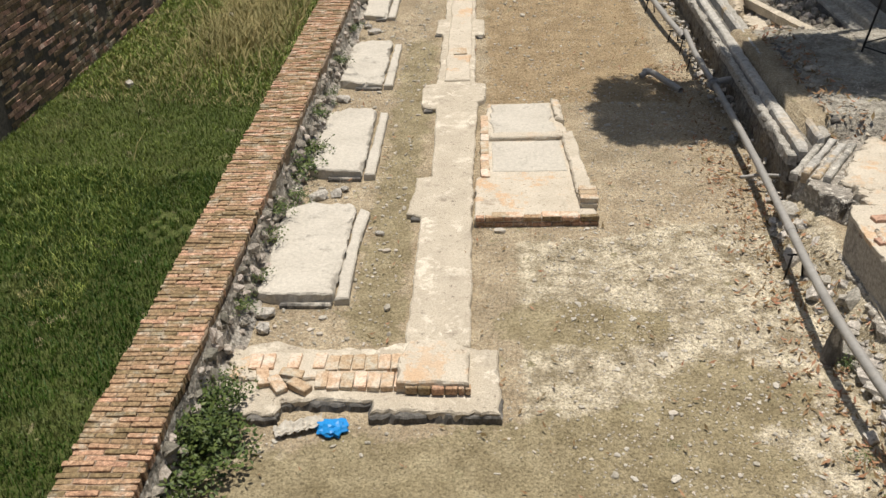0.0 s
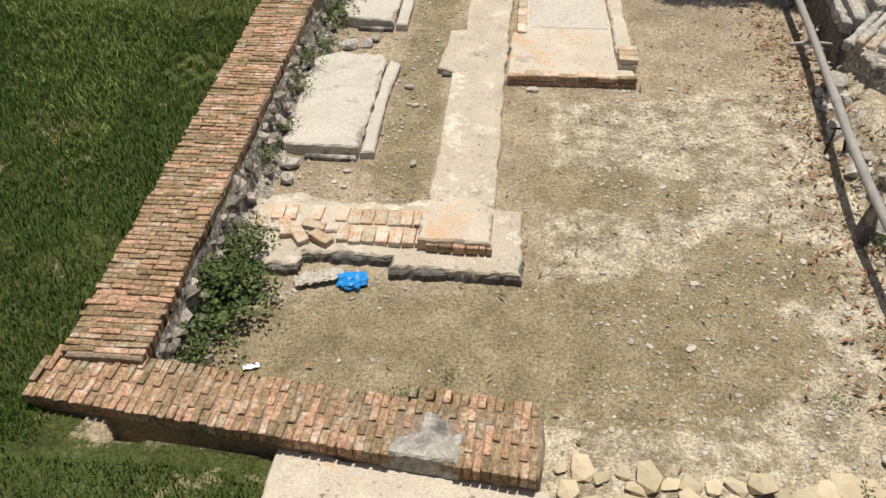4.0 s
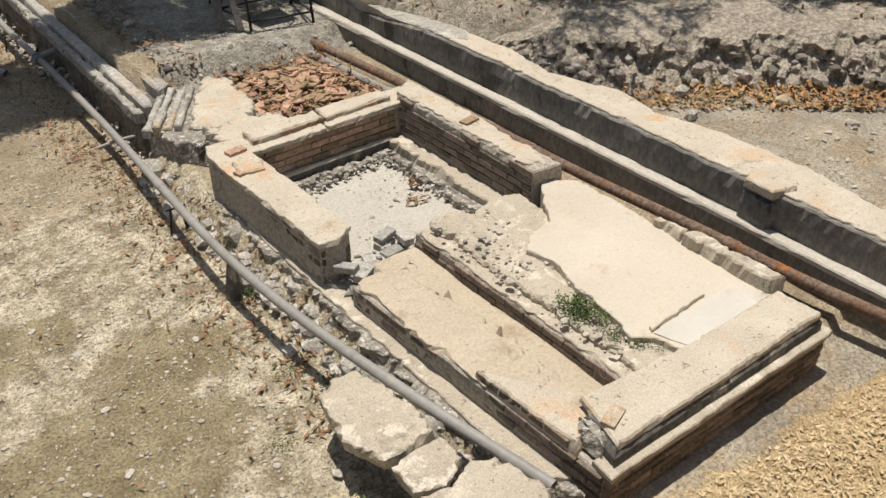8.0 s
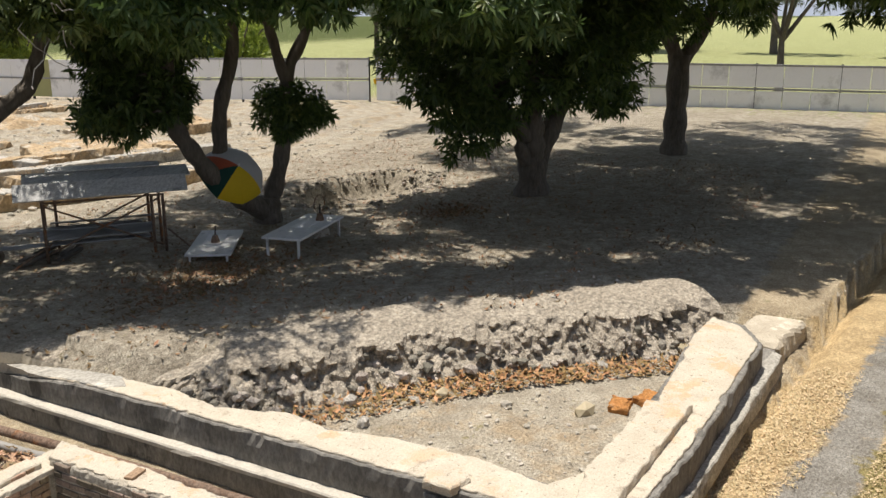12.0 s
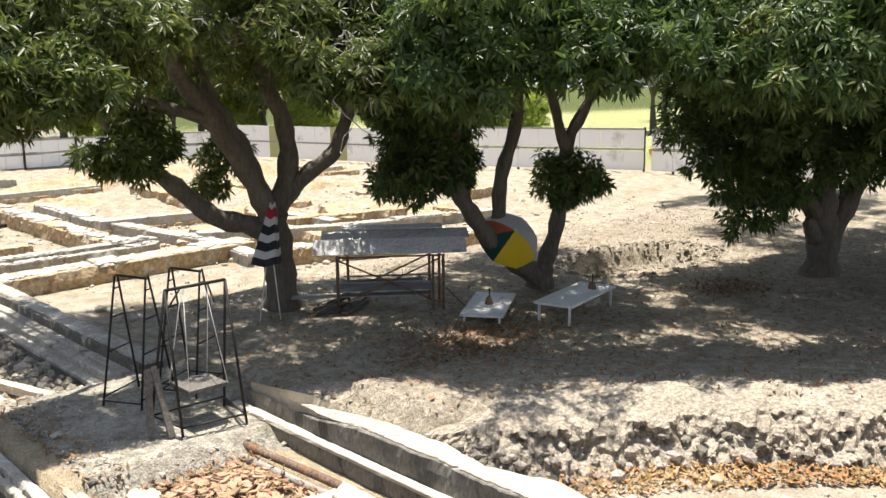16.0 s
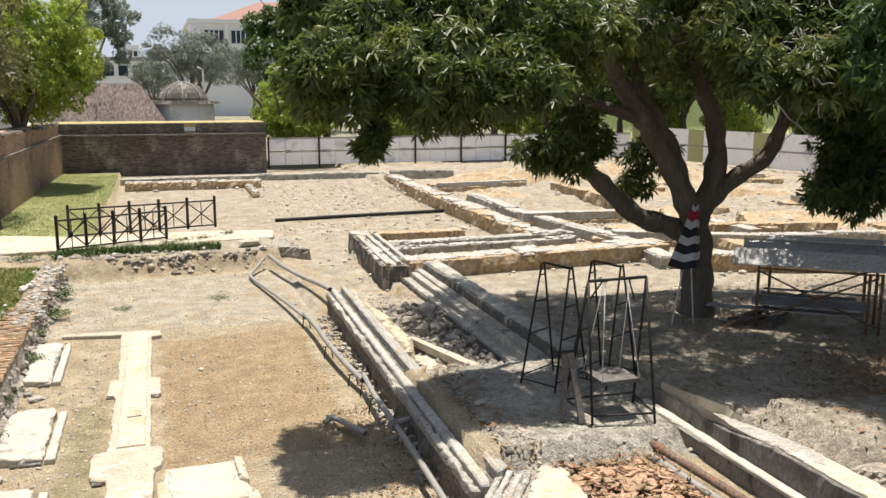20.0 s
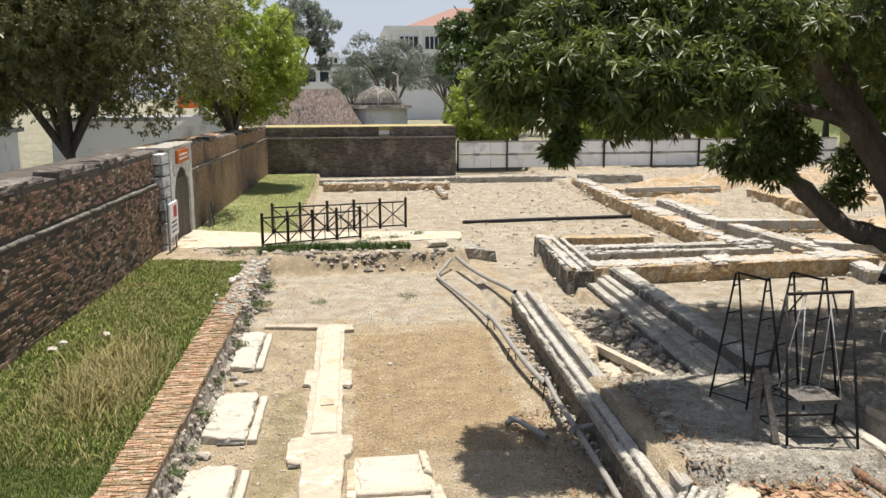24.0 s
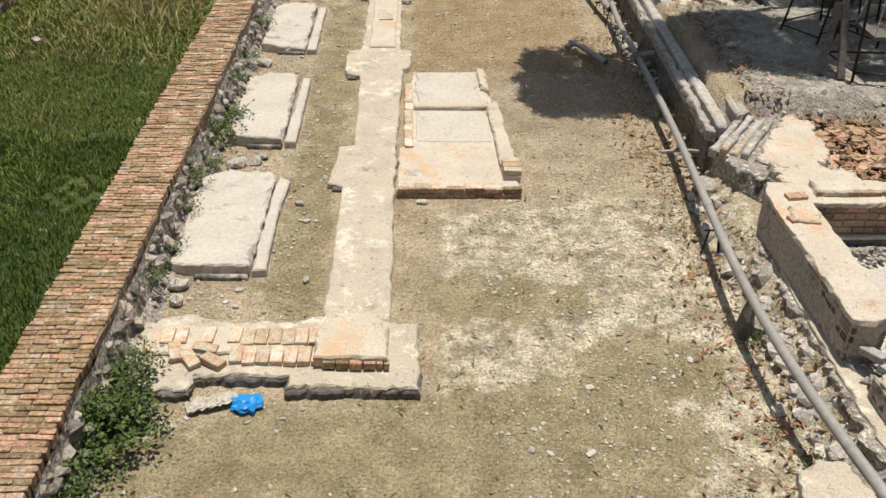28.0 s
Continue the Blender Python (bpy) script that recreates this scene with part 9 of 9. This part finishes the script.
for at, s, n in (((-2.36, 5.0, 0.05), .13, 120), ((-2.42, 4.7, 0.1), .15, 120), ((-2.42, 5.6, 0.1), .09, 60), ((-2.5, 4.3, 0.1), .13, 60), ((4.36, 3.42, .66), .075, 110), ((4.42, 3.25, .66), .055, 50), ((4.36, 3.05, .64), .05, 40), ((4.42, 2.86, .65), .04, 40), ((4.5, 2.74, .66), .035, 30), ((5.05, 5.1, .35), .07, 40), ((5.6, 2.62, .76), .03, 20),
                 ((-2.5, 9.7, 0.1), .13, 80), ((-2.45, 10.2, .1), .12, 70), ((-2.42, 9.0, .1), .09, 50), ((-2.5, 7.9, .2), .08, 40), ((2.25, 2.95, 0.05), .1, 80), ((2.2, 3.3, .02), .08, 50), ((2.85, 5.9, .05), .06, 30), ((2.8, 4.5, .03), .07, 40),
                 ((2.6, 4.8, .02), .05, 20), ((2.1, 4.2, 0.02), .05, 20), ((1.2, 5.0, 0.0), .03, 12), ((2.0, 3.5, 0.0), .04, 20), ((-0.9, 3.98, 0.02), .06, 20), ((-0.6, 4.2, .02), .05, 14), ((-2.35, 21, .1), .15, 90), ((-2.4, 23, .1), .16, 90), ((-2.45, 17.5, .1), .12, 60),
                 ((1.2, 22, 0.0), .12, 40), ((-1.0, 21.5, 0.0), .1, 40), ((0.6, 28.0, .5), .12, 60), ((1.2, 28.2, .5), .12, 60), ((-3.6, 26.2, .5), .16, 60), ((-2.8, 26.4, .5), .15, 60), ((-2.0, 26.0, .5), .14, 50), ((-1.0, 26.9, .55), .14, 60), ((0.2, 27.2, .55), .14, 60), ((-1.9, 27.3, .55), .12, 50), ((-0.2, 26.0, .45), .12, 40), ((2.0, 28.9, .5), .12, 50), ((-1.5, 2.7, .1), .08, 60),
                 ((-2.48, 4.95, .22), .12, 110), ((-2.44, 5.3, .12), .12, 100), ((-2.52, 4.1, .12), .1, 80), ((-2.5, 6.6, .2), .08, 50), ((-2.48, 7.2, .15), .07, 40), ((-2.52, 8.5, .2), .09, 50), ((-2.5, 11.2, .2), .1, 60), ((-2.48, 12.1, .15), .08, 50), ((-2.5, 13.4, .2), .1, 60), ((-2.5, 15.2, .15), .1, 50), ((-2.48, 19.2, .15), .1, 50)):
    weed(at, s, n, "small green weed rooted in the rubble")
for px, py in ((-5.6, 16.2), (-5.5, 16.6), (-4.9, 17.2), (-5.2, 11.6), (-4.6, 15.0)):
    st_ = scatter_stones("stone", on_ground(np.array([px]), np.array([py])), [0.13], M["grave"])
    tagged(st_, "white stone lying in the grass", "stone", group="stones in the grass")

x, y = region(5200, 4.2, 32, 17, 52, lambda x, y: ~((x < 5.2) & (y < 20)))
tagged(scatter_stones("dig_stones", on_ground(x, y), rng.gamma(1.8, 0.016, len(x)) + 0.012, M["pebble"]), "stones and clods over the far dig floors", "stones", kind="stuff")
x, y = region(1600, -1.8, 11, 30, 52)
tagged(scatter_stones("floor_stones", on_ground(x, y), rng.gamma(1.8, 0.01, len(x)) + 0.01, M["pebble"]), "stones on the pale floor beyond the causeway", "stones", kind="stuff")

# the crumbling scarp behind the pit
bm = bmesh.new()
line = [(6.98, 10.2), (7.02, 8.6), (7.1, 7.4), (7.4, 6.75), (7.95, 6.3), (8.8, 5.75), (9.68, 5.1), (10.5, 4.33), (11.3, 3.36), (12.1, 2.55), (13.0, 1.95)]
cp = curve_pts([(x, y, 0) for x, y in line], 44)
PROF = ((-0.05, -0.03), (0.06, 0.1), (0.12, 0.2), (0.19, 0.3), (0.25, 0.4), (0.31, 0.5), (0.36, 0.6), (0.4, 0.69), (0.46, 0.77), (0.56, 0.84), (0.7, 0.9), (0.86, 0.96), (1.08, 1.0), (1.35, 1.0), (1.8, 0.88))
rows_ = []
for k, (s_, f) in enumerate(PROF):
    row = []
    for i, p in enumerate(cp):
        d = (cp[min(i + 1, len(cp) - 1)] - cp[max(i - 1, 0)]).normalized()
        n_ = Vector((d.y, -d.x, 0)) * -1
        low = 1 - 0.45 * float(smooth(6.7, 8.0, p.y))
        q = Vector((p.x * 2.3, p.y * 2.3, f * 3.2))
        wide = 0.2 * noise.noise(Vector((p.x * 1.3, p.y * 1.3, 4)))
        out = wide + (0.16 * noise.noise(q) + 0.15 * abs(noise.noise(q * 2.4)) + 0.1 * noise.noise(q * 4.3) + 0.07 * noise.noise(q * 8)) * (1 if k < 9 else 0.4)
        v_ = p + n_ * (s_ + out) * low
        tall = 0.68 * (0.75 * low + 0.25) * (1 + 0.1 * noise.noise(Vector((p.x * 0.9, p.y * 0.9, 1))))
        row.append(bm.verts.new((v_.x, v_.y, 0.39 + tall * f + 0.03 * noise.noise(q * 4) - (0.03 if k == len(PROF) - 1 else 0))))
    rows_.append(row)
for a, b in zip(rows_, rows_[1:]):
    for i in range(len(a) - 1):
        bm.faces.new((a[i], b[i], b[i + 1], a[i + 1]))
bmesh.ops.recalc_face_normals(bm, faces=bm.faces[:])
M["scarp"] = material("crumbling_earth", (0.3, 0.258, 0.2), (0.48, 0.425, 0.34), grain=14, patch=1.6, bump=1.0, depth=0.06, speck=(0.4, 0.365, 0.3), speck_size=17, speck_cut=0.64, stain=(0.18, 0.158, 0.128), stain_size=2.6, stain_cut=0.56, grit=0.4, grit_size=18)
where = [[v.co.copy() for v in r_] for r_ in rows_]
structure("pit_scarp", bm, "scarp", "crumbling stony earth bank behind the pit", "bank")
pick = [(random.choice((0, 1, 1, 2, 2, 3, 3, 4, 5)), random.randrange(90, len(cp) - 6)) for _ in range(760)]
pl = np.array([where[a][b][:] for a, b in pick]) + rng.normal(0, 0.02, (760, 3)) - np.array([0, 0, 0.02])
tagged(scatter_stones("scarp_stones", pl, np.minimum(rng.gamma(0.9, 0.032, 760) + 0.008, 0.12), M["scarp_stone"], flat=0.7), "angular stones bedded in the bank", "stones", kind="stuff")
pick = [random.randrange(90, len(cp) - 6) for _ in range(420)]
pl = np.array([where[0][b][:] for b in pick]) + np.stack([rng.normal(-0.12, 0.14, 420), rng.normal(-0.12, 0.14, 420), rng.uniform(0, 0.02, 420)], 1)
tagged(scatter_stones("fallen_stones", pl, rng.gamma(1.4, 0.013, 420) + 0.006, M["scarp_stone"], flat=0.8), "stones fallen from the bank", "stones", kind="stuff")

# the edge of the rampart and the rubble at its foot
M["parapet_stone"] = material("speckled_grey_stone", (0.13, 0.125, 0.11), (0.3, 0.285, 0.25), grain=30, patch=5, bump=1.0, depth=0.03, grit=0.6, grit_size=45, chip=(0.5, 0.46, 0.38), chip_size=22)
structure("parapet_stone", lump([(-1.08, 0.46), (-1.06, 0.64), (-1.0, 0.71), (-0.72, 0.66), (-0.44, 0.54), (0.5, 0.45), (0.6, -0.6), (-1.15, -0.6)], 3.2, 3.6, step=0.05, jit=0.012, chamfer=0.03), "parapet_stone", "rough speckled grey stone on the edge of the rampart", "ledge")
x, y = rng.uniform(-1.75, -0.2, 110), rng.uniform(2.45, 2.8, 110)
tagged(scatter_stones("brick_rubble", on_ground(x, y), rng.gamma(2, 0.018, 110) + 0.012, M["brick_loose"]), "broken bits of brick and plaster below the step", "rubble", kind="stuff")

q = rng.uniform(0, 1, (520, 2))
tagged(scatter_leaves("leaf_litter", np.stack([4.3 + 1.5 * q[:, 0], 7.7 + 1.8 * q[:, 1], 0.47 + 0.08 * rng.uniform(0, 1, 520)], 1), 0.1, M["dry_leaf"], ratio=0.3), "dry leaves caught in the tile heap", "leaves", kind="stuff")
